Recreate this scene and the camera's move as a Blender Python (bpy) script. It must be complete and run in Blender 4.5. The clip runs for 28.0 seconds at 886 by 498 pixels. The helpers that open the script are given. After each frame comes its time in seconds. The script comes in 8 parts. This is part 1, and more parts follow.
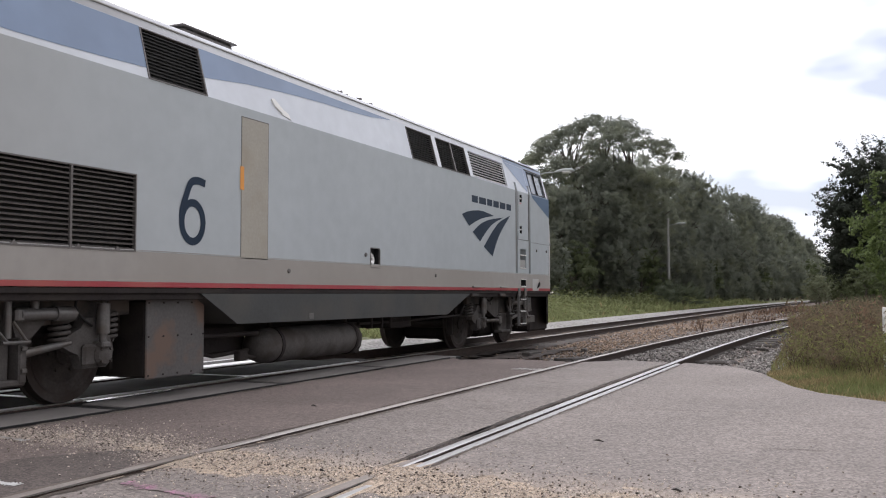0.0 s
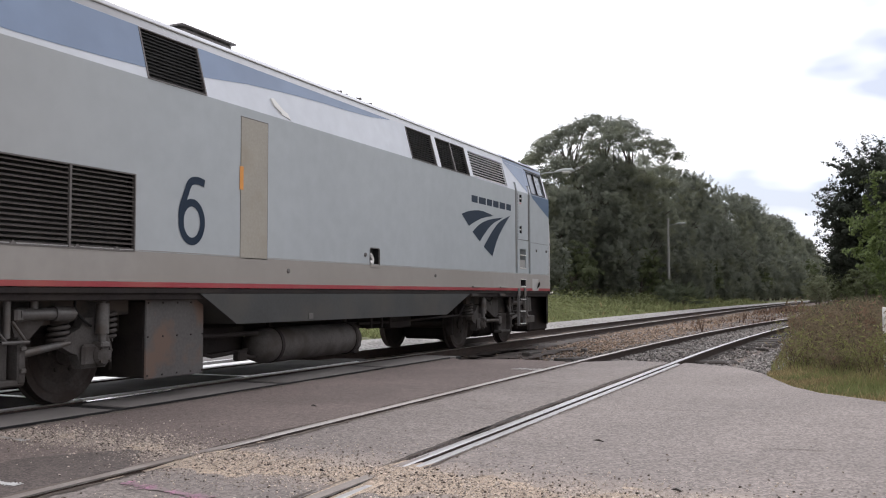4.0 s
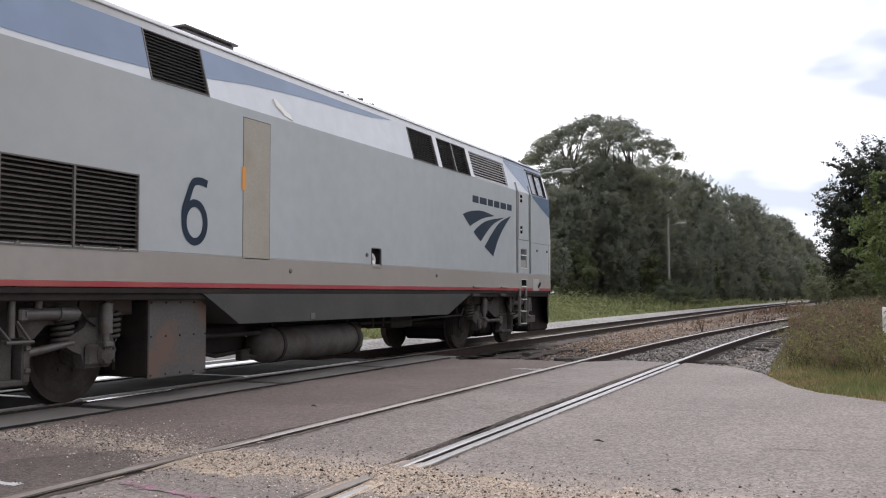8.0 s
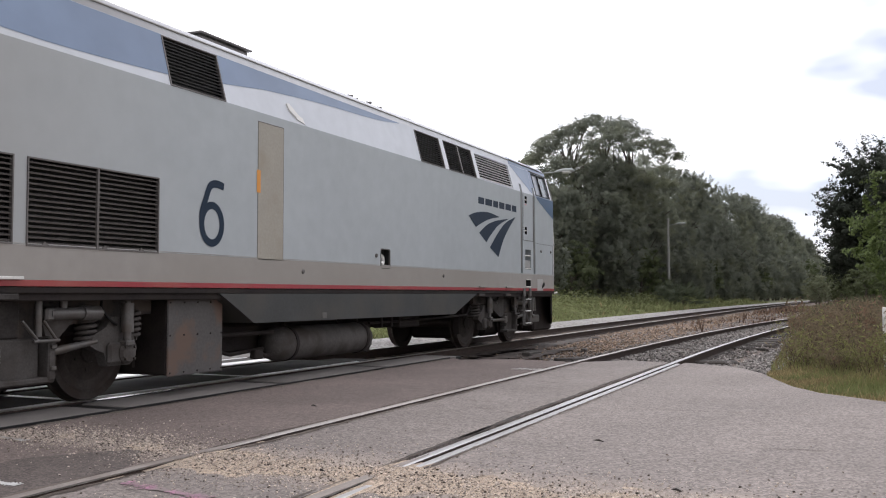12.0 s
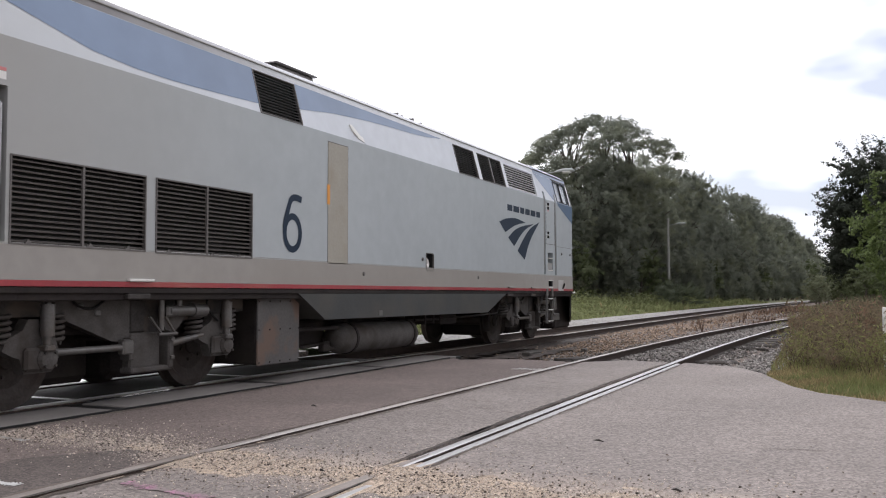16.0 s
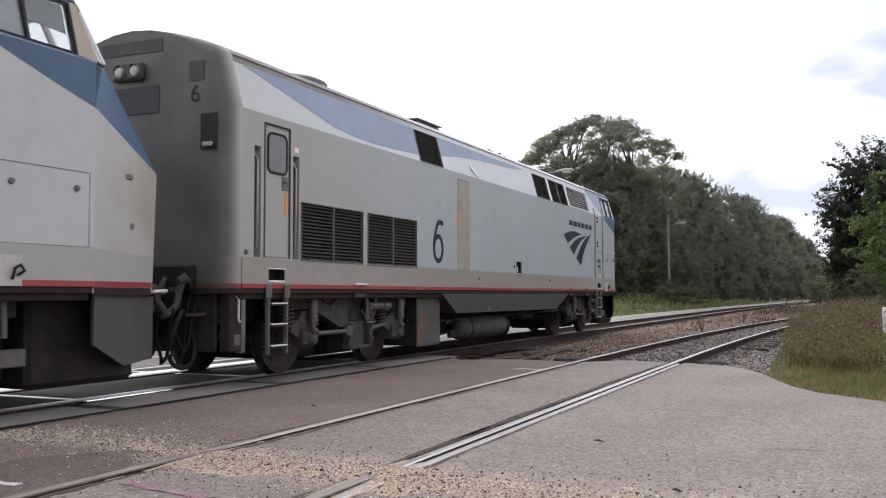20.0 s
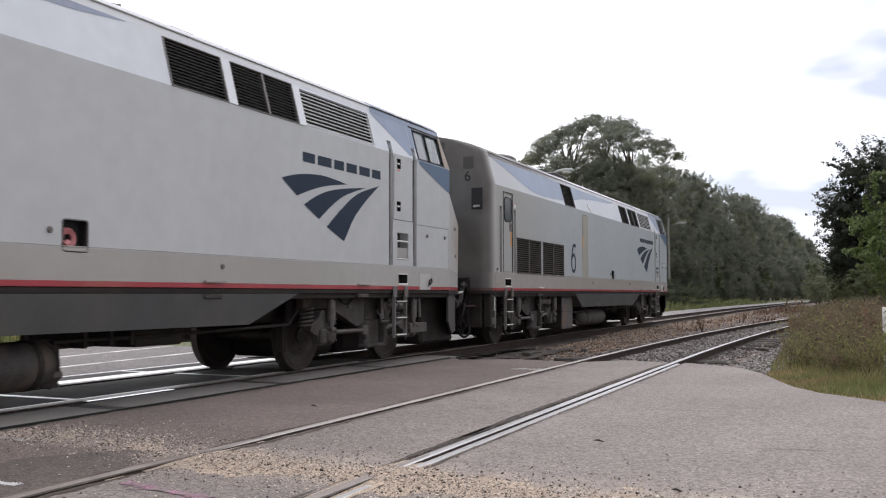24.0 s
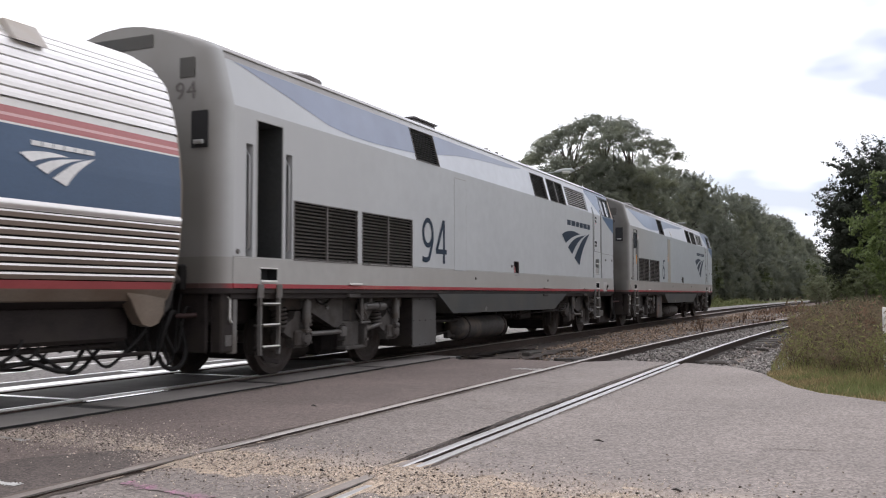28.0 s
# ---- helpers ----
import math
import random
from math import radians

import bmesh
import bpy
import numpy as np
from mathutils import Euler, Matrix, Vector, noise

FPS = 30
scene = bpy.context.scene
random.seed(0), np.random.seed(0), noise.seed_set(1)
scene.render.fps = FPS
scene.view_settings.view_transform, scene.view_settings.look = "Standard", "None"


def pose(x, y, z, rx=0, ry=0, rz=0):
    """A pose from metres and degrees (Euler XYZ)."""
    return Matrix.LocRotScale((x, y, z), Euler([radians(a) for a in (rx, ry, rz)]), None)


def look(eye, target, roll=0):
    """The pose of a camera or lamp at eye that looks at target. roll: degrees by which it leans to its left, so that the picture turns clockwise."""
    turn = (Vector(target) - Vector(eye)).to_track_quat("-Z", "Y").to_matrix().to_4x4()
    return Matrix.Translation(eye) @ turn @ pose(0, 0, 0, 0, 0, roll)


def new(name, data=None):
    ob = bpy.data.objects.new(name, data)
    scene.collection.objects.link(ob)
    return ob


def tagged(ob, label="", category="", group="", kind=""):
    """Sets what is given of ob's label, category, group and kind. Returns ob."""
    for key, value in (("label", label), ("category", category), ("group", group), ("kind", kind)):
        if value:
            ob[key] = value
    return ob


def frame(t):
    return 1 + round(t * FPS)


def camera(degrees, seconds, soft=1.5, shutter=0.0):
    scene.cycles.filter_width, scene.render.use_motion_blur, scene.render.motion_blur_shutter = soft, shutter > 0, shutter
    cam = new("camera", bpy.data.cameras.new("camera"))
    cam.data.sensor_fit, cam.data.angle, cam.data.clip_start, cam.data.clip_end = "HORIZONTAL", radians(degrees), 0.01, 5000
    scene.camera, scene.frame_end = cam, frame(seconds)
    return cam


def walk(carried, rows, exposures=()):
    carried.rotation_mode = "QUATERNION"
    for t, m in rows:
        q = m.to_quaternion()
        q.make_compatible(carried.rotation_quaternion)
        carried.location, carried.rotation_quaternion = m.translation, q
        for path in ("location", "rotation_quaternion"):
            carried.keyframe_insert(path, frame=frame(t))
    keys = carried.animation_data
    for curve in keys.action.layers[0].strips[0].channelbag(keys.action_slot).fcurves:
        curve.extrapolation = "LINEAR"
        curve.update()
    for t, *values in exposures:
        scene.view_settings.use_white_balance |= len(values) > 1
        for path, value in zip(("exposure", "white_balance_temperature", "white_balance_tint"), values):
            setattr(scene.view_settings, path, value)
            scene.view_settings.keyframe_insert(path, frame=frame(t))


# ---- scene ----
# ---- the train's travel along the main track: seconds, metres ----
TRAVEL = [(0, 7.266), (6.0, 7.268), (6.5, 7.278), (7.0, 7.298), (8.5, 7.304), (9.5, 7.32), (10.0, 7.348), (10.5, 7.386), (11.0, 7.442),
          (11.5, 7.516), (12.0, 7.602), (12.5, 7.702), (14.5, 8.362), (15.0, 8.616), (15.5, 8.908), (16.0, 9.25), (16.5, 9.65), (17.0, 10.10),
          (17.5, 10.595), (18.0, 11.143), (18.5, 11.737), (19.0, 12.385), (19.5, 13.085), (20.0, 13.852), (20.5, 14.686), (21.0, 15.585),
          (21.5, 16.54), (23.5, 21.113), (24.0, 22.37), (24.5, 23.69), (25.0, 25.084), (25.5, 26.53), (26.0, 28.03), (26.5, 29.61),
          (27.0, 31.26), (27.5, 32.97), (28.0, 34.715)]


def travelled(t):
    """Metres travelled at t seconds: monotone cubic through TRAVEL."""
    T = TRAVEL
    i = max(0, min(len(T) - 2, sum(1 for a, _ in T if a <= t) - 1))

    def slope(k):
        if k <= 0 or k >= len(T) - 1:
            a, b = (0, 1) if k <= 0 else (-2, -1)
            return (T[b][1] - T[a][1]) / (T[b][0] - T[a][0])
        h0, h1 = T[k][0] - T[k - 1][0], T[k + 1][0] - T[k][0]
        d0, d1 = (T[k][1] - T[k - 1][1]) / h0, (T[k + 1][1] - T[k][1]) / h1
        return (d0 * h1 + d1 * h0) / (h0 + h1)
    (t0, s0), (t1, s1) = T[i], T[i + 1]
    h = t1 - t0
    u = (t - t0) / h
    return ((2 * u ** 3 - 3 * u * u + 1) * s0 + (u ** 3 - 2 * u * u + u) * h * slope(i)
            + (3 * u * u - 2 * u ** 3) * s1 + (u ** 3 - u * u) * h * slope(i + 1))


TRACK_Y = 8.208      # middle of the main track
HALF = 1.524         # half the width of a locomotive
UNIT = 21.03         # a locomotive between its coupler faces
AXLE_R = 0.508

# ---- camera: on a tripod beside the crossing ----
cam = camera(51.37, 28.0, soft=1.1, shutter=0.4)
EYE = (0.0, 0.0, 1.107)
AIM = (9.117, 4.079, 1.107 + 0.4906)
walk(cam, [(0.0, look(EYE, AIM, -0.084)), (28.0, look(EYE, AIM, -0.084))], exposures=[(0.0, 0.05, 6450, 14), (28.0, 0.05, 6450, 14)])

# ---- world: bright overcast sky, the sun veiled beyond the train ----
SUN_FROM = (0.45, 0.60, 0.66)
world = bpy.data.worlds.new("overcast")
scene.world = world
world.use_nodes = True
wn, wl = world.node_tree.nodes, world.node_tree.links
wn.clear()
w_out, w_bg = wn.new("ShaderNodeOutputWorld"), wn.new("ShaderNodeBackground")
w_sky = wn.new("ShaderNodeTexSky")
w_sky.sky_type, w_sky.sun_disc = 'NISHITA', False
w_sky.sun_elevation, w_sky.sun_rotation = math.asin(SUN_FROM[2]), math.atan2(SUN_FROM[0], SUN_FROM[1])
w_co, w_map, w_noise = wn.new("ShaderNodeTexCoord"), wn.new("ShaderNodeMapping"), wn.new("ShaderNodeTexNoise")
w_map.inputs["Scale"].default_value = (1.0, 1.0, 2.6)
w_map.inputs["Location"].default_value = (1.15, 0.62, 0.1)
w_noise.inputs["Scale"].default_value, w_noise.inputs["Detail"].default_value = 6.5, 3.0
w_ramp = wn.new("ShaderNodeValToRGB")
w_ramp.color_ramp.elements[0].position, w_ramp.color_ramp.elements[0].color = 0.30, (0.56, 0.60, 0.68, 1)
w_ramp.color_ramp.elements[1].position, w_ramp.color_ramp.elements[1].color = 0.52, (1.18, 1.18, 1.20, 1)
w_dim = wn.new("ShaderNodeMix")
w_dim.data_type, w_dim.blend_type = 'RGBA', 'ADD'
w_dim.inputs["Factor"].default_value = 0.02
wl.new(w_co.outputs["Generated"], w_map.inputs["Vector"])
wl.new(w_map.outputs["Vector"], w_noise.inputs["Vector"])
# the cloud thins towards the far end of the line
w_thin, w_far, w_sum = wn.new("ShaderNodeVectorMath"), wn.new("ShaderNodeMapRange"), wn.new("ShaderNodeMath")
w_thin.operation = 'DOT_PRODUCT'
wl.new(w_co.outputs["Generated"], w_thin.inputs[0])
w_thin.inputs[1].default_value = Vector((0.985, -0.06, 0.16)).normalized()
w_far.interpolation_type = 'SMOOTHSTEP'
w_far.inputs["From Min"].default_value, w_far.inputs["From Max"].default_value = 0.95, 0.998
w_far.inputs["To Min"].default_value, w_far.inputs["To Max"].default_value = 0.10, -0.085
wl.new(w_thin.outputs["Value"], w_far.inputs["Value"])
wl.new(w_noise.outputs["Fac"], w_sum.inputs[0])
wl.new(w_far.outputs["Result"], w_sum.inputs[1])
wl.new(w_sum.outputs[0], w_ramp.inputs["Fac"])
wl.new(w_ramp.outputs["Color"], w_dim.inputs["A"])
wl.new(w_sky.outputs["Color"], w_dim.inputs["B"])
# the veiled sun brightens the sky round it
w_dot = wn.new("ShaderNodeVectorMath")
w_dot.operation = 'DOT_PRODUCT'
wl.new(w_co.outputs["Generated"], w_dot.inputs[0])
w_dot.inputs[1].default_value = Vector(SUN_FROM).normalized()
w_glow = wn.new("ShaderNodeMapRange")
w_glow.interpolation_type = 'SMOOTHSTEP'
w_glow.inputs["From Min"].default_value, w_glow.inputs["From Max"].default_value = -0.6, 0.95
w_glow.inputs["To Min"].default_value, w_glow.inputs["To Max"].default_value = 0.64, 1.25
wl.new(w_dot.outputs["Value"], w_glow.inputs["Value"])
wl.new(w_dim.outputs["Result"], w_bg.inputs["Color"])
wl.new(w_glow.outputs["Result"], w_bg.inputs["Strength"])
wl.new(w_bg.outputs["Background"], w_out.inputs["Surface"])

sun_data = bpy.data.lights.new("sun", "SUN")
sun_data.energy, sun_data.angle, sun_data.color = 0.6, radians(30), (1.0, 0.96, 0.9)
sun = new("sun", sun_data)
sun.matrix_world = look([40 * c for c in SUN_FROM], (0, 0, 0))


# ---- materials ----
def material(name, base, rough=0.6, metal=0.0, vary=0.12, scale=3.0, grain=60.0, bump=0.15, tint=None, tint_at=0.58, tint_soft=0.1,
             spec=0.5, island=0.0, each=0.0, stretch=(1, 1, 1), coat=0.0, depth=0.01):
    """Procedural surface: base colour that varies at two scales, stains of colour tint, fine relief."""
    m = bpy.data.materials.new(name)
    m.use_nodes = True
    n, l = m.node_tree.nodes, m.node_tree.links
    b = n["Principled BSDF"]
    b.inputs["Roughness"].default_value, b.inputs["Metallic"].default_value = rough, metal
    b.inputs["Specular IOR Level"].default_value = spec
    b.inputs["Coat Weight"].default_value = coat
    co, mp = n.new("ShaderNodeTexCoord"), n.new("ShaderNodeMapping")
    mp.inputs["Scale"].default_value = stretch
    l.new(co.outputs["Object"], mp.inputs["Vector"])
    big, fine = n.new("ShaderNodeTexNoise"), n.new("ShaderNodeTexNoise")
    big.inputs["Scale"].default_value, big.inputs["Detail"].default_value = scale, 6.0
    fine.inputs["Scale"].default_value, fine.inputs["Detail"].default_value = grain, 3.0
    l.new(mp.outputs["Vector"], big.inputs["Vector"])
    l.new(mp.outputs["Vector"], fine.inputs["Vector"])
    mean = n.new("ShaderNodeMath")
    mean.operation = 'MULTIPLY_ADD'
    l.new(fine.outputs["Fac"], mean.inputs[0])
    mean.inputs[1].default_value = 0.5
    half = n.new("ShaderNodeMath")
    half.operation = 'MULTIPLY'
    l.new(big.outputs["Fac"], half.inputs[0])
    half.inputs[1].default_value = 0.5
    l.new(half.outputs[0], mean.inputs[2])
    ramp = n.new("ShaderNodeValToRGB")
    lo, hi = [c * (1 - vary) for c in base], [min(1, c * (1 + vary)) for c in base]
    ramp.color_ramp.elements[0].position, ramp.color_ramp.elements[0].color = 0.36, (*lo, 1)
    ramp.color_ramp.elements[1].position, ramp.color_ramp.elements[1].color = 0.64, (*hi, 1)
    l.new(mean.outputs[0], ramp.inputs["Fac"])
    colour = ramp.outputs["Color"]
    if tint:
        stain = n.new("ShaderNodeTexNoise")
        stain.inputs["Scale"].default_value, stain.inputs["Detail"].default_value = scale * 0.6, 7.0
        l.new(mp.outputs["Vector"], stain.inputs["Vector"])
        edge = n.new("ShaderNodeMapRange")
        edge.inputs["From Min"].default_value, edge.inputs["From Max"].default_value = tint_at - tint_soft, tint_at + tint_soft
        l.new(stain.outputs["Fac"], edge.inputs["Value"])
        mix = n.new("ShaderNodeMix")
        mix.data_type = 'RGBA'
        l.new(edge.outputs["Result"], mix.inputs["Factor"])
        l.new(colour, mix.inputs["A"])
        mix.inputs["B"].default_value = (*tint, 1)
        colour = mix.outputs["Result"]
    if island or each:
        if island:
            rnd = n.new("ShaderNodeNewGeometry").outputs["Random Per Island"]
        else:
            rnd = n.new("ShaderNodeObjectInfo").outputs["Random"]
        k = island or each
        span = n.new("ShaderNodeMapRange")
        span.inputs["To Min"].default_value, span.inputs["To Max"].default_value = 1 - k, 1 + k
        l.new(rnd, span.inputs["Value"])
        vm = n.new("ShaderNodeVectorMath")
        vm.operation = 'SCALE'
        l.new(colour, vm.inputs[0])
        l.new(span.outputs["Result"], vm.inputs["Scale"])
        colour = vm.outputs["Vector"]
    l.new(colour, b.inputs["Base Color"])
    if bump:
        bp = n.new("ShaderNodeBump")
        bp.inputs["Strength"].default_value, bp.inputs["Distance"].default_value = bump, depth
        l.new(mean.outputs[0], bp.inputs["Height"])
        l.new(bp.outputs["Normal"], b.inputs["Normal"])
    return m


def glass_material(name, tint, rough=0.03, ior=1.45):
    m = material(name, tint, rough, 0.0, 0.05, 2.0, 20.0, 0.0)
    b = m.node_tree.nodes["Principled BSDF"]
    b.inputs["Transmission Weight"].default_value = 0.9
    b.inputs["IOR"].default_value = ior
    return m


def leafy(m, share=0.35):
    """Lets light through a leaf: part of the surface is translucent."""
    n, l = m.node_tree.nodes, m.node_tree.links
    b, out = n["Principled BSDF"], n["Material Output"]
    tr, mx = n.new("ShaderNodeBsdfTranslucent"), n.new("ShaderNodeMixShader")
    l.new(b.inputs["Base Color"].links[0].from_socket, tr.inputs["Color"])
    mx.inputs["Fac"].default_value = share
    l.new(b.outputs["BSDF"], mx.inputs[1])
    l.new(tr.outputs["BSDF"], mx.inputs[2])
    l.new(mx.outputs["Shader"], out.inputs["Surface"])
    return m


def end_fade(name, clean, end_colour, x0, x1):
    """Paint that changes colour towards a vehicle's end: from x1 (all end_colour) to x0 (clean)."""
    m = material(name, clean, 0.5, 0.05, 0.05, 0.7, 5, 0.006)
    n, l = m.node_tree.nodes, m.node_tree.links
    b = n["Principled BSDF"]
    colour = b.inputs["Base Color"].links[0].from_socket
    co, sep, ns = n.new("ShaderNodeTexCoord"), n.new("ShaderNodeSeparateXYZ"), n.new("ShaderNodeTexNoise")
    ns.inputs["Scale"].default_value, ns.inputs["Detail"].default_value = 1.4, 6
    l.new(co.outputs["Object"], sep.inputs["Vector"])
    l.new(co.outputs["Object"], ns.inputs["Vector"])
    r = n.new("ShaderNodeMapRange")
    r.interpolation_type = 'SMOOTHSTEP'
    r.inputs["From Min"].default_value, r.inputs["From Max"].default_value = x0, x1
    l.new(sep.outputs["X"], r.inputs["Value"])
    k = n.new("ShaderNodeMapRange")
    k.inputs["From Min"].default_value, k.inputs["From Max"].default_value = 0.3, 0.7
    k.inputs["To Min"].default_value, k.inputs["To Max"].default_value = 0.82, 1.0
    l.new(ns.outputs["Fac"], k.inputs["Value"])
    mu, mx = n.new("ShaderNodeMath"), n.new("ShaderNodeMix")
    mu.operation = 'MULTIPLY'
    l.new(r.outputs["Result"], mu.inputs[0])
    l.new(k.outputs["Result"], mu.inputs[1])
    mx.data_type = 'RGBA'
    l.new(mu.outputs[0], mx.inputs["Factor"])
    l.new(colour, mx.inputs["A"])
    mx.inputs["B"].default_value = (*end_colour, 1)
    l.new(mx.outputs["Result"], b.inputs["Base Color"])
    return m


# side paints turn warmer in colour towards the rear
PAINT = end_fade("silver_side_paint", (0.410, 0.444, 0.464), (0.375, 0.365, 0.35), 1.5, -5.2)
PAINT_CLEAN = end_fade("cleaner_silver_side_paint", (0.484, 0.50, 0.514), (0.484, 0.488, 0.49), 1.5, -5.2)
POST_GREY = material("worn_grey_fitting", (0.155, 0.15, 0.145), 0.6, 0.1, 0.15, 4, 40, 0.06, tint=(0.11, 0.098, 0.086), tint_at=0.56)
HOSE_GREY = material("dusty_grey_hose", (0.062, 0.057, 0.054), 0.7, 0.0, 0.2, 8, 60, 0.05, spec=0.25)
PLATE_GREY = material("dull_grey_plate", (0.082, 0.079, 0.078), 0.65, 0.0, 0.15, 2.0, 30, 0.05, tint=(0.066, 0.06, 0.056), tint_at=0.56)
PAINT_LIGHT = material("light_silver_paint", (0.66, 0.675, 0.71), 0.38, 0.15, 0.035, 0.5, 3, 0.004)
# slanted upper side, coloured paler than the side wall
UPPER = end_fade("dusty_upper_paint", (0.63, 0.66, 0.71), (0.51, 0.525, 0.54), 1.0, -4.9)
ROOF_SOOT = end_fade("sooty_roof_paint", (0.66, 0.675, 0.71), (0.17, 0.157, 0.157), 2.5, -3.0)
ROOF_DUSTY = end_fade("dusty_roof_paint", (0.66, 0.675, 0.71), (0.36, 0.345, 0.34), 2.5, -3.0)
SILL = material("road_dirt_grey_paint", (0.33, 0.31, 0.288), 0.6, 0.0, 0.07, 0.6, 6, 0.01, tint=(0.285, 0.262, 0.235), tint_at=0.56, tint_soft=0.16)
SILL_CLEAN = material("lightly_dirty_sill_paint", (0.385, 0.378, 0.362), 0.55, 0.05, 0.06, 0.6, 6, 0.01, tint=(0.335, 0.318, 0.295), tint_at=0.58, tint_soft=0.16)
SOOT = material("sooty_grey_paint", (0.16, 0.16, 0.155), 0.6, 0.0, 0.15, 1.2, 20, 0.03, tint=(0.10, 0.10, 0.10), tint_at=0.58)
ENDGREY = material("dusty_grey_paint", (0.34, 0.335, 0.32), 0.55, 0.0, 0.1, 1.2, 20, 0.03, tint=(0.24, 0.23, 0.21), tint_at=0.58)
SOOT_END = end_fade("sooty_rear_paint", (0.395, 0.39, 0.378), (0.076, 0.069, 0.062), -4.80, -5.0)
DUSTY_END = end_fade("dusty_rear_paint", (0.45, 0.455, 0.455), (0.225, 0.215, 0.20), -4.82, -5.03)
SILL_END = end_fade("sooty_sill_paint", (0.325, 0.304, 0.28), (0.085, 0.083, 0.078), -4.84, -5.02)
SILL_END_DUSTY = end_fade("dusty_sill_paint", (0.37, 0.36, 0.342), (0.175, 0.164, 0.15), -4.84, -5.02)
NOSEDIRT = material("nose_grey_paint", (0.47, 0.46, 0.45), 0.45, 0.1, 0.08, 1.5, 30, 0.02, tint=(0.42, 0.36, 0.30), tint_at=0.56)
RED_END = end_fade("sooty_red_stripe_paint", (0.29, 0.032, 0.04), (0.072, 0.045, 0.04), -4.80, -4.98)
RED = material("red_stripe_paint", (0.31, 0.03, 0.04), 0.45, 0.0, 0.15, 2.0, 30, 0.02, tint=(0.33, 0.07, 0.06), tint_at=0.6)
# upper stripes: slate blue lightened in colour for sky on the slope
BLUE_PALE = material("skylit_slate_blue_paint", (0.176, 0.238, 0.352), 0.30, 0.1, 0.10, 0.35, 2, 0.003)
BLUE_LAVENDER = material("lavender_blue_paint", (0.235, 0.278, 0.385), 0.32, 0.1, 0.12, 0.35, 2, 0.003, tint=(0.28, 0.31, 0.39), tint_at=0.55, tint_soft=0.2)
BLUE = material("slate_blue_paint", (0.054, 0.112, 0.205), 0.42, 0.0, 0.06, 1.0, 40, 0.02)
NAVY = material("navy_lettering", (0.016, 0.030, 0.054), 0.5, 0.0, 0.1, 3, 40, 0.0, spec=0.15)
BEIGE = material("weathered_beige_paint", (0.36, 0.335, 0.285), 0.55, 0.0, 0.08, 2.0, 30, 0.03, tint=(0.30, 0.26, 0.19), tint_at=0.62)
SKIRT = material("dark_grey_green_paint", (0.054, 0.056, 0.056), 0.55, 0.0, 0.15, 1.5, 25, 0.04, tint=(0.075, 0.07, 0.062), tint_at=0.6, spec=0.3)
UNDER = material("grimy_underframe", (0.0275, 0.0225, 0.0222), 0.7, 0.0, 0.3, 4, 40, 0.15, tint=(0.038, 0.032, 0.028), tint_at=0.56, spec=0.15)
TRUCK = material("dusty_truck_grey", (0.052, 0.047, 0.045), 0.7, 0.0, 0.3, 5, 50, 0.15, tint=(0.088, 0.072, 0.061), tint_at=0.55, tint_soft=0.05, spec=0.2)
TRUCK_DUST = material("dusty_casting_grey", (0.088, 0.081, 0.077), 0.75, 0.0, 0.25, 5, 50, 0.15, tint=(0.055, 0.046, 0.041), tint_at=0.56, spec=0.2)
TRUCK_LIGHT = material("grey_fitting", (0.12, 0.114, 0.11), 0.42, 0.3, 0.2, 6, 50, 0.1, tint=(0.095, 0.08, 0.068), tint_at=0.54)
WHEEL = material("wheel_steel", (0.06, 0.05, 0.046), 0.6, 0.2, 0.25, 5, 40, 0.08, tint=(0.045, 0.033, 0.028), tint_at=0.55, spec=0.25)
RUSTBOX = material("rust_stained_grey", (0.088, 0.082, 0.08), 0.65, 0.0, 0.2, 2.2, 30, 0.08, tint=(0.13, 0.085, 0.065), tint_at=0.545, tint_soft=0.035)
# black for shaded recess backs and grooves, and for the rear number
DARK = material("shade_and_digit_black", (0.012, 0.012, 0.013), 0.7, 0.0, 0.2, 3, 30, 0.0)
SLAT = material("louvre_slat_metal", (0.135, 0.124, 0.118), 0.5, 0.3, 0.15, 4, 40, 0.03)
SLAT_DARK = material("black_mesh_slat", (0.045, 0.043, 0.043), 0.55, 0.2, 0.15, 4, 40, 0.03)
SLAT_PALE = material("pale_louvre_slat", (0.80, 0.80, 0.80), 0.5, 0.1, 0.1, 4, 40, 0.03)
RAILING = material("handrail_steel", (0.40, 0.40, 0.40), 0.35, 0.7, 0.1, 8, 60, 0.02)
STEP = material("worn_step_edge", (0.74, 0.73, 0.70), 0.5, 0.2, 0.12, 8, 60, 0.05)
ORANGE = material("orange_decal", (0.72, 0.30, 0.05), 0.5, 0.0, 0.08, 8, 60, 0.0)
WHITE = material("white_decal", (0.78, 0.77, 0.75), 0.5, 0.0, 0.05, 6, 60, 0.0)
PINKISH = material("faded_red_decal", (0.62, 0.22, 0.22), 0.5, 0.0, 0.05, 6, 60, 0.0)
RUBBER = material("black_rubber", (0.016, 0.015, 0.015), 0.6, 0.0, 0.2, 10, 60, 0.05, spec=0.2)
GLASS = glass_material("dark_window_glass", (0.62, 0.66, 0.68))
WINDSHIELD = glass_material("thin_windshield_glass", (0.75, 0.78, 0.80), 0.02, 1.03)
GLASS_GREY = material("grey_window_glass", (0.095, 0.104, 0.12), 0.12, 0.0, 0.1, 1.0, 10, 0.0, spec=0.7)
# opaque pane whose pale colour stands in for reflected sky
GLASS_PALE = material("sky_toned_window_pane", (0.20, 0.215, 0.245), 0.1, 0.0, 0.1, 1.0, 10, 0.0, spec=0.7)
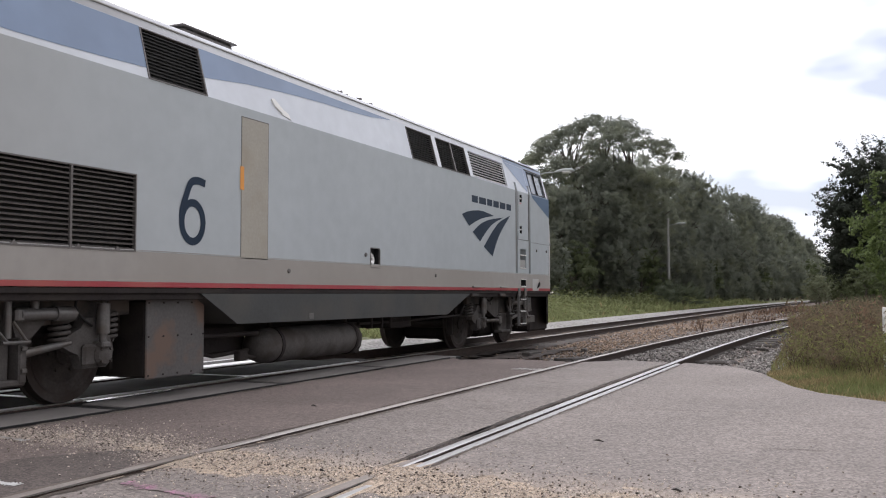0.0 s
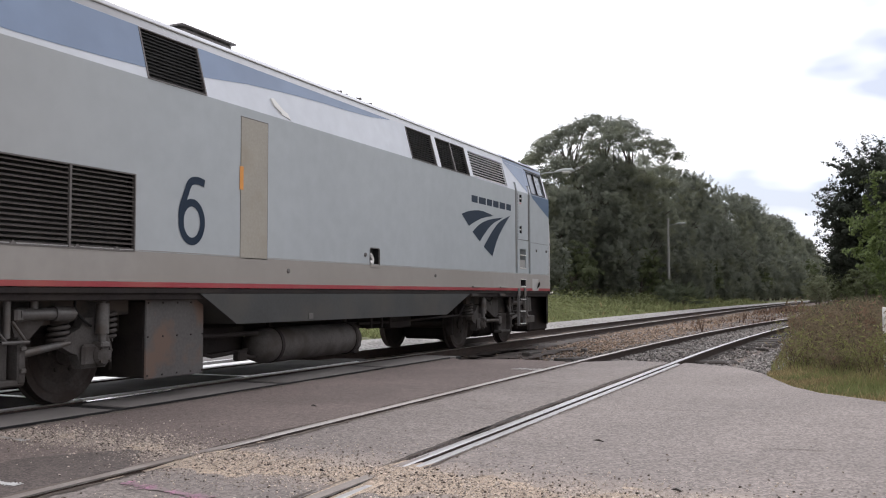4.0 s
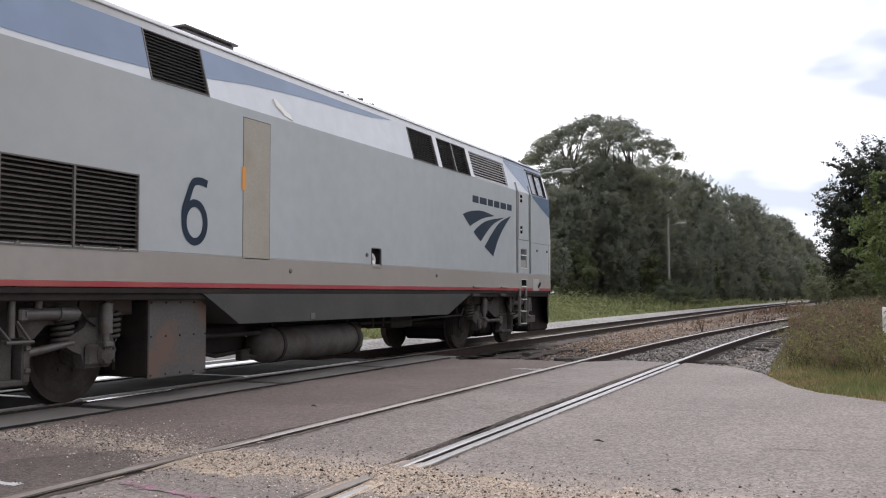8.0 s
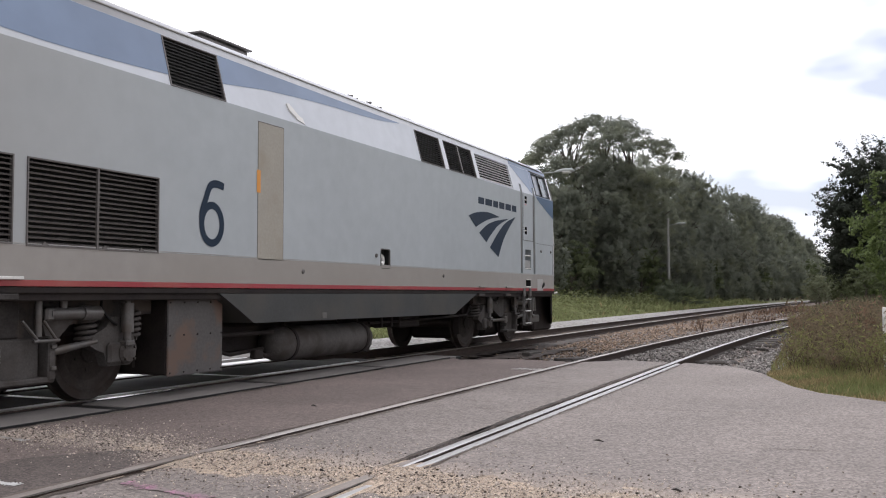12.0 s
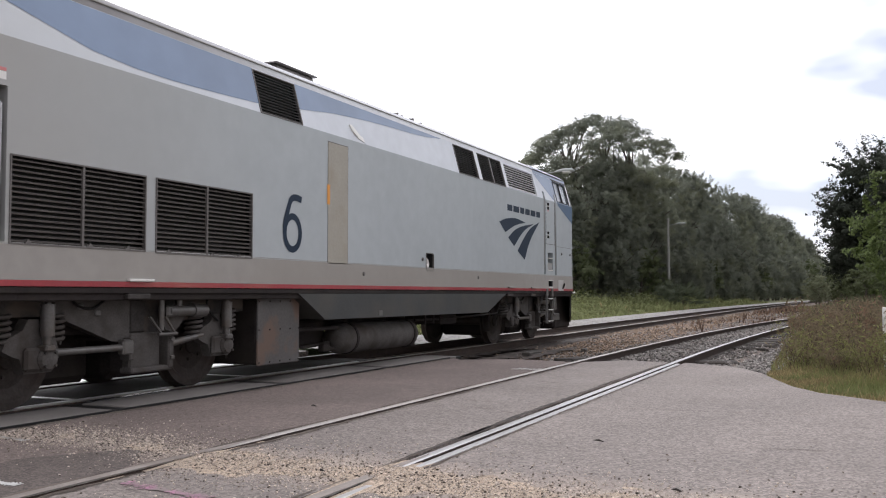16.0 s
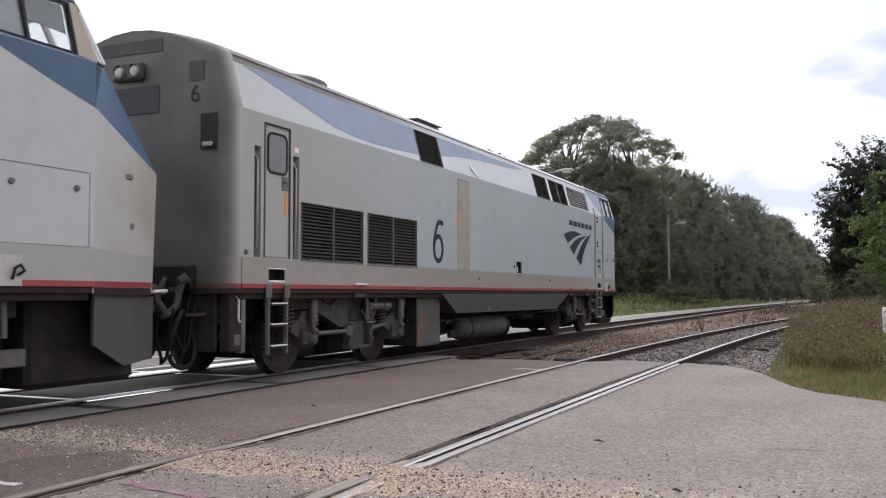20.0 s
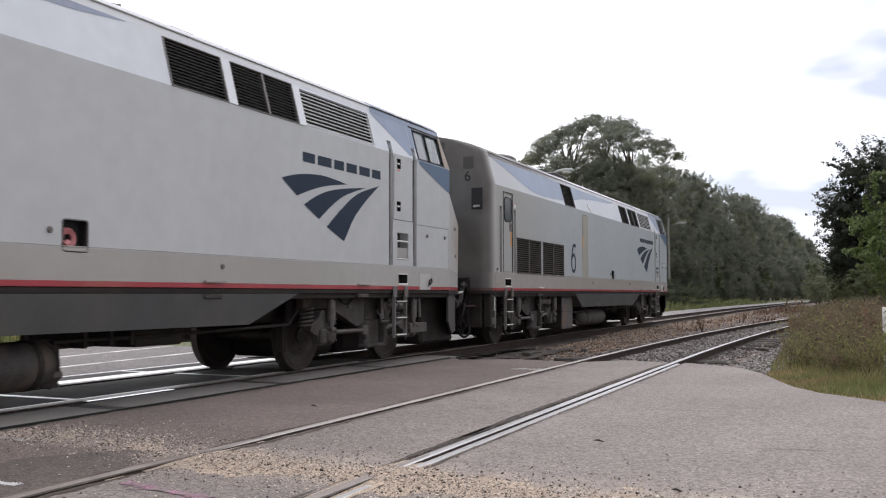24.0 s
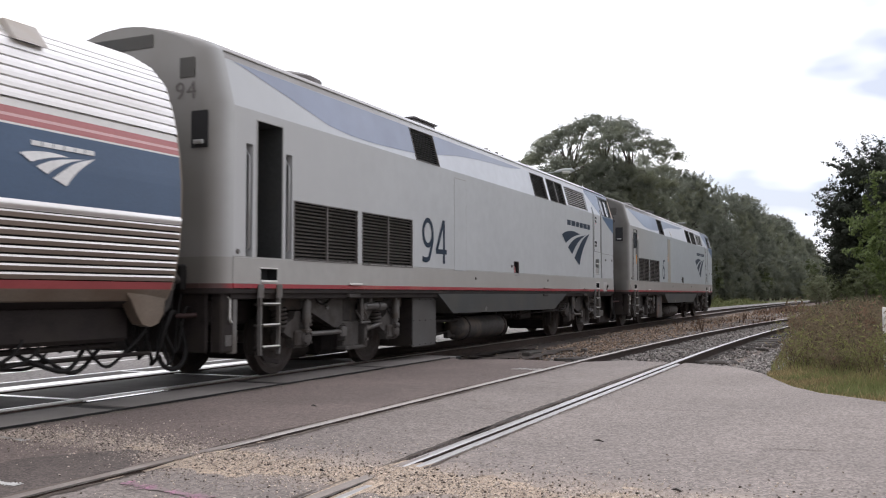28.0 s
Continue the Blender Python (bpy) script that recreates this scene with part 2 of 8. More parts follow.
CREAM = material("cream_blind", (0.40, 0.345, 0.29), 0.7, 0.0, 0.05, 4, 40, 0.02)
LAMP_DIM = material("dusty_lamp_lens", (0.40, 0.40, 0.385), 0.15, 0.2, 0.2, 20, 80, 0.1, spec=0.6)
LAMP_GLASS = material("lamp_lens", (0.5, 0.5, 0.47), 0.08, 0.2, 0.1, 20, 80, 0.1, spec=0.8)
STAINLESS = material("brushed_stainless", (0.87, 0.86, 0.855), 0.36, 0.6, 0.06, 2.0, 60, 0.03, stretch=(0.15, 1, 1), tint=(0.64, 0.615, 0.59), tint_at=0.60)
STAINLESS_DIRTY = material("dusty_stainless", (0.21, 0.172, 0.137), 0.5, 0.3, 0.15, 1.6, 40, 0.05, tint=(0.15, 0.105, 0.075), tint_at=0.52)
# lower rib faces, dimmed in colour because they face the ground
STAINLESS_DIM = material("dim_rib_stainless", (0.36, 0.31, 0.275), 0.4, 0.5, 0.1, 2.0, 60, 0.03, stretch=(0.15, 1, 1), tint=(0.29, 0.235, 0.195), tint_at=0.56)
CAR_RED_PALE = material("faded_red_band", (0.47, 0.175, 0.178), 0.4, 0.0, 0.1, 2, 40, 0.02)
CAR_PINK = material("faded_pink_stripe", (0.68, 0.44, 0.44), 0.4, 0.0, 0.08, 2, 40, 0.02)
CAR_BLUE = material("coach_blue_band", (0.055, 0.10, 0.18), 0.35, 0.0, 0.08, 1.2, 40, 0.02)
CAR_RED = material("coach_red_stripe", (0.36, 0.075, 0.08), 0.4, 0.0, 0.1, 2, 40, 0.02)
COUPLER_RED = material("faded_red_lever", (0.035, 0.013, 0.012), 0.6, 0.0, 0.2, 8, 60, 0.05)

RAIL_TOP = material("polished_rail_head", (0.56, 0.55, 0.545), 0.33, 0.7, 0.1, 1.5, 60, 0.03, stretch=(0.2, 1, 1), tint=(0.36, 0.34, 0.32), tint_at=0.62)
RAIL_BROWN = material("worn_main_rail_head", (0.36, 0.335, 0.31), 0.38, 0.6, 0.12, 1.5, 60, 0.03, stretch=(0.2, 1, 1), tint=(0.30, 0.25, 0.22), tint_at=0.56)
DIRT = material("packed_brown_dirt", (0.105, 0.085, 0.073), 0.9, 0.0, 0.3, 3.0, 60, 0.3, tint=(0.20, 0.17, 0.145), tint_at=0.54, spec=0.15)
RAIL_DULL = material("dull_rail_head", (0.46, 0.425, 0.395), 0.45, 0.35, 0.2, 1.5, 60, 0.05, stretch=(0.2, 1, 1), tint=(0.34, 0.28, 0.24), tint_at=0.58)
RAIL_DUST = material("dusty_rail_film", (0.31, 0.275, 0.25), 0.75, 0.0, 0.2, 3, 60, 0.05, tint=(0.22, 0.185, 0.165), tint_at=0.55, spec=0.2)
RAIL_RUST = material("rusty_rail_side", (0.04, 0.025, 0.019), 0.8, 0.1, 0.3, 8, 60, 0.2)
TIE = material("weathered_tie_wood", (0.05, 0.043, 0.038), 0.85, 0.0, 0.35, 2.0, 30, 0.4, stretch=(6, 0.8, 6), each=0.35)
CONCRETE = material("worn_concrete_panel", (0.195, 0.178, 0.168), 0.75, 0.0, 0.14, 1.8, 60, 0.12, tint=(0.15, 0.138, 0.13), tint_at=0.55, each=0.1, spec=0.25)
PANEL_DARK = material("dark_panel_and_base", (0.085, 0.08, 0.078), 0.8, 0.0, 0.2, 1.8, 60, 0.1, tint=(0.055, 0.051, 0.05), tint_at=0.52, each=0.08, spec=0.12)
GLOSSY_STRIP = material("glossy_wear_strip", (0.42, 0.42, 0.43), 0.16, 0.85, 0.1, 5, 40, 0.02)
STEEL_EDGE = material("polished_panel_edge", (0.66, 0.66, 0.66), 0.3, 0.6, 0.08, 3, 60, 0.03)
ROAD_LINE = material("worn_white_road_paint", (0.70, 0.70, 0.68), 0.6, 0.0, 0.1, 3.0, 60, 0.08, tint=(0.28, 0.255, 0.235), tint_at=0.52)
PINK = material("pink_marking_paint", (0.46, 0.22, 0.32), 0.7, 0.0, 0.15, 12, 90, 0.05, tint=(0.25, 0.20, 0.195), tint_at=0.47)
LEAF = leafy(material("oak_leaves", (0.262, 0.28, 0.232), 0.75, 0.0, 0.22, 0.3, 2, 0.0, island=0.08, spec=0.1, tint=(0.285, 0.298, 0.21), tint_at=0.56), 0.65)
LEAF_DARK = leafy(material("dark_feathery_leaves", (0.046, 0.054, 0.04), 0.75, 0.0, 0.25, 0.3, 4, 0.0, island=0.3, spec=0.2), 0.2)
LEAF_OLIVE = leafy(material("olive_leaves", (0.12, 0.14, 0.07), 0.75, 0.0, 0.25, 0.3, 4, 0.0, island=0.45, spec=0.25))
LEAF_PALE = leafy(material("pale_grey_green_leaves", (0.25, 0.27, 0.175), 0.8, 0.0, 0.2, 0.4, 4, 0.0, island=0.2, spec=0.15), 0.5)
LEAF_FRESH = leafy(material("fresh_green_leaves", (0.13, 0.17, 0.06), 0.7, 0.0, 0.25, 0.5, 4, 0.0, island=0.45, spec=0.3))
LEAF_PALM = leafy(material("palmetto_fronds", (0.12, 0.14, 0.09), 0.75, 0.0, 0.2, 0.5, 6, 0.0, island=0.12, spec=0.3))
BARK = material("grey_brown_bark", (0.10, 0.085, 0.07), 0.9, 0.0, 0.3, 3, 30, 0.5, stretch=(3, 3, 0.6))
WEED_DRY = leafy(material("dry_weed_leaves", (0.19, 0.150, 0.098), 0.85, 0.0, 0.2, 1.5, 20, 0.0, island=0.18, spec=0.2))
WEED_GREEN = leafy(material("olive_weed_leaves", (0.225, 0.225, 0.095), 0.85, 0.0, 0.2, 1.5, 20, 0.0, island=0.18, spec=0.2))
WEED_STEM = material("brown_weed_stems", (0.12, 0.085, 0.066), 0.9, 0.0, 0.2, 3, 20, 0.0, island=0.4, spec=0.2)
GRASS = leafy(material("tall_green_grass", (0.19, 0.21, 0.085), 0.8, 0.0, 0.2, 0.25, 6, 0.0, island=0.2, spec=0.2))
GRASS_TALL = leafy(material("wild_green_grass", (0.225, 0.245, 0.115), 0.85, 0.0, 0.3, 0.5, 6, 0.0, island=0.12, spec=0.15))
WEED_RUST = leafy(material("rusty_weed_leaves", (0.215, 0.14, 0.095), 0.85, 0.0, 0.2, 1.5, 20, 0.0, island=0.18, spec=0.2))
GRASS_DRY = leafy(material("straw_grass", (0.31, 0.245, 0.13), 0.85, 0.0, 0.2, 0.5, 6, 0.0, island=0.4, spec=0.2))
STONE_GREY = material("grey_ballast_stone", (0.218, 0.20, 0.186), 0.85, 0.0, 0.2, 20, 90, 0.2, island=0.6, spec=0.3)
STONE_PALE = material("pale_ballast_stone", (0.33, 0.31, 0.29), 0.85, 0.0, 0.2, 20, 90, 0.2, island=0.6, spec=0.3)
STONE_TAN = material("tan_ballast_stone", (0.285, 0.212, 0.158), 0.85, 0.0, 0.2, 20, 90, 0.2, island=0.45, spec=0.3)
PEBBLE = material("sandy_pebble", (0.50, 0.43, 0.37), 0.9, 0.0, 0.2, 20, 90, 0.1, island=0.5, spec=0.3)
PEBBLE_DARK = material("dark_chip", (0.13, 0.105, 0.088), 0.9, 0.0, 0.2, 20, 90, 0.1, island=0.5, spec=0.3)
POLE_WOOD = material("grey_pole", (0.34, 0.33, 0.31), 0.8, 0.0, 0.12, 4, 40, 0.2, stretch=(4, 4, 0.5))
LAMP_METAL = material("pale_lamp_metal", (0.36, 0.38, 0.375), 0.55, 0.2, 0.08, 6, 40, 0.02)


def ground_material(name, a, b, c, scale, fine, chips=0.0, sand=0.0, rough=0.85, crack=0.0):
    """Large ground surfaces: three colours mixed at three scales, with sand where traffic has left it."""
    m = material(name, a, rough, 0.0, 0.16, scale, fine, 0.35, tint=b, tint_at=0.55, tint_soft=0.12, depth=0.006, spec=0.34)
    n, l = m.node_tree.nodes, m.node_tree.links
    bs = n["Principled BSDF"]
    colour = bs.inputs["Base Color"].links[0].from_socket
    co = n.new("ShaderNodeTexCoord")
    v = n.new("ShaderNodeTexVoronoi")
    v.inputs["Scale"].default_value = fine * 0.8
    l.new(co.outputs["Object"], v.inputs["Vector"])
    r = n.new("ShaderNodeMapRange")
    r.inputs["From Min"].default_value, r.inputs["From Max"].default_value = 0.10, 0.24
    r.inputs["To Min"].default_value, r.inputs["To Max"].default_value = chips, 0.0
    l.new(v.outputs["Distance"], r.inputs["Value"])
    sp1, sp2 = n.new("ShaderNodeTexVoronoi"), n.new("ShaderNodeTexNoise")     # single stones of the surface, and wider blotches
    sp1.inputs["Scale"].default_value, sp2.inputs["Scale"].default_value, sp2.inputs["Detail"].default_value = fine * 0.75, fine * 0.16, 5
    l.new(co.outputs["Object"], sp1.inputs["Vector"])
    l.new(co.outputs["Object"], sp2.inputs["Vector"])
    sx = n.new("ShaderNodeSeparateColor")
    l.new(sp1.outputs["Color"], sx.inputs["Color"])
    k1, k2, k3 = n.new("ShaderNodeMapRange"), n.new("ShaderNodeMapRange"), n.new("ShaderNodeMath")
    k1.inputs["To Min"].default_value, k1.inputs["To Max"].default_value = 0.62, 1.40
    l.new(sx.outputs["Red"], k1.inputs["Value"])
    k2.inputs["From Min"].default_value, k2.inputs["From Max"].default_value = 0.3, 0.7
    k2.inputs["To Min"].default_value, k2.inputs["To Max"].default_value = 0.90, 1.10
    l.new(sp2.outputs["Fac"], k2.inputs["Value"])
    k3.operation = 'MULTIPLY'
    l.new(k1.outputs["Result"], k3.inputs[0])
    l.new(k2.outputs["Result"], k3.inputs[1])
    vs = n.new("ShaderNodeVectorMath")
    vs.operation = 'SCALE'
    l.new(colour, vs.inputs[0])
    l.new(k3.outputs[0], vs.inputs["Scale"])
    colour = vs.outputs["Vector"]
    mx = n.new("ShaderNodeMix")
    mx.data_type = 'RGBA'
    l.new(r.outputs["Result"], mx.inputs["Factor"])
    l.new(colour, mx.inputs["A"])
    mx.inputs["B"].default_value = (*c, 1)
    colour = mx.outputs["Result"]
    if crack:
        wv = n.new("ShaderNodeTexNoise")
        wv.inputs["Scale"].default_value, wv.inputs["Detail"].default_value = 1.1, 4
        l.new(co.outputs["Object"], wv.inputs["Vector"])
        ck = n.new("ShaderNodeTexVoronoi")
        ck.feature = 'DISTANCE_TO_EDGE'
        ck.inputs["Scale"].default_value = 0.34
        add = n.new("ShaderNodeVectorMath")
        add.operation = 'ADD'
        l.new(co.outputs["Object"], add.inputs[0])
        l.new(wv.outputs["Color"], add.inputs[1])
        l.new(add.outputs["Vector"], ck.inputs["Vector"])
        cr = n.new("ShaderNodeMapRange")
        cr.inputs["From Min"].default_value, cr.inputs["From Max"].default_value = 0.0, 0.005
        cr.inputs["To Min"].default_value, cr.inputs["To Max"].default_value = crack, 0.0
        l.new(ck.outputs["Distance"], cr.inputs["Value"])
        mc = n.new("ShaderNodeMix")
        mc.data_type = 'RGBA'
        l.new(cr.outputs["Result"], mc.inputs["Factor"])
        l.new(colour, mc.inputs["A"])
        mc.inputs["B"].default_value = (0.05, 0.045, 0.042, 1)
        colour = mc.outputs["Result"]
    if sand:
        sep = n.new("ShaderNodeSeparateXYZ")
        l.new(co.outputs["Object"], sep.inputs["Vector"])
        ns = n.new("ShaderNodeTexNoise")
        ns.inputs["Scale"].default_value, ns.inputs["Detail"].default_value = 2.4, 8
        l.new(co.outputs["Object"], ns.inputs["Vector"])
        off = n.new("ShaderNodeMath")        # across the spill: x - (4.86 + 0.09 y)
        off.operation = 'MULTIPLY_ADD'
        l.new(sep.outputs["Y"], off.inputs[0])
        off.inputs[1].default_value, off.inputs[2].default_value = -0.09, -4.86
        dx = n.new("ShaderNodeMath")
        dx.operation = 'ADD'
        l.new(sep.outputs["X"], dx.inputs[0])
        l.new(off.outputs[0], dx.inputs[1])
        ab = n.new("ShaderNodeMath")
        ab.operation = 'ABSOLUTE'
        l.new(dx.outputs[0], ab.inputs[0])
        near = n.new("ShaderNodeMapRange")
        near.inputs["From Min"].default_value, near.inputs["From Max"].default_value = 0.05, 0.85
        near.inputs["To Min"].default_value, near.inputs["To Max"].default_value = 0.60, -0.30
        l.new(ab.outputs[0], near.inputs["Value"])
        both = n.new("ShaderNodeMath")
        both.operation = 'ADD'
        l.new(near.outputs["Result"], both.inputs[0])
        l.new(ns.outputs["Fac"], both.inputs[1])
        on = n.new("ShaderNodeMapRange")
        on.inputs["From Min"].default_value, on.inputs["From Max"].default_value = sand, sand + 0.42
        on.inputs["To Max"].default_value = 0.9
        l.new(both.outputs[0], on.inputs["Value"])
        sp = n.new("ShaderNodeTexNoise")
        sp.inputs["Scale"].default_value, sp.inputs["Detail"].default_value = 45, 4
        l.new(co.outputs["Object"], sp.inputs["Vector"])
        sc = n.new("ShaderNodeValToRGB")
        sc.color_ramp.elements[0].position, sc.color_ramp.elements[0].color = 0.36, (0.25, 0.20, 0.17, 1)
        sc.color_ramp.elements[1].position, sc.color_ramp.elements[1].color = 0.60, (0.45, 0.38, 0.325, 1)
        l.new(sp.outputs["Fac"], sc.inputs["Fac"])
        ms = n.new("ShaderNodeMix")
        ms.data_type = 'RGBA'
        l.new(on.outputs["Result"], ms.inputs["Factor"])
        l.new(colour, ms.inputs["A"])
        l.new(sc.outputs["Color"], ms.inputs["B"])
        colour = ms.outputs["Result"]
    l.new(colour, bs.inputs["Base Color"])
    return m


ASPHALT = ground_material("grey_asphalt", (0.232, 0.199, 0.181), (0.195, 0.168, 0.153), (0.365, 0.318, 0.29), 0.9, 80, 0.42, 0.50, 0.72, crack=0.15)
ASPHALT_DARK = ground_material("brown_asphalt_patch", (0.183, 0.146, 0.131), (0.152, 0.121, 0.109), (0.26, 0.222, 0.20), 0.9, 95, 0.4, 0.86, crack=0.12)
FAR_ROAD = ground_material("pale_far_asphalt", (0.175, 0.16, 0.152), (0.145, 0.132, 0.125), (0.23, 0.215, 0.205), 0.6, 40, 0.3)
SOIL = ground_material("grass_and_soil", (0.10, 0.12, 0.045), (0.15, 0.13, 0.07), (0.20, 0.17, 0.09), 0.25, 12, 0.4)
GRAVEL = ground_material("packed_ballast", (0.165, 0.124, 0.098), (0.112, 0.09, 0.075), (0.23, 0.185, 0.155), 0.7, 22, 0.8)
SAND = ground_material("spilt_sand", (0.44, 0.35, 0.268), (0.34, 0.274, 0.214), (0.55, 0.452, 0.36), 2.5, 130, 0.6)
SOIL_DARK = ground_material("dark_oily_soil", (0.075, 0.06, 0.052), (0.05, 0.042, 0.037), (0.16, 0.125, 0.10), 1.5, 40, 0.5)
STAINED = ground_material("stained_dark_asphalt", (0.122, 0.10, 0.09), (0.10, 0.083, 0.074), (0.175, 0.158, 0.145), 0.9, 95, 0.4)
GRAVEL_PALE = ground_material("pale_gravel_strip", (0.30, 0.29, 0.275), (0.24, 0.225, 0.21), (0.37, 0.36, 0.345), 0.5, 20, 0.5)


# ---- mesh building ----
class Shape:
    """Collects primitives into one mesh: vertices, faces, a material slot and a smooth flag for each face."""

    def __init__(self):
        self.v, self.f, self.m, self.s = [], [], [], []

    def add(self, verts, faces, slot=0, smooth=False):
        k = len(self.v)
        self.v += [tuple(p) for p in verts]
        for f in faces:
            self.f.append(tuple(i + k for i in f))
            self.m.append(slot)
            self.s.append(smooth)
        return self

    def quad(self, a, b, c, d, slot=0):
        return self.add((a, b, c, d), ((0, 1, 2, 3),), slot)

    def box(self, x0, x1, y0, y1, z0, z1, c=0.006, slot=0):
        """A box with chamfered edges."""
        c = min(c, 0.45 * min(abs(x1 - x0), abs(y1 - y0), abs(z1 - z0)))
        mid = Vector(((x0 + x1) / 2, (y0 + y1) / 2, (z0 + z1) / 2))
        h = Vector((abs(x1 - x0) / 2, abs(y1 - y0) / 2, abs(z1 - z0) / 2))
        bm = bmesh.new()
        for sx in (-1, 1):
            for sy in (-1, 1):
                for sz in (-1, 1):
                    for ax in range(3):
                        q = [sx * h.x, sy * h.y, sz * h.z]
                        for o in range(3):
                            if o != ax:
                                q[o] -= c * (1 if q[o] > 0 else -1)
                        bm.verts.new(mid + Vector(q))
        bmesh.ops.convex_hull(bm, input=bm.verts[:])
        bmesh.ops.dissolve_limit(bm, angle_limit=0.01, verts=bm.verts[:], edges=bm.edges[:])
        bm.verts.index_update()
        self.add([v.co[:] for v in bm.verts], [[v.index for v in f.verts] for f in bm.faces], slot)
        bm.free()
        return self

    def prism(self, outline, fn, d0, d1, slot=0):
        """An outline of (a, b) pairs, swept from depth d0 to d1 by fn(a, b, depth)."""
        n = len(outline)
        pts = [fn(a, b, d0) for a, b in outline] + [fn(a, b, d1) for a, b in outline]
        faces = [tuple(range(n - 1, -1, -1)), tuple(range(n, 2 * n))]
        faces += [(i, (i + 1) % n, n + (i + 1) % n, n + i) for i in range(n)]
        return self.add(pts, faces, slot)

    def tube(self, path, r, sides=10, slot=0, caps=True, radii=None):
        """A round bar along a path of points."""
        path = [Vector(p) for p in path]
        rings = []
        up = Vector((0.13, 0.21, 0.97)).normalized()
        for i, p in enumerate(path):
            t = (path[min(i + 1, len(path) - 1)] - path[max(i - 1, 0)]).normalized()
            u = up - t * up.dot(t)
            if u.length < 0.05:
                u = Vector((1, 0.1, 0)) - t * t.x
            u.normalize()
            w = t.cross(u)
            q = radii[i] if radii else r
            rings.append([p + q * (math.cos(2 * math.pi * k / sides) * u + math.sin(2 * math.pi * k / sides) * w) for k in range(sides)])
        verts = [q for ring in rings for q in ring]
        faces = [(i * sides + k, i * sides + (k + 1) % sides, (i + 1) * sides + (k + 1) % sides, (i + 1) * sides + k)
                 for i in range(len(path) - 1) for k in range(sides)]
        self.add(verts, faces, slot, True)
        if caps:
            self.add(rings[0], [tuple(range(sides - 1, -1, -1))], slot)
            self.add(rings[-1], [tuple(range(sides))], slot)
        return self

    def lathe(self, profile, centre, axis="y", sides=28, slot=0, smooth=False):
        """Turns (radius, along) pairs round an axis through centre."""
        cx, cy, cz = centre
        verts = []
        for r, a in profile:
            for k in range(sides):
                q = 2 * math.pi * k / sides
                c, s = r * math.cos(q), r * math.sin(q)
                verts.append({"x": (cx + a, cy + c, cz + s), "y": (cx + c, cy + a, cz + s), "z": (cx + c, cy + s, cz + a)}[axis])
        faces = [(i * sides + k, i * sides + (k + 1) % sides, (i + 1) * sides + (k + 1) % sides, (i + 1) * sides + k)
                 for i in range(len(profile) - 1) for k in range(sides)]
        return self.add(verts, faces, slot, smooth)

    def weld(self):
        """Joins vertices at one place."""
        seen, remap, keep = {}, [], []
        for p in self.v:
            k = tuple(round(c, 4) for c in p)
            if k not in seen:
                seen[k] = len(keep)
                keep.append(p)
            remap.append(seen[k])
        self.v = keep
        self.f = [tuple(remap[i] for i in f) for f in self.f]
        return self

    def mesh(self, name, mats):
        me = bpy.data.meshes.new(name)
        me.from_pydata(self.v, [], self.f)
        for mt in mats:
            me.materials.append(mt)
        me.polygons.foreach_set("material_index", self.m)
        me.polygons.foreach_set("use_smooth", self.s)
        me.update()
        return me


def spline(pts, n=5):
    """A smooth path through points."""
    out = []
    for i in range(len(pts) - 1):
        p0, p1, p2, p3 = pts[max(i - 1, 0)], pts[i], pts[i + 1], pts[min(i + 2, len(pts) - 1)]
        for k in range(n):
            f = k / n
            out.append(tuple(0.5 * (2 * p1[j] + (p2[j] - p0[j]) * f + (2 * p0[j] - 5 * p1[j] + 4 * p2[j] - p3[j]) * f * f + (3 * p1[j] - p0[j] - 3 * p2[j] + p3[j]) * f ** 3)
                             for j in range(3)))
    return out + [tuple(pts[-1])]


def part(name, shape, mats, parent, label="", at=None):
    """Links a shape as ONE mesh object under a thing or under a part."""
    mats = mats if isinstance(mats, (list, tuple)) else [mats]
    ob = new(name, shape.mesh(name, mats) if isinstance(shape, Shape) else shape)
    ob.parent = parent
    if at:
        ob.location = at
    if label:
        tagged(ob, label)
    return ob


def thing(name, label, category, group="", kind="", m=None):
    ob = new(name)
    ob.empty_display_size = 0.3
    if m is not None:
        ob.matrix_world = m
    return tagged(ob, label, category, group, kind)


def solid(name, shape, mats, label, category="", group="", kind=""):
    mats = mats if isinstance(mats, (list, tuple)) else [mats]
    return tagged(new(name, shape.mesh(name, mats)), label, category, group, kind)


def scatter_mesh(name, verts, faces, mats, places, slots=None):
    """Many copies of one small shape in one mesh. places: (n, 4, 4) array."""
    verts = np.asarray(verts, float)
    n, k = len(places), len(verts)
    hom = np.concatenate([verts, np.ones((k, 1))], 1)
    allv = np.einsum("nij,kj->nki", places, hom)[:, :, :3].reshape(-1, 3)
    allf = [tuple(i + j * k for i in f) for j in range(n) for f in faces]
    me = bpy.data.meshes.new(name)
    me.from_pydata(allv.tolist(), [], allf)
    for mt in mats:
        me.materials.append(mt)
    if slots is not None:
        me.polygons.foreach_set("material_index", np.repeat(np.asarray(slots), len(faces)).astype(np.int32))
    me.update()
    return me


def facing(pos, size, normals, rng):
    """Random sizes and spins at the given places, each piece facing its normal."""
    n = len(pos)
    z = normals / np.linalg.norm(normals, axis=1)[:, None]
    x = np.cross(rng.normal(size=(n, 3)), z)
    x /= np.linalg.norm(x, axis=1)[:, None]
    y = np.cross(z, x)
    out = np.zeros((n, 4, 4))
    out[:, :3, :3] = np.stack([x, y, z], 2) * np.asarray(size, float).reshape(n, -1)[:, None, :]
    out[:, :3, 3], out[:, 3, 3] = pos, 1
    return out


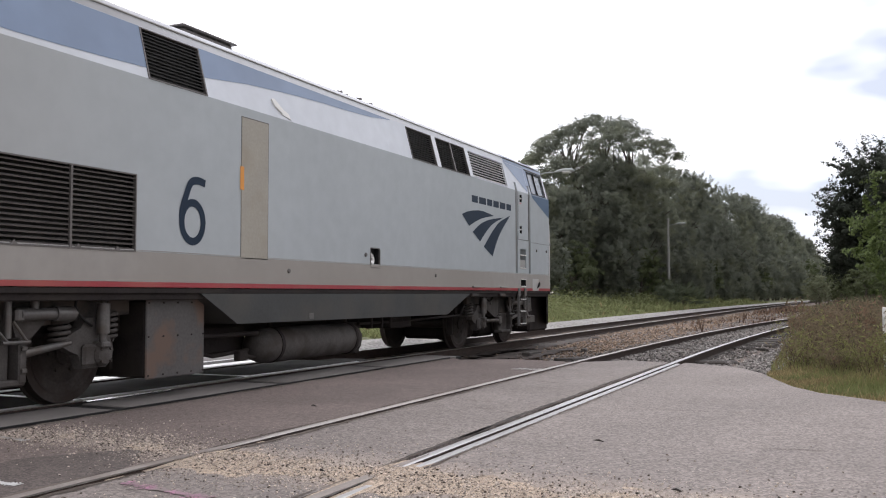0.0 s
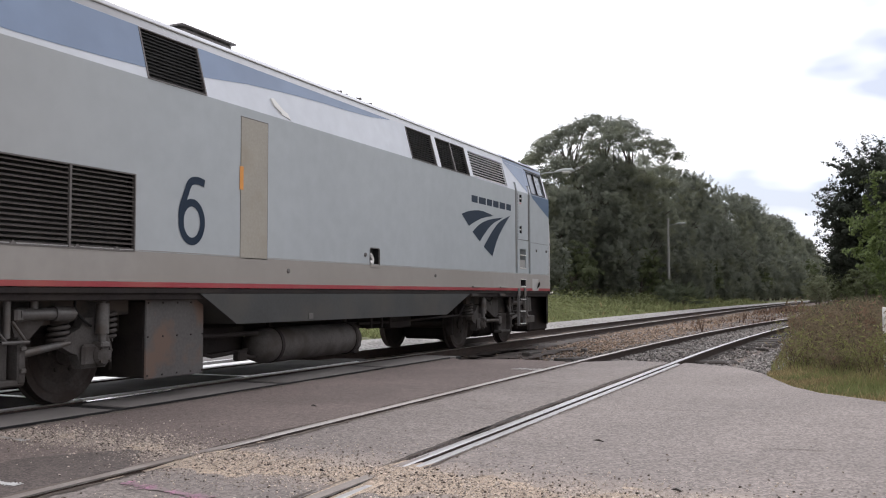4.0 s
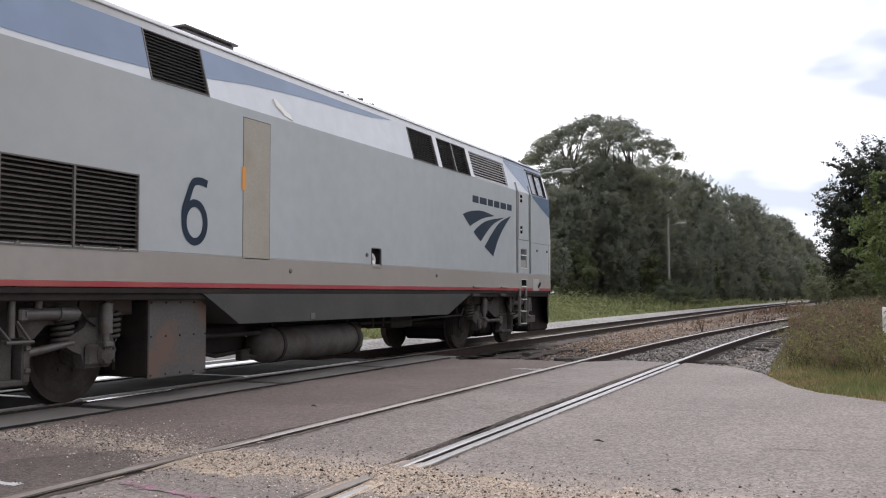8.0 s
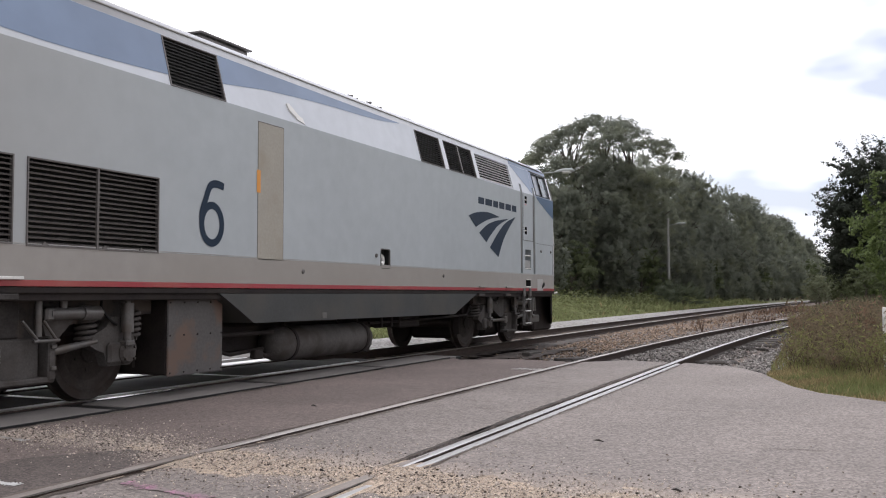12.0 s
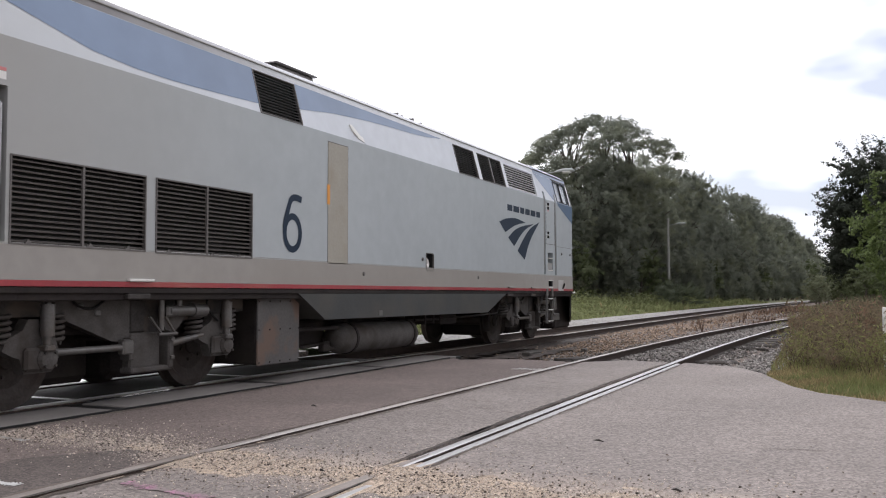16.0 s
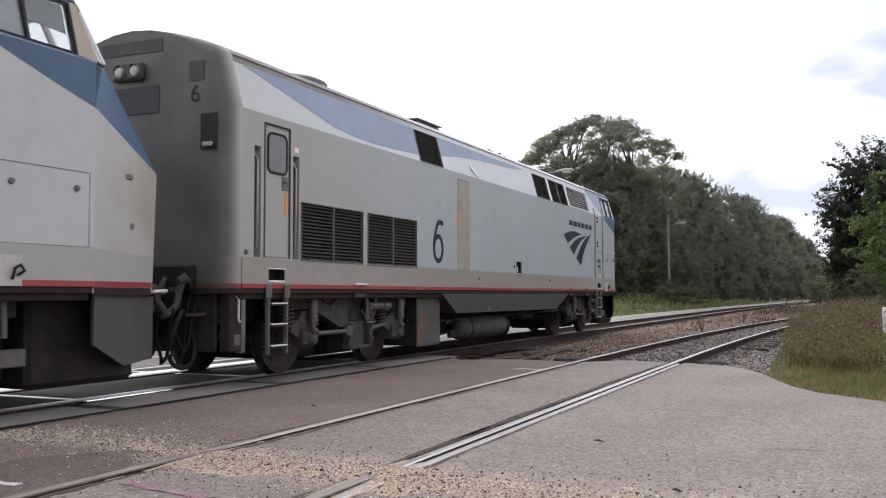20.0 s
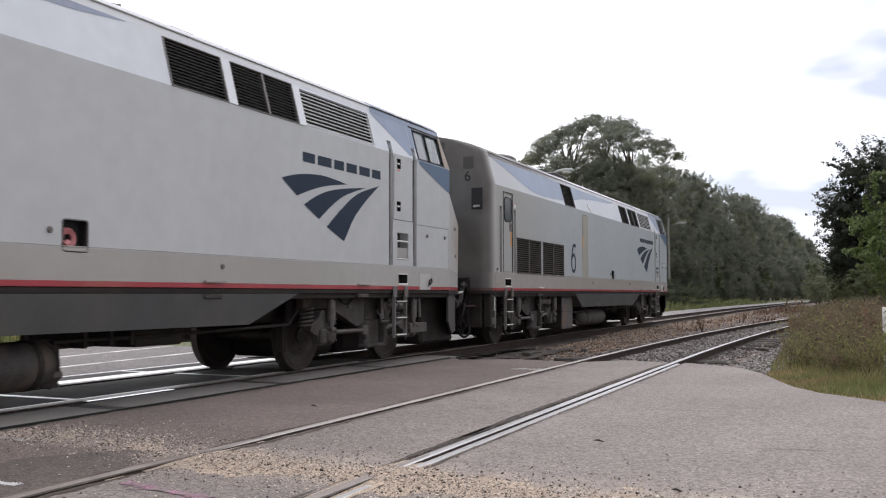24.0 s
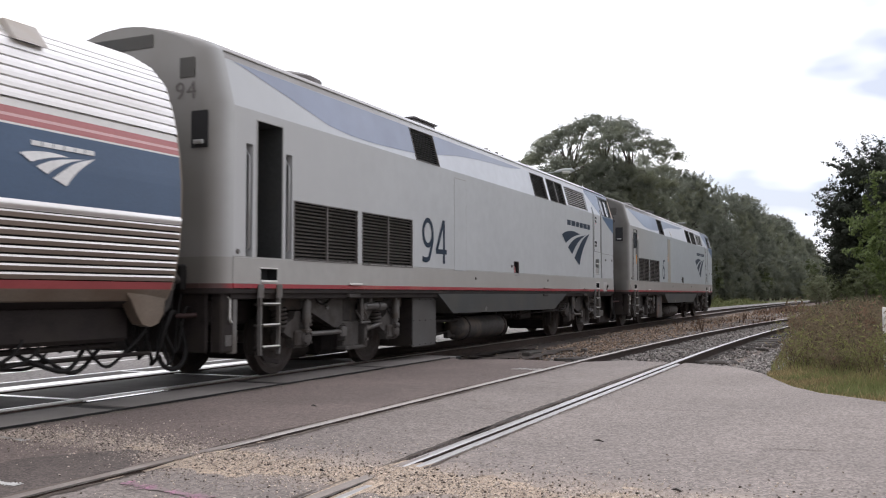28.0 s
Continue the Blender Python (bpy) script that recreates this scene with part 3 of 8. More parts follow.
def placements(pos, size, rng, flat=1.0, upright=False):
    """Random turns and sizes at the given places. size: one, or (n, 3)."""
    n = len(pos)
    out = np.zeros((n, 4, 4))
    if upright:
        a = rng.uniform(0, 2 * math.pi, n)
        R = np.zeros((n, 3, 3))
        R[:, 0, 0], R[:, 0, 1], R[:, 1, 0], R[:, 1, 1], R[:, 2, 2] = np.cos(a), -np.sin(a), np.sin(a), np.cos(a), 1
    else:
        q = rng.normal(size=(n, 4))
        q /= np.linalg.norm(q, axis=1)[:, None]
        w, x, y, z = q.T
        R = np.stack([1 - 2 * (y * y + z * z), 2 * (x * y - z * w), 2 * (x * z + y * w), 2 * (x * y + z * w), 1 - 2 * (x * x + z * z),
                      2 * (y * z - x * w), 2 * (x * z - y * w), 2 * (y * z + x * w), 1 - 2 * (x * x + y * y)], 1).reshape(n, 3, 3)
    s = np.broadcast_to(np.asarray(size, float).reshape(n, -1) if np.ndim(size) else np.full((n, 1), size), (n, 3))
    M = R * s[:, None, :]
    M[:, 2, :] *= flat
    out[:, :3, :3], out[:, :3, 3], out[:, 3, 3] = M, pos, 1
    return out


STONE_V = [(1, 0, 0.1), (-0.9, 0.15, 0), (0.1, 1, -0.1), (0, -0.85, 0.1), (0.2, 0.1, 0.75), (-0.15, 0, -0.7), (0.6, 0.6, 0.3), (-0.5, -0.5, 0.4)]
STONE_F = [(0, 6, 4), (6, 2, 4), (2, 1, 4), (1, 7, 4), (7, 3, 4), (3, 0, 4), (0, 2, 6), (1, 3, 7), (2, 0, 5), (1, 2, 5), (3, 1, 5), (0, 3, 5)]
CARD_V = [(-0.5, 0, 0), (0, -0.32, 0.07), (0.5, 0, 0), (0, 0.32, 0.07)]
CARD_F = [(0, 1, 2), (0, 2, 3)]


# ---- the two tracks' lines ----
def main_y(x):
    e = max(0.0, min(x, 220.0) - 55.0)
    return TRACK_Y - 3.2e-4 * e * e - max(0.0, x - 220.0) * 0.1056


def siding_y(x):
    e = max(0.0, min(x, 60.0) - 15.0)
    return 3.475 - 0.00175 * e * e - max(0.0, x - 60.0) * 0.1575


def hill(x, y, s=1.0):
    return noise.noise(Vector((x * 0.6 * s, y * 0.6 * s, 1.7)))


# ---- ground: one sheet to the horizon ----
def build_ground():
    def steps(lo, hi, step):
        far = [-2500, -1200, -600, -300, -150, -80]
        mid = list(np.arange(lo, hi + 0.01, step))
        return [a for a in far if a < lo - 5] + mid + [-a for a in reversed(far) if -a > hi + 5]
    xs, ys = steps(-40, 130, 1.0), steps(-40, 60, 1.0)
    s = Shape()
    for x in xs:
        for y in ys:
            sunk = (-26 < x < 17 and -31 < y < 17.5) or (x >= 14 and siding_y(min(x, 400)) - 2.6 < y < main_y(min(x, 400)) + 3.6)
            s.v.append((x, y, -0.34 if sunk else -0.06 + 0.05 * hill(x, y)))
    n = len(ys)
    s.add([], [])
    for i in range(len(xs) - 1):
        for j in range(n - 1):
            s.f.append((i * n + j, (i + 1) * n + j, (i + 1) * n + j + 1, i * n + j + 1))
            s.m.append(0)
            s.s.append(True)
    solid("ground", s, SOIL, "rough grassy soil beside the railway", "ground", kind="structure")


build_ground()

FLAT = lambda a, b, dpt: (a, b, dpt)


def slab(name, outline, mat, label, top=-0.012, thick=0.22, category="road"):
    s = Shape().prism(outline, FLAT, top - thick, top)
    return solid(name, s, mat, label, category, kind="structure")


slab("road", [(-25, -30), (9, -30), (9.5, -6), (10, -1.5), (10.6, -0.3), (11.3, 0.4), (12.0, 0.74), (12.9, 1.0), (13.7, 1.22), (14.8, 1.7), (15.35, 2.56),
              (-25, 2.56)], ASPHALT, "worn grey asphalt road crossing with sand and cracks")
slab("road_between_rails", [(-25, 2.82), (15.35, 2.82), (15.5, 3.6), (14.9, 4.125), (-25, 4.125)], ASPHALT, "grey asphalt between the siding's rails")
slab("road_patch", [(-25, 4.295), (14.8, 4.295), (15.1, 5.4), (14.6, 6.2), (14.9, 6.46), (-25, 6.46)], ASPHALT_DARK, "dark brown asphalt patch between the tracks")
slab("road_base", [(-25.1, 2.6), (15.0, 2.6), (15.0, 10.1), (-25.1, 10.1)], PANEL_DARK, "dark base under rails and panels", top=-0.085, thick=0.2)
slab("far_road", [(-40, 9.90), (15.6, 9.90), (16.1, 10.6), (16.3, 11.9), (16.15, 12.8), (16.05, 14.0), (16.4, 15.2), (-40, 15.2)], FAR_ROAD, "pale asphalt road beyond the main track")
slab("far_dark_strip", [(-40, 15.22), (16.4, 15.22), (15.8, 16.5), (-40, 16.5)], ASPHALT_DARK, "dark strip along the far road", top=-0.03)
slab("far_kerb", [(-40, 16.52), (16, 16.52), (16, 16.85), (-40, 16.85)], CONCRETE, "pale concrete kerb beyond the far road", top=0.06, category="kerb")

# painted lines on the far road and small marks on the near one
def paint_line(name, a, b, w, mat, label, z=-0.0065, rag=0.12, wander=0.0, category="road marking"):
    a, b = Vector((*a, 0)), Vector((*b, 0))
    t = (b - a).normalized()
    n = Vector((-t.y, t.x, 0)) * w / 2
    rng = np.random.default_rng(int(abs(a.x * 100 + b.y * 10)))
    k = max(2, int((b - a).length / 0.12))
    mid, off = [], 0.0
    for i in range(k + 1):
        off = off * 0.85 + wander * rng.normal()
        mid.append(a + (b - a) * i / k + n.normalized() * off)
    thin = [min(1.0, 0.15 + 6 * min(i, k - i) / k) if wander else 1.0 for i in range(k + 1)]
    up = [mid[i] + n * thin[i] * (1 + rng.uniform(-rag, rag)) for i in range(k + 1)]
    dn = [mid[i] - n * thin[i] * (1 + rng.uniform(-rag, rag)) for i in range(k + 1)]
    s = Shape()
    for i in range(k):
        s.quad((*dn[i][:2], z), (*dn[i + 1][:2], z), (*up[i + 1][:2], z), (*up[i][:2], z))
    return solid(name, s, mat, label, category, kind="structure")


paint_line("road_line", (1.2, 10.1), (16.2, 11.88), 0.15, ROAD_LINE, "worn white line on the far road")
paint_line("road_line", (-4, 10.5), (16.0, 13.6), 0.15, ROAD_LINE, "second worn white line on the far road")


def sprayed_mark(a, b, w, n, mat, label, seed):
    """Paint sprayed or worn to specks: small flat flecks, thickest along the middle of the stroke."""
    rng = np.random.default_rng(seed)
    s = Shape()
    d = Vector((b[0] - a[0], b[1] - a[1], 0))
    side = Vector((-d.y, d.x, 0)).normalized()
    for i in range(n):
        f = rng.uniform(-0.03, 1.03)
        c = Vector((*a, -0.0065 + 0.0006 * rng.uniform())) + d * f + side * (rng.normal() * w * (0.32 + 0.12 * math.sin(9 * f)))
        r, q = rng.uniform(0.004, 0.014), rng.uniform(0, 6.28)
        s.add([c + Vector((math.cos(q + k * 1.257), math.sin(q + k * 1.257), 0)) * r * rng.uniform(0.6, 1.3) for k in range(5)], [(0, 1, 2, 3, 4)])
    return solid("paint_mark", s, mat, label, "road marking", kind="structure")


sprayed_mark((4.269, 3.976), (4.145, 3.287), 0.075, 420, PINK, "faded pink survey mark sprayed on asphalt", 61)
sprayed_mark((3.99, 4.80), (3.97, 4.52), 0.04, 360, ROAD_LINE, "short white mark on asphalt", 62)
sprayed_mark((5.24, 6.25), (5.20, 5.85), 0.035, 360, ROAD_LINE, "short white mark on asphalt", 63)
sprayed_mark((13.12, 4.70), (13.08, 4.28), 0.20, 700, ROAD_LINE, "pale worn patch of paint beside the rail", 64)


# ragged, dirt-filled edges of the asphalt along rails and panels, and short cracks
for y, w in ((4.105, 0.05), (4.315, 0.04), (2.835, 0.035), (2.548, 0.025), (6.448, 0.05)):
    for k in range(4):
        paint_line("asphalt_crack", (1.2 + 3.4 * k, y), (4.6 + 3.4 * k, y + 0.004 * (-1) ** k), w, DIRT, "ragged dirt-filled edge of the asphalt", -0.008, 0.85, 0.004, "crack")
for x0, y0, x1, y1, w in ((8.32, 3.14, 8.26, 2.94, 0.02), (8.26, 2.94, 8.63, 2.80, 0.018), (8.55, 3.52, 8.40, 3.20, 0.02), (9.1, 3.85, 9.0, 3.45, 0.016), (10.6, 3.55, 10.5, 3.10, 0.02),
                          (11.4, 3.85, 11.2, 3.35, 0.02), (7.4, 3.45, 7.2, 3.05, 0.014), (6.9, 3.75, 6.8, 3.5, 0.012), (9.0, 2.17, 9.28, -0.19, 0.012), (7.08, 0.71, 7.15, 0.15, 0.012)):
    paint_line("asphalt_crack", (x0, y0), (x1, y1), w, DIRT, "thin dark crack in the asphalt", -0.008, 0.7, 0.012, "crack")


# ---- rails, ties, crossing panels ----
def rail_shape(fy, off, xs):
    prof = [(-0.07, -0.172), (0.07, -0.172), (0.07, -0.16), (0.012, -0.14), (0.012, -0.05), (0.036, -0.036), (0.036, -0.008), (0.026, 0.0), (-0.026, 0.0),
            (-0.036, -0.008), (-0.036, -0.036), (-0.012, -0.05), (-0.012, -0.14), (-0.07, -0.16)]
    s = Shape()
    n = len(prof)
    for x in xs:
        s.v += [(x, fy(x) + off + a, b) for a, b in prof]
    for i in range(len(xs) - 1):
        for k in range(n):
            s.f.append((i * n + k, i * n + (k + 1) % n, (i + 1) * n + (k + 1) % n, (i + 1) * n + k))
            s.m.append(0 if k in (6, 7, 8) else 1)
            s.s.append(False)
    return s


def build_tracks():
    main = thing("main_track", "main railway track with rust-sided rails on tan ballast", "railway track", kind="structure")
    xs = [-70, 0, 15, 30, 45, 55] + list(range(62, 221, 8)) + [300, 420]
    part("rail", rail_shape(main_y, -0.753, xs), [RAIL_BROWN, RAIL_RUST], main)
    part("rail", rail_shape(main_y, 0.753, xs), [RAIL_BROWN, RAIL_RUST], main)
    sid = thing("siding_track", "siding track with worn rails, sunk into the asphalt road", "railway track", kind="structure")
    xs2 = [-70, 0, 15] + list(range(18, 61, 3)) + [66]
    part("rail", rail_shape(siding_y, 0.753, xs2), [RAIL_DULL, RAIL_RUST], sid, "dull brown rail in a groove of the road")
    part("rail", rail_shape(siding_y, -0.753, xs2), [RAIL_TOP, RAIL_RUST], sid, "brightly polished rail in a groove of the road")
    rng = np.random.default_rng(3)
    ties = [Shape().box(-0.115, 0.115, -1.3 + a, 1.3 - b, -0.18, 0.0, 0.025).box(-0.08, 0.06, -1.36 + a, -1.25 + a, -0.14, -0.02, 0.02).mesh("tie", [TIE]) for a, b in ((0, 0), (0.30, 0.05), (-0.12, 0.1), (0.52, 0))]
    tie = ties[0]
    for k in range(58):
        x = 15.75 + 0.53 * k + rng.uniform(-.04, .04)
        o = part("tie", ties[int(rng.integers(4))], [], sid, at=(x, siding_y(x) + rng.uniform(-.12, .12), -0.108 - rng.uniform(0, 0.055)))
        o.rotation_euler = (rng.uniform(-.02, .02), rng.uniform(-.1, .1), rng.uniform(-.11, .11) - 0.0035 * max(0, x - 15))
    for k in range(80):
        x = 15.4 + 0.53 * k + rng.uniform(-.03, .03)
        part("tie", tie, [], main, at=(x, TRACK_Y + rng.uniform(-.05, .05), -0.172)).rotation_euler = (0, 0, rng.uniform(-.02, .02))
    # crossing panels: outer ones, and those between the rails
    for row, y0, y1, first, step, mat, top, label in (
            ("near", 6.585, 7.24, 7.0, 2.8, CONCRETE, -0.004, "pale concrete crossing panel along the rail"),
            ("middle", 7.60, 8.83, 7.4, 3.05, PANEL_DARK, -0.01, "dark crossing panel between the rails"),
            ("far", 9.10, 9.85, 7.4, 3.05, PANEL_DARK, -0.008, "dark outer crossing panel")):
        sh = Shape().box(0.13 if row == "near" else 0.03, step - (0.10 if row == "near" else 0.03), y0, y1, -0.07, 0.0, 0.012).mesh("crossing_panel", [mat])
        for k in range(-7, 3):
            x = first + step * k
            if x + step > 16.2:
                continue
            p = new("crossing_panel", sh)
            p.location = (x, 0, top)
            tagged(p, label, "crossing panel", "panels of the level crossing", "structure")
            edge = Shape()
            if row == "middle":
                edge.box(0.0, step, y0 - 0.03, y0 + 0.02, -0.05, 0.006, 0.004)
                edge.box(-0.045, 0.045, y0, y1, -0.05, 0.006, 0.004)
            elif row == "far":
                edge.box(0.0, step, y0 - 0.04, y0 + 0.27, -0.05, 0.006, 0.004)
                edge.box(0.0, step, y1 - 0.03, y1 + 0.04, -0.05, 0.006, 0.004)
                edge.box(-0.03, 0.03, y0, y1, -0.05, 0.005, 0.004)
            elif row == "near" and k == 0:
                part("wear_strip", Shape().box(0.27, 1.6, y1 + 0.03, y1 + 0.125, -0.05, 0.006, 0.004), GLOSSY_STRIP, p, "glossy worn strip along the rail")
            if edge.v:
                part("steel_edge", edge, STEEL_EDGE, p, "polished steel edging of the panel")
    for k in range(-4, 4):
        x = 7.0 + 2.8 * k
        solid("joint_filler", Shape().box(x - 0.102, x + 0.132, 6.59, 7.235, -0.08, -0.016, 0.008), RUBBER, "black filler in the joint between panels", "filler", kind="structure")
    solid("edge_filler", Shape().box(-25, 15.0, 6.462, 6.583, -0.10, -0.026, 0.01), RUBBER, "black filler along the panels' edge", "filler", kind="structure")
    # black strip added to draw the shade below the panels' raised edge
    solid("panel_edge_shade", Shape().box(-25, 15.0, 6.568, 6.584, -0.10, -0.004, 0.003), RUBBER, "black strip for the shade of the panels' raised edge", "filler", kind="structure")
    solid("flangeway_filler", Shape().box(-25, 15.0, 7.275, 7.41, -0.07, -0.022, 0.01), RUBBER, "black rubber strip beside the rail", "filler", kind="structure")


build_tracks()

for y0, y1, z in ((2.652, 2.69, -0.026), (2.754, 2.82, -0.045), (4.125, 4.192, -0.026), (4.264, 4.296, -0.028), (2.555, 2.597, -0.03)):
    solid("groove_dirt", Shape().box(-25, 15.0, y0, y1, -0.10, z, 0.004), DIRT, "packed brown dirt in the groove beside the rail", "dirt", kind="structure")
solid("guard_strip", Shape().box(-25, 15.1, 2.595, 2.652, -0.09, -0.010, 0.008), RAIL_TOP, "pale worn steel strip beside the rail", "rail guard", kind="structure")


def spill_middle(y):
    """Where the spilt band lies across the road."""
    return float(np.interp(y, [-0.6, 1.2, 2.7, 3.5, 4.3, 5.0, 5.6, 6.3], [4.72, 4.84, 5.02, 5.10, 5.22, 5.46, 5.55, 5.42]))


def spill_height(x, y):
    """Top of the sand spilt across the road; below the asphalt where there is none."""
    d = abs(x - spill_middle(y)) / ((0.60 if y < 4.2 else 0.46) + 0.10 * noise.noise(Vector((y * 1.7, 3.1, 0))))
    h = 1.0 - d + 0.55 * noise.noise(Vector((x * 2.2, y * 2.2, 6))) + 0.30 * noise.noise(Vector((x * 7, y * 7, 2)))
    if y > 4.3:                           # beyond the siding only a thin scatter is left
        h = h * 0.85 - 0.30
    over_rail = 0.020 * math.exp(-((y - 2.70) / 0.22) ** 2 - ((x - 5.28) / 0.30) ** 2) + 0.010 * math.exp(-((y - 4.20) / 0.14) ** 2)
    return -0.019 + max(0.0, min(h, 1.0)) * (0.013 + over_rail)


def build_spill():
    s = Shape()
    xs, ys = np.arange(3.2, 7.0, 0.04), np.arange(-0.6, 6.44, 0.04)
    s.v = [(x, y, spill_height(x, y)) for x in xs for y in ys]
    n = len(ys)
    for i in range(len(xs) - 1):
        for j in range(n - 1):
            q = (i * n + j, (i + 1) * n + j, (i + 1) * n + j + 1, i * n + j + 1)
            if max(s.v[k][2] for k in q) > -0.0185:
                s.f.append(q)
                s.m.append(0)
                s.s.append(True)
    solid("sand_spill", s, SAND, "tan sand and grit spilt across the road and rails", "sand", kind="stuff")


build_spill()

# dust on the worn rail heads west of the spill, a dark stain on the patch, the ragged black groove beside the bright rail
paint_line("rail_dust", (0.5, 2.722), (5.85, 2.722), 0.082, RAIL_DUST, "dull dust film on the rail head", 0.0025, 0.06, 0.0004, "dirt")
paint_line("rail_dust", (0.5, 4.228), (6.1, 4.228), 0.084, RAIL_DUST, "brown dirt trodden over the rail head", 0.0025, 0.06, 0.0004, "dirt")
paint_line("asphalt_stain", (1.5, 4.77), (5.2, 4.77), 0.90, STAINED, "darker stained stretch of the asphalt patch", -0.0095, 0.05, 0.006, "stain")
for a, b, w in ((5.7, 7.4, 0.05), (6.6, 9.2, 0.075), (8.9, 11.6, 0.06), (11.2, 14.2, 0.05)):
    paint_line("asphalt_crack", (a, 2.845), (b, 2.85), w * 0.75, SOIL_DARK, "ragged black groove beside the bright rail", -0.0075, 0.4, 0.004, "crack")


def build_ballast():
    s = Shape()
    xs = list(np.arange(14.9, 60, 0.4)) + list(range(61, 130, 4)) + [160, 220, 300, 420]
    cols = 30
    for x in xs:
        a, b = max(siding_y(x) - 2.3, main_y(x) - 7.5), main_y(x) + 2.0
        for j in range(cols + 1):
            y = a + (b - a) * j / cols
            d_main, d_side = abs(y - main_y(x)), abs(y - siding_y(x))
            z = -0.29
            z = max(z, -0.175 if d_main < 1.5 else -0.175 - 0.09 * (d_main - 1.5))
            z = max(z, -0.142 if d_side < 0.66 else (-0.185 if y < siding_y(x) else -0.235) if d_side < 1.4 else -0.235 - 0.06 * (d_side - 1.4))
            if j in (0, cols):
                z = -0.36
            s.v.append((x, y, z + 0.02 * hill(x, y, 4) + 0.012 * hill(x, y, 11)))
    for i in range(len(xs) - 1):
        for j in range(cols):
            k = i * (cols + 1) + j
            s.f.append((k, k + cols + 1, k + cols + 2, k + 1))
            s.m.append(0)
            s.s.append(True)
    solid("ballast_bed", s, GRAVEL, "packed tan and grey ballast round the tracks", "ballast", kind="structure")
    # pale strip beyond the main track
    p = Shape()
    xs = [17, 25, 35, 45, 55] + list(range(65, 221, 10)) + [300, 420]
    for x in xs:
        p.v += [(x, main_y(x) + 1.9, -0.14), (x, main_y(x) + 2.3, -0.05), (x, main_y(x) + 3.2, -0.05), (x, main_y(x) + 3.5, -0.14)]
    for i in range(len(xs) - 1):
        for j in range(3):
            p.f.append((i * 4 + j, i * 4 + 4 + j, i * 4 + 5 + j, i * 4 + 1 + j))
            p.m.append(0)
            p.s.append(False)
    solid("gravel_strip", p, GRAVEL_PALE, "pale gravel strip along the main track", "gravel", kind="structure")
    rng = np.random.default_rng(5)
    # loose stones
    n = 17000
    x = 15.0 + 27 * rng.uniform(0, 1, n) ** 1.6
    sy = np.array([siding_y(a) for a in x])
    y = sy - 1.9 + 3.5 * rng.uniform(0, 1, n)
    from_tie = np.abs((x - 15.75 + 0.265) % 0.53 - 0.265)
    ok = (np.abs(np.abs(y - sy) - 0.753) > 0.06) & ((from_tie > 0.13) | (rng.uniform(0, 1, n) < np.where(np.abs(y - sy) < 0.7, 0.25, 0.03)))
    x, y = x[ok], y[ok]
    pos = np.stack([x, y, np.where(np.abs(y - sy[ok]) < 0.7, -0.136, np.where((y < sy[ok]) & (y > sy[ok] - 1.4), -0.178, -0.222)) + rng.uniform(-0.02, 0.02, len(x))], 1)
    me = scatter_mesh("ballast_stones", STONE_V, STONE_F, [STONE_GREY], placements(pos, rng.uniform(0.02, 0.052, len(x)), rng, 0.8))
    tagged(new("ballast_stones", me), "loose grey ballast stones between the siding's ties", "ballast", kind="stuff")
    n = 9000
    x = 14.9 + 13 * rng.uniform(0, 1, n) ** 1.5
    sy = np.array([siding_y(a) for a in x])
    y = sy - 0.85 - 1.5 * rng.uniform(0, 1, n)
    from_tie = np.abs((x - 15.75 + 0.265) % 0.53 - 0.265)
    ok = (from_tie > 0.13) | (y < sy - 1.35) | (rng.uniform(0, 1, n) < 0.05)
    x, y, sy = x[ok], y[ok], sy[ok]
    pos = np.stack([x, y, -0.205 - 0.05 * np.clip(sy - 1.3 - y, 0, 1) + rng.uniform(-0.025, 0.02, len(x))], 1)
    me = scatter_mesh("ballast_stones", STONE_V, STONE_F, [STONE_GREY, STONE_PALE], placements(pos, rng.uniform(0.015, 0.04, len(x)), rng, 0.8), rng.uniform(0, 1, len(x)) < 0.4)
    tagged(new("ballast_stones", me), "loose grey ballast stones outside the siding's rail", "ballast", kind="stuff")
    n = 15000
    x = 14.7 + 48 * rng.uniform(0, 1, n) ** 1.7
    y = 4.6 - 0.02 * np.clip(x - 30, 0, 40) + 2.75 * rng.uniform(0, 1, n)
    bare = (((y > 6.2) & (x < 20.5)) | ((y > 6.75) & (x < 27.0)) | ((np.abs(y - 5.1) < 0.2) & (x < 18.2))) & (rng.uniform(0, 1, n) < 0.85)
    x, y = x[~bare], y[~bare]
    n = len(x)
    pos = np.stack([x, y, -0.205 + 0.03 * (y > 6.2) + rng.uniform(-0.02, 0.02, n)], 1)
    me = scatter_mesh("ballast_stones", STONE_V, STONE_F, [STONE_TAN, STONE_GREY], placements(pos, rng.uniform(0.016, 0.036, n) * (1 + (x - 15) / 34), rng, 0.8),
                      (rng.uniform(0, 1, n) < 0.25 + 0.45 * (y < 5.2) + 0.45 * np.clip((22 - x) / 5, 0, 1)))
    tagged(new("ballast_stones", me), "loose tan ballast stones between the two tracks", "ballast", kind="stuff")
    for x0, y0, x1, y1, w in ((14.8, 6.55, 20.5, 6.80, 0.85), (15.0, 7.0, 27.0, 7.1, 0.55), (15.2, 5.2, 18.2, 5.0, 0.3), (17.0, 5.9, 21.5, 6.1, 0.25)):
        paint_line("soil_patch", (x0, y0), (x1, y1), w, SOIL_DARK, "dark oily soil on the ballast", -0.152, 0.6, 0.03, "soil")
    # pebbles of the sand spill on the road
    n = 34000
    y = rng.uniform(-0.3, 6.4, n)
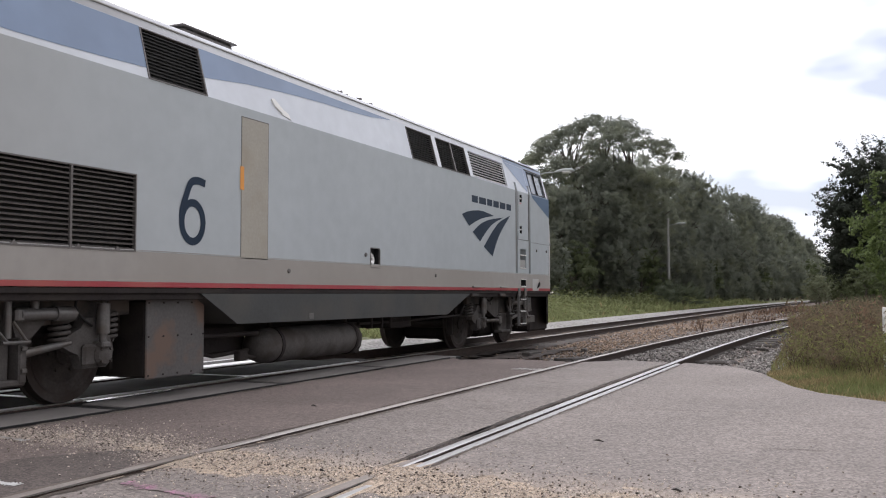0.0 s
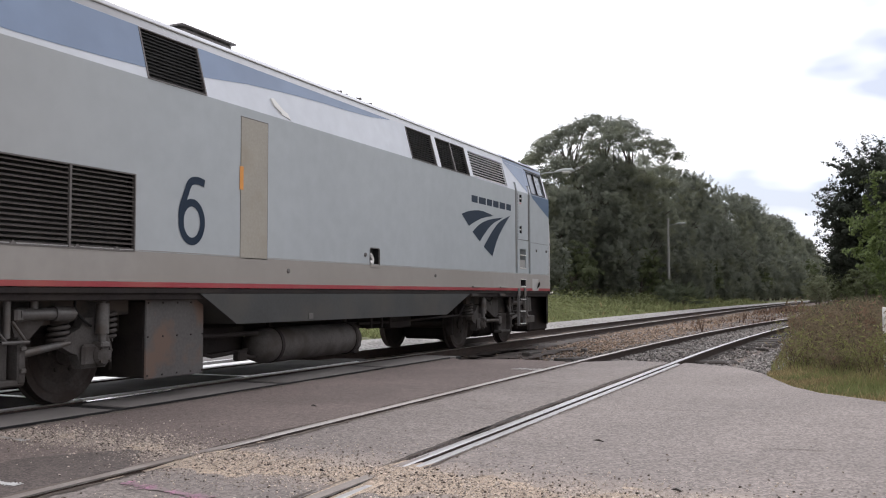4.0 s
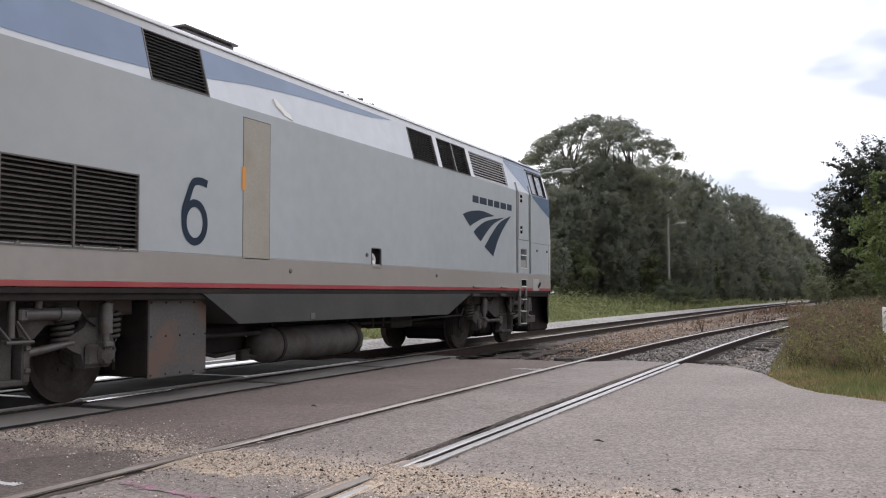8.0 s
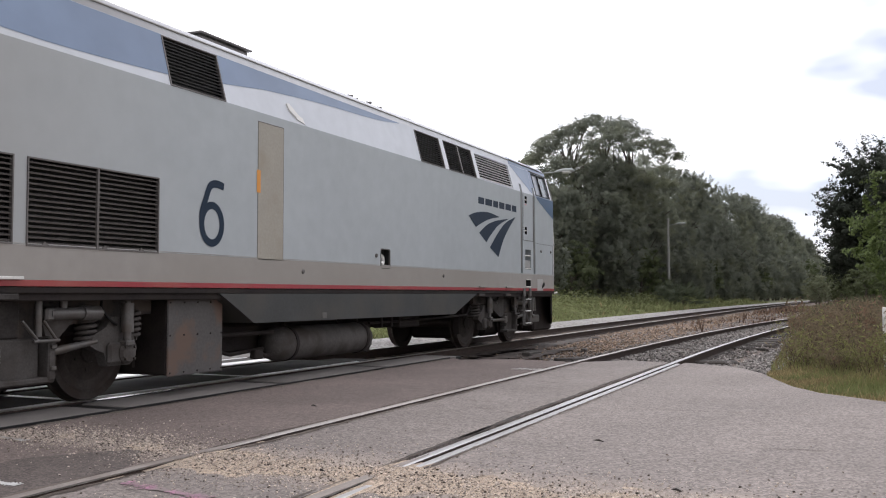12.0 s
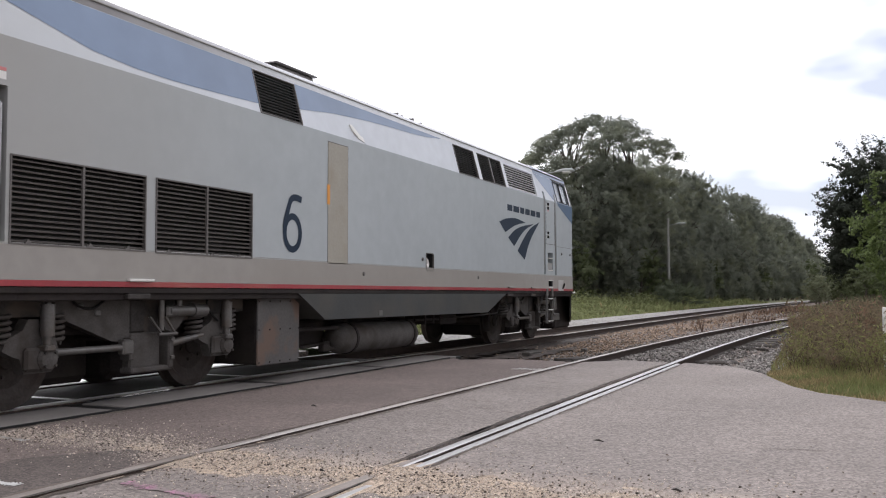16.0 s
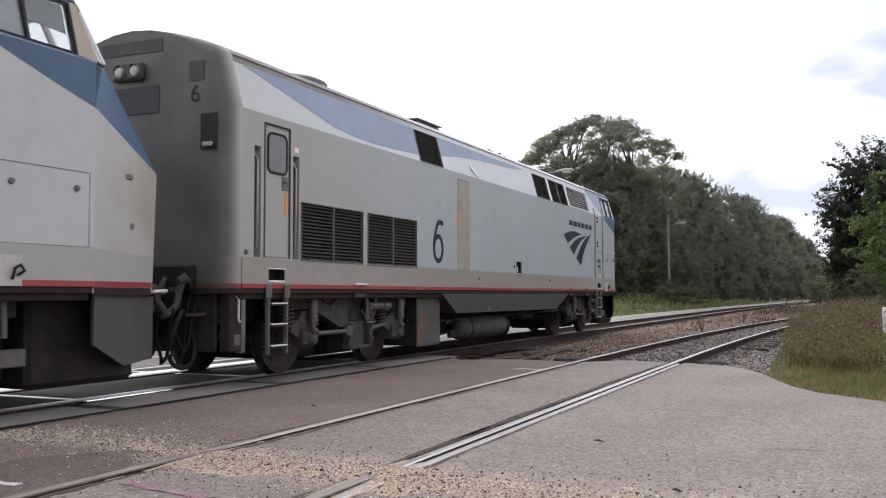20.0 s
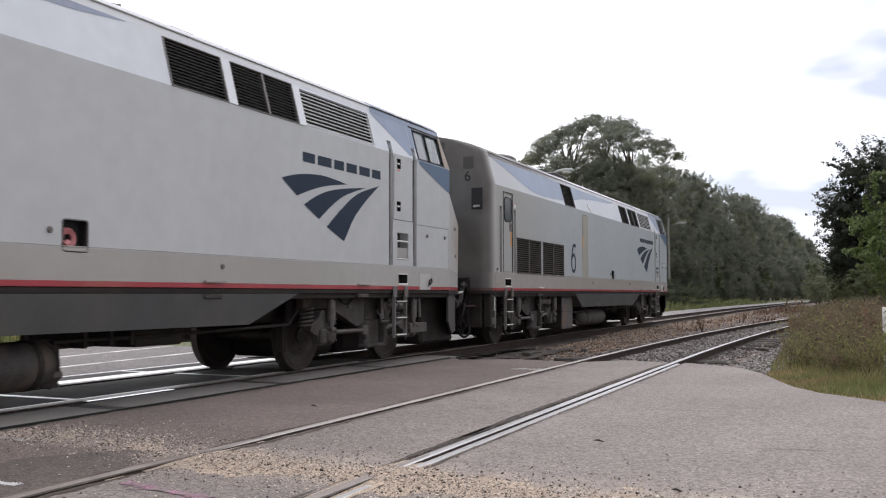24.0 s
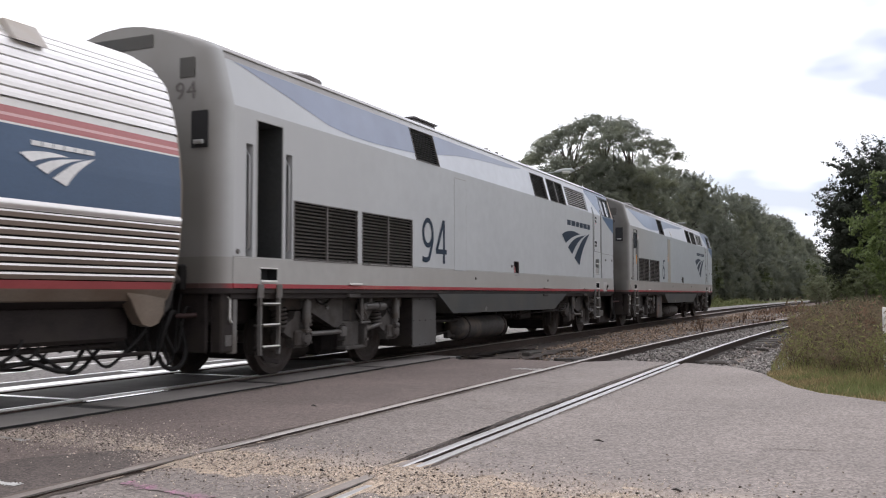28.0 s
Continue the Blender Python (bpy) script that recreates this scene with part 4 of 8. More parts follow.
    x = np.array([spill_middle(a) for a in y]) + rng.normal(0, 1, n) * np.where(y > 4.25, 0.22, 0.31) * np.where(rng.uniform(0, 1, n) < 0.17, 2.4, 1.0)
    ok = ((np.abs(y - 2.70) > 0.16) & (np.abs(y - 4.21) > 0.10)) | (np.array([spill_height(a, b) for a, b in zip(x, y)]) > -0.004)
    x, y = x[ok], y[ok]
    big = rng.uniform(0, 1, len(x)) ** 7
    size = 0.0036 + 0.0095 * big
    pos = np.stack([x, y, np.array([max(-0.012, spill_height(a, b)) for a, b in zip(x, y)]) + size * 0.4], 1)
    me = scatter_mesh("sand_pebbles", STONE_V, STONE_F, [PEBBLE, PEBBLE_DARK], placements(pos, size, rng, 0.7), rng.uniform(0, 1, len(x)) < 0.2)
    tagged(new("sand_pebbles", me), "sandy pebbles and chips spilt over the road", "gravel", kind="stuff")
    # loose sticks and a broken tie
    for px, py, ln, w, turn, label in ((18.9, 6.35, 1.5, 0.09, 8, "dark broken tie lying on the ballast"), (17.2, 4.95, 0.9, 0.06, -35, "dark splintered board on the ballast"),
                                      (20.3, 5.6, 0.8, 0.05, 12, "short dark board on the ballast"), (16.1, 5.9, 0.7, 0.06, 20, "dark broken board on the ballast")):
        b = Shape().box(-ln / 2, ln / 2, -w, w, -0.03, 0.05, 0.015)
        o = solid("broken_board", b, TIE, label, "board")
        o.location, o.rotation_euler = (px, py, -0.165), (0.1, 0.03, radians(turn))
    for px, py, ln in ((7.92, 4.96, 0.05), (6.9, 1.8, 0.05), (5.05, 3.1, 0.03), (5.35, 0.95, 0.035)):
        b = Shape().tube([(-ln, 0, 0), (-ln * .2, 0.012, 0.01), (ln, -0.01, 0)], 0.012, 6, radii=[0.003, 0.008, 0.003])
        o = solid("twig", b, TIE, "small dark twig lying on the asphalt", "twig")
        o.location, o.rotation_euler = (px, py, -0.004), (0, 0, 1.2)


build_ballast()


# ---- locomotive ----
SIDE = lambda x, z, dep: (x, -HALF + dep, z)
BELT, SHOULDER = 3.36, 3.94


def slope_at(x, u, dep, far=1):
    """A point of the slanted upper side: u from the belt (0) to the shoulder (1), dep inwards."""
    return (x, far * (-HALF + 0.154 * u + 0.966 * dep), BELT + 0.58 * u - 0.257 * dep)


ROOF = [(1.37, 3.94), (1.35, 4.03), (1.265, 4.115), (1.0, 4.225), (0.7, 4.32), (0.35, 4.395), (0.0, 4.42)]


def holed_sheet(shape, fn, a0, a1, b0, b1, holes, slot=0):
    """A sheet over a0..a1, b0..b1 with rectangular openings."""
    A = sorted({a0, a1, *[h[0] for h in holes], *[h[1] for h in holes]})
    B = sorted({b0, b1, *[h[2] for h in holes], *[h[3] for h in holes]})
    idx = {(i, j): i * len(B) + j for i in range(len(A)) for j in range(len(B))}
    verts = [fn(a, b, 0.0) for a in A for b in B]
    faces = []
    for i in range(len(A) - 1):
        for j in range(len(B) - 1):
            ca, cb = (A[i] + A[i + 1]) / 2, (B[j] + B[j + 1]) / 2
            if not any(h[0] < ca < h[1] and h[2] < cb < h[3] for h in holes):
                faces.append((idx[i, j], idx[i + 1, j], idx[i + 1, j + 1], idx[i, j + 1]))
    shape.add(verts, faces, slot)


def recess(shape, fn, hole, depth, slot=0, back=True, backslot=None):
    a0, a1, b0, b1 = hole[:4]
    c = [(a0, b0), (a1, b0), (a1, b1), (a0, b1)]
    for i in range(4):
        (p, q), (r, s) = c[i], c[(i + 1) % 4]
        shape.quad(fn(p, q, 0), fn(p, q, depth), fn(r, s, depth), fn(r, s, 0), slot)
    if back:
        shape.quad(*[fn(a, b, depth) for a, b in c], slot if backslot is None else backslot)


def text_mesh(body, fit_x, fit_z, fn, weight=0.0):
    """Writing in the built-in font, stretched to a box of the side."""
    cu = bpy.data.curves.new("writing", "FONT")
    cu.body, cu.offset, cu.resolution_u, cu.space_character = body, weight, 6, 1.1
    ob = new("writing", cu)
    bpy.context.view_layer.update()
    me = bpy.data.meshes.new_from_object(ob.evaluated_get(bpy.context.evaluated_depsgraph_get()))
    bpy.data.objects.remove(ob)
    co = np.array([v.co[:] for v in me.vertices])
    lo, hi = co.min(0), co.max(0)
    for v in me.vertices:
        a = (v.co.x - lo[0]) / (hi[0] - lo[0])
        b = (v.co.y - lo[1]) / (hi[1] - lo[1])
        v.co = fn(fit_x[0] + a * (fit_x[1] - fit_x[0]), fit_z[0] + b * (fit_z[1] - fit_z[0]), -0.004)
    me.update()
    return me


def digit_mesh(number, x0, x1, z0, z1, stroke, fn):
    """Tall road number of even strokes: drawn for 4, 6 and 9."""
    h, gap = z1 - z0, 0.20 if len(number) > 1 else 0.0
    w = (x1 - x0 - gap * (len(number) - 1) * 0.5) / len(number)
    s = Shape()

    def stroke_line(pts, ox, dep, closed=False):
        k = len(pts)
        for i in range(k if closed else k - 1):
            seg = []
            for j in (i, i + 1):
                p, q = pts[(j - 1) % k if closed else max(j - 1, 0)], pts[(j + 1) % k if closed else min(j + 1, k - 1)]
                c = pts[j % k]
                dx, dz = q[0] - p[0], q[1] - p[1]
                ln = math.hypot(dx, dz)
                seg.append(((c[0] - dz / ln * stroke / 2, c[1] + dx / ln * stroke / 2), (c[0] + dz / ln * stroke / 2, c[1] - dx / ln * stroke / 2)))
            (a, b), (c, e) = seg
            s.add([fn(ox + p[0], z0 + p[1], dep) for p in (a, b, e, c)], [(0, 1, 2, 3)])
    hs = stroke / 2
    for n, ch in enumerate(number):
        ox = x0 + n * (w + gap * 0.5)
        if ch in "69":
            rx, rz = w / 2 - hs, 0.335 * h - hs
            bowl = [(w / 2 + rx * math.cos(q), hs + rz + rz * math.sin(q)) for q in np.linspace(0, 2 * math.pi, 33)[:-1]]
            stem = spline([(hs, hs + rz, 0), (hs + 0.004 * h, 0.50 * h, 0), (0.16 * w + hs, 0.72 * h, 0), (0.42 * w, 0.90 * h, 0), (0.68 * w, h - hs * 1.02, 0), (0.97 * w, h - hs * 1.5, 0)], 6)
            stem = [p[:2] for p in stem]
            if ch == "9":
                bowl, stem = [(w - a, h - b) for a, b in bowl], [(w - a, h - b) for a, b in stem]
            stroke_line(bowl, ox, -0.004, True)
            stroke_line(stem, ox, -0.005)
        else:
            stroke_line([(0.74 * w, 0.0), (0.74 * w, h)], ox, -0.004)
            stroke_line([(0.0, 0.27 * h), (w, 0.27 * h)], ox, -0.005)
            stroke_line([(0.04 * w, 0.27 * h), (0.70 * w, 0.985 * h)], ox, -0.006)
    return s


def round_rect(x0, x1, z0, z1, r, k=5):
    pts = []
    for cx, cz, a in ((x1 - r, z1 - r, 0), (x0 + r, z1 - r, 90), (x0 + r, z0 + r, 180), (x1 - r, z0 + r, 270)):
        pts += [(cx + r * math.cos(radians(a + 90 * i / k)), cz + r * math.sin(radians(a + 90 * i / k))) for i in range(k + 1)]
    return pts


def ring_frame(shape, fn, x0, x1, z0, z1, w, d0, d1, r=0.0):
    """A frame round an opening, w wide, outside x0..x1, z0..z1."""
    if r:
        inn, out = round_rect(x0, x1, z0, z1, r), round_rect(x0 - w, x1 + w, z0 - w, z1 + w, r + w)
    else:
        inn = [(x0, z0), (x1, z0), (x1, z1), (x0, z1)]
        out = [(x0 - w, z0 - w), (x1 + w, z0 - w), (x1 + w, z1 + w), (x0 - w, z1 + w)]
    n = len(inn)
    for i in range(n):
        j = (i + 1) % n
        shape.prism([inn[i], inn[j], out[j], out[i]], fn, d0, d1)


def wheelset(parent, x, facing=-1):
    """Two flanged wheels on an axle, turning about its own middle."""
    ws = part("wheelset", Shape().tube([(0, -0.75, 0), (0, 0.75, 0)], 0.09, 14), WHEEL, parent, "worn steel wheels on an axle", at=(x, 0, AXLE_R))
    for side in (-1, 1):
        s = Shape()
        prof = [(0.0, 0.02), (0.11, 0.02), (0.12, 0.0), (0.30, -0.035), (0.40, -0.02), (0.43, 0.0), (0.505, 0.0), (0.508, -0.09), (0.515, -0.105), (0.535, -0.118), (0.535, -0.135), (0.43, -0.14),
                (0.40, -0.115), (0.2, -0.12), (0.0, -0.12)]
        s.lathe([(r, side * (0.79 + a)) for r, a in prof], (0, 0, 0), "y", 36)
        for k in range(6):
            q = k * math.pi / 3
            s.tube([(0.19 * math.cos(q), side * 0.79, 0.19 * math.sin(q)), (0.19 * math.cos(q), side * 0.80, 0.19 * math.sin(q))], 0.022, 6)
        part("wheel", s, WHEEL, ws)
    return ws


def truck(parent, c, half):
    """A two-axle truck in pieces; c: its middle; axles at c +- half."""
    P = lambda a, b, dep: (c + a, -1.17 + dep, b)
    Q = lambda a, b, dep: (c + a, 1.17 - dep, b)
    beam = [(-1.85, 0.90), (-1.85, 1.06), (-1.2, 1.12), (1.2, 1.12), (1.85, 1.06), (1.85, 0.90), (1.45, 0.88), (0.55, 0.80), (0.46, 0.62), (-0.30, 0.62), (-0.45, 0.66), (-1.15, 0.90)]
    tr = part("truck", Shape().prism(beam[::-1], P, 0.0, 0.12), TRUCK, parent, "dusty dark grey two-axle truck")
    part("side_beam", Shape().prism(beam, Q, 0.0, 0.12), TRUCK, tr)
    plate = [(-1.16, 0.905), (-1.16, 1.05), (-0.16, 1.10), (-0.16, 0.60), (-0.42, 0.63)]
    part("frame_plate", Shape().prism(plate[::-1], P, -0.03, -0.002), TRUCK_DUST, tr, "dusty grey side plate")
    part("bolster", Shape().box(c - 0.35, c + 0.35, -1.05, 1.05, 0.62, 0.98, 0.03), UNDER, tr)
    for a in (-0.62, 0.62):
        part("traction_motor", Shape().box(c + a - 0.52, c + a + 0.52, -0.62, 0.62, 0.17, 0.92, 0.08), UNDER, tr, "black traction motor between the wheels")
    part("inner_beam", Shape().box(c - 1.95, c + 1.95, -0.99, -0.90, 0.70, 1.08, 0.03), UNDER, tr)
    for ax in (c - half, c + half):
        jb = Shape()
        J = lambda a, b, dep: (ax + a, -1.26 + dep, b)
        arm = [(-0.46, 0.60), (-0.42, 0.70), (-0.24, 0.78), (-0.18, 0.88), (-0.06, 0.88), (0.0, 0.72), (0.14, 0.70), (0.20, 0.54), (0.10, 0.38), (-0.22, 0.38), (-0.27, 0.52), (-0.36, 0.55)]
        jb.prism(arm[::-1], J, 0.0, 0.12)
        jb.box(ax - 0.24, ax + 0.12, -1.31, -1.25, 0.40, 0.62, 0.03)
        jb.lathe([(0.0, -0.10), (0.09, -0.09), (0.115, -0.06), (0.12, 0.0)], (ax, -1.26, AXLE_R), "y", 18)
        part("journal_box", jb, TRUCK_DUST, tr, "dusty grey axle box casting")
        for k in range(4):
            q = math.pi / 4 + k * math.pi / 2
            part("bolt", Shape().tube([(ax + 0.085 * math.cos(q), -1.34, AXLE_R + 0.085 * math.sin(q)), (ax + 0.085 * math.cos(q), -1.37, AXLE_R + 0.085 * math.sin(q))], 0.014, 6), TRUCK, tr)
        part("journal_box", Shape().box(ax - 0.24, ax + 0.18, 1.16, 1.30, 0.38, 0.74, 0.04), TRUCK, tr)
        for off in (-0.42, 0.20):
            turns = 5
            path = [(ax + off + 0.10 * math.cos(q), -1.16 + 0.09 * math.sin(q), 0.64 + 0.28 * q / (2 * math.pi * turns)) for q in np.linspace(0, 2 * math.pi * turns, turns * 10)]
            part("coil_spring", Shape().tube(path, 0.021, 6), TRUCK_DUST, tr)
        dm = Shape().tube([(ax - 0.02, -1.33, 0.60), (ax - 0.02, -1.33, 0.74)], 0.04, 10).tube([(ax - 0.02, -1.33, 0.72), (ax - 0.02, -1.33, 1.02)], 0.066, 14)
        dm.tube([(ax - 0.02, -1.33, 1.0), (ax - 0.02, -1.33, 1.09)], 0.03, 8).box(ax - 0.09, ax + 0.05, -1.37, -1.16, 1.04, 1.10, 0.015).box(ax - 0.08, ax + 0.04, -1.39, -1.24, 0.58, 0.64, 0.015)
        part("damper", dm, TRUCK_LIGHT, tr, "grey upright damper")
    rod = Shape().tube([(c - half + 0.14, -1.25, 0.56), (c - 0.30, -1.25, 0.56)], 0.035, 10).box(c - 0.34, c - 0.18, -1.30, -1.20, 0.48, 0.64, 0.02)
    part("traction_rod", rod, TRUCK_LIGHT, tr, "grey traction rod")
    part("traction_rod", Shape().tube([(c + 0.42, -1.25, 0.57), (c + 0.98, -1.24, 0.64)], 0.032, 10, radii=[0.045, 0.028]), TRUCK_LIGHT, tr, "grey traction rod")
    br = Shape().box(c - 0.22, c + 0.42, -1.30, -1.12, 0.28, 0.34, 0.015).box(c - 0.17, c + 0.30, -1.22, -1.10, 0.32, 0.70, 0.02)
    br.box(c - 0.24, c - 0.17, -1.29, -1.14, 0.42, 0.66, 0.012).box(c + 0.33, c + 0.42, -1.31, -1.12, 0.30, 0.72, 0.015)
    part("bolster_guide", br, TRUCK_DUST, tr, "dusty grey bolster guide box")
    for z in (0.40, 0.60):
        part("guide_rib", Shape().box(c + 0.34, c + 0.40, -1.34, -1.31, z, z + 0.04, 0.006), TRUCK_LIGHT, tr)
    part("side_stop", Shape().box(c - 0.14, c + 0.10, -1.19, -1.10, 0.70, 1.06, 0.02), TRUCK, tr, "dark upright stop")
    cy = Shape().tube([(c + 0.32, -1.30, 0.93), (c + 0.74, -1.30, 0.93)], 0.062, 14).tube([(c + 0.72, -1.30, 0.93), (c + 0.94, -1.30, 0.925)], 0.075, 14).tube([(c + 0.94, -1.30, 0.925), (c + 1.0, -1.30, 0.925)], 0.03, 8)
    cy.tube([(c + 0.50, -1.30, 0.96), (c + 0.50, -1.30, 1.07)], 0.04, 10).box(c + 0.26, c + 0.36, -1.35, -1.20, 0.86, 0.99, 0.02)
    part("brake_cylinder", cy, TRUCK_LIGHT, tr, "pale grey brake cylinder")
    gus = [(0.28, 0.90), (0.70, 0.88), (0.46, 0.66), (0.36, 0.66)]
    part("gusset", Shape().prism(gus[::-1], P, -0.08, -0.04), TRUCK_DUST, tr)
    part("hanger_rod", Shape().tube([(c + 0.18, -1.33, 1.16), (c + 0.18, -1.33, 0.72)], 0.034, 10).tube([(c + 0.20, -1.33, 1.24), (c + 0.20, -1.33, 1.14)], 0.02, 8), TRUCK_LIGHT, tr, "grey hanger rod")
    part("brake_linkage", Shape().tube([(c - 0.02, -1.35, 0.87), (c + 0.15, -1.36, 0.69), (c + 0.25, -1.36, 0.67)], 0.014, 8), TRUCK_LIGHT, tr)
    part("brake_linkage", Shape().tube([(c + 0.22, -1.35, 0.87), (c + 0.38, -1.36, 0.67)], 0.014, 8), TRUCK_LIGHT, tr)
    part("brake_linkage", Shape().tube([(c + 0.10, -1.36, 0.68), (c + 0.40, -1.36, 0.68)], 0.018, 8), TRUCK_LIGHT, tr)
    for q, z in ((-0.85, 0.99), (-0.62, 0.92)):
        part("bolt_plate", Shape().box(c + q - 0.04, c + q + 0.04, -1.225, -1.20, z - 0.03, z + 0.03, 0.01), TRUCK_LIGHT, tr)
    part("air_hose", Shape().tube(spline([(c - 1.0, -1.22, 1.10), (c - 0.9, -1.23, 1.0), (c - 0.7, -1.23, 0.97), (c - 0.5, -1.22, 1.08)]), 0.014, 6), RUBBER, tr)
    part("air_hose", Shape().tube(spline([(c + 1.05, -1.27, 1.14), (c + 1.0, -1.29, 0.98), (c + 1.1, -1.3, 0.86), (c + 1.22, -1.28, 0.80)]), 0.014, 6), RUBBER, tr)
    for ax, e in ((c - half, -1), (c + half, 1)):
        part("brake_shoe", Shape().prism([(0.52, 0.30), (0.60, 0.30), (0.62, 0.55), (0.58, 0.78), (0.50, 0.78), (0.53, 0.55)][::e], lambda a, b, dep: (ax + e * a, -0.84 + dep, b), -0.06, 0.06), UNDER, tr)
    return tr


def ladder(parent, x0, x1, z0, rungs, name="ladder"):
    s = Shape()
    for x in (x0 - 0.035, x1 + 0.035):
        s.prism([(x - 0.016, 1.23), (x + 0.016, 1.23), (x + 0.016, z0 + 0.1), (x + 0.012, z0), (x - 0.012, z0), (x - 0.016, z0 + 0.1)], lambda a, b, dep: (a, -HALF - 0.03 + dep, b), 0.0, 0.05)
        s.box(x - 0.06, x + 0.06, -HALF - 0.035, -HALF - 0.004, 1.06, 1.235, 0.012)
    ld = part(name, s, POST_GREY, parent, "dark steel step ladder with worn pale treads")
    for z in rungs:
        part("tread", Shape().box(x0 - 0.02, x1 + 0.02, -HALF - 0.05, -HALF + 0.10, z - 0.035, z, 0.01, 0).box(x0 - 0.01, x1 + 0.01, -HALF - 0.055, -HALF + 0.03, z - 0.012, z + 0.004, 0.003, 1), [TRUCK, STEP], ld)
    return ld


def slats(parent, fn, x0, x1, z0, z1, n, mat, dep=0.03, rise=0.5):
    """Louvre slats, one object each on one mesh."""
    pitch = (z1 - z0) / n
    base = Vector(fn(x0, z0, 0))
    up = (Vector(fn(x0, z0 + 1, 0)) - base)
    inn = (Vector(fn(x0, z0, 1)) - base)
    h = up * pitch * rise
    a, b = up * (0.15 * pitch), inn * dep
    lx = Vector((x1 - x0, 0, 0))
    sec = [Vector((0, 0, 0)) + inn * 0.004, h * 0.35 + inn * 0.0, h + b, h * 0.7 + b + inn * 0.006]
    me = Shape().add([p for p in sec] + [p + lx for p in sec], [(3, 2, 1, 0), (4, 5, 6, 7), (0, 1, 5, 4), (1, 2, 6, 5), (2, 3, 7, 6), (3, 0, 4, 7)]).mesh("slat", [mat])
    for k in range(n):
        o = part("slat", me, [], parent)
        o.location = base + up * pitch * (k + 0.2)


def swoosh(parent, fn, ox, oz, k, mat, dep=-0.004):
    """Three curved stripes that fan out from a point: plain shapes."""
    for st in (((0.0, .74), (.39, .83), (.94, .88), (1.36, .86), (1.67, .83), (1.11, .75), (.70, .65), (.36, .54)),
               ((.53, .44), (.94, .62), (1.45, .74), (2.24, .84), (1.63, .67), (1.24, .48), (.91, .27)),
               ((1.11, .18), (1.54, .48), (2.0, .73), (2.65, .91), (2.20, .62), (1.86, .34), (1.59, 0.0))):
        tip = 4 if len(st) == 8 else 3
        top = st[:tip + 1]

        def along(line, q):
            w = q * (len(line) - 1)
            i = min(int(w), len(line) - 2)
            f = w - i
            p0, p1, p2, p3 = line[max(i - 1, 0)], line[i], line[i + 1], line[min(i + 2, len(line) - 1)]
            return [0.5 * (2 * p1[j] + (p2[j] - p0[j]) * f + (2 * p0[j] - 5 * p1[j] + 4 * p2[j] - p3[j]) * f * f + (3 * p1[j] - p0[j] - 3 * p2[j] + p3[j]) * f ** 3) for j in (0, 1)]
        s = Shape()
        n = 14
        foot = st[-1]
        up = [along(top, i / n) for i in range(n + 1)]
        dn_line = [foot] + list(reversed(st[tip + 1:-1])) + [st[tip]]
        dn = [along(dn_line, i / n) for i in range(n + 1)]
        for i in range(n):
            q = [up[i], up[i + 1], dn[i + 1], dn[i]]
            s.add([fn(ox + k * a, oz + k * b, dep) for a, b in q], [(3, 2, 1, 0)])
        part("emblem_stripe", s, mat, parent, "curved stripe of the emblem")


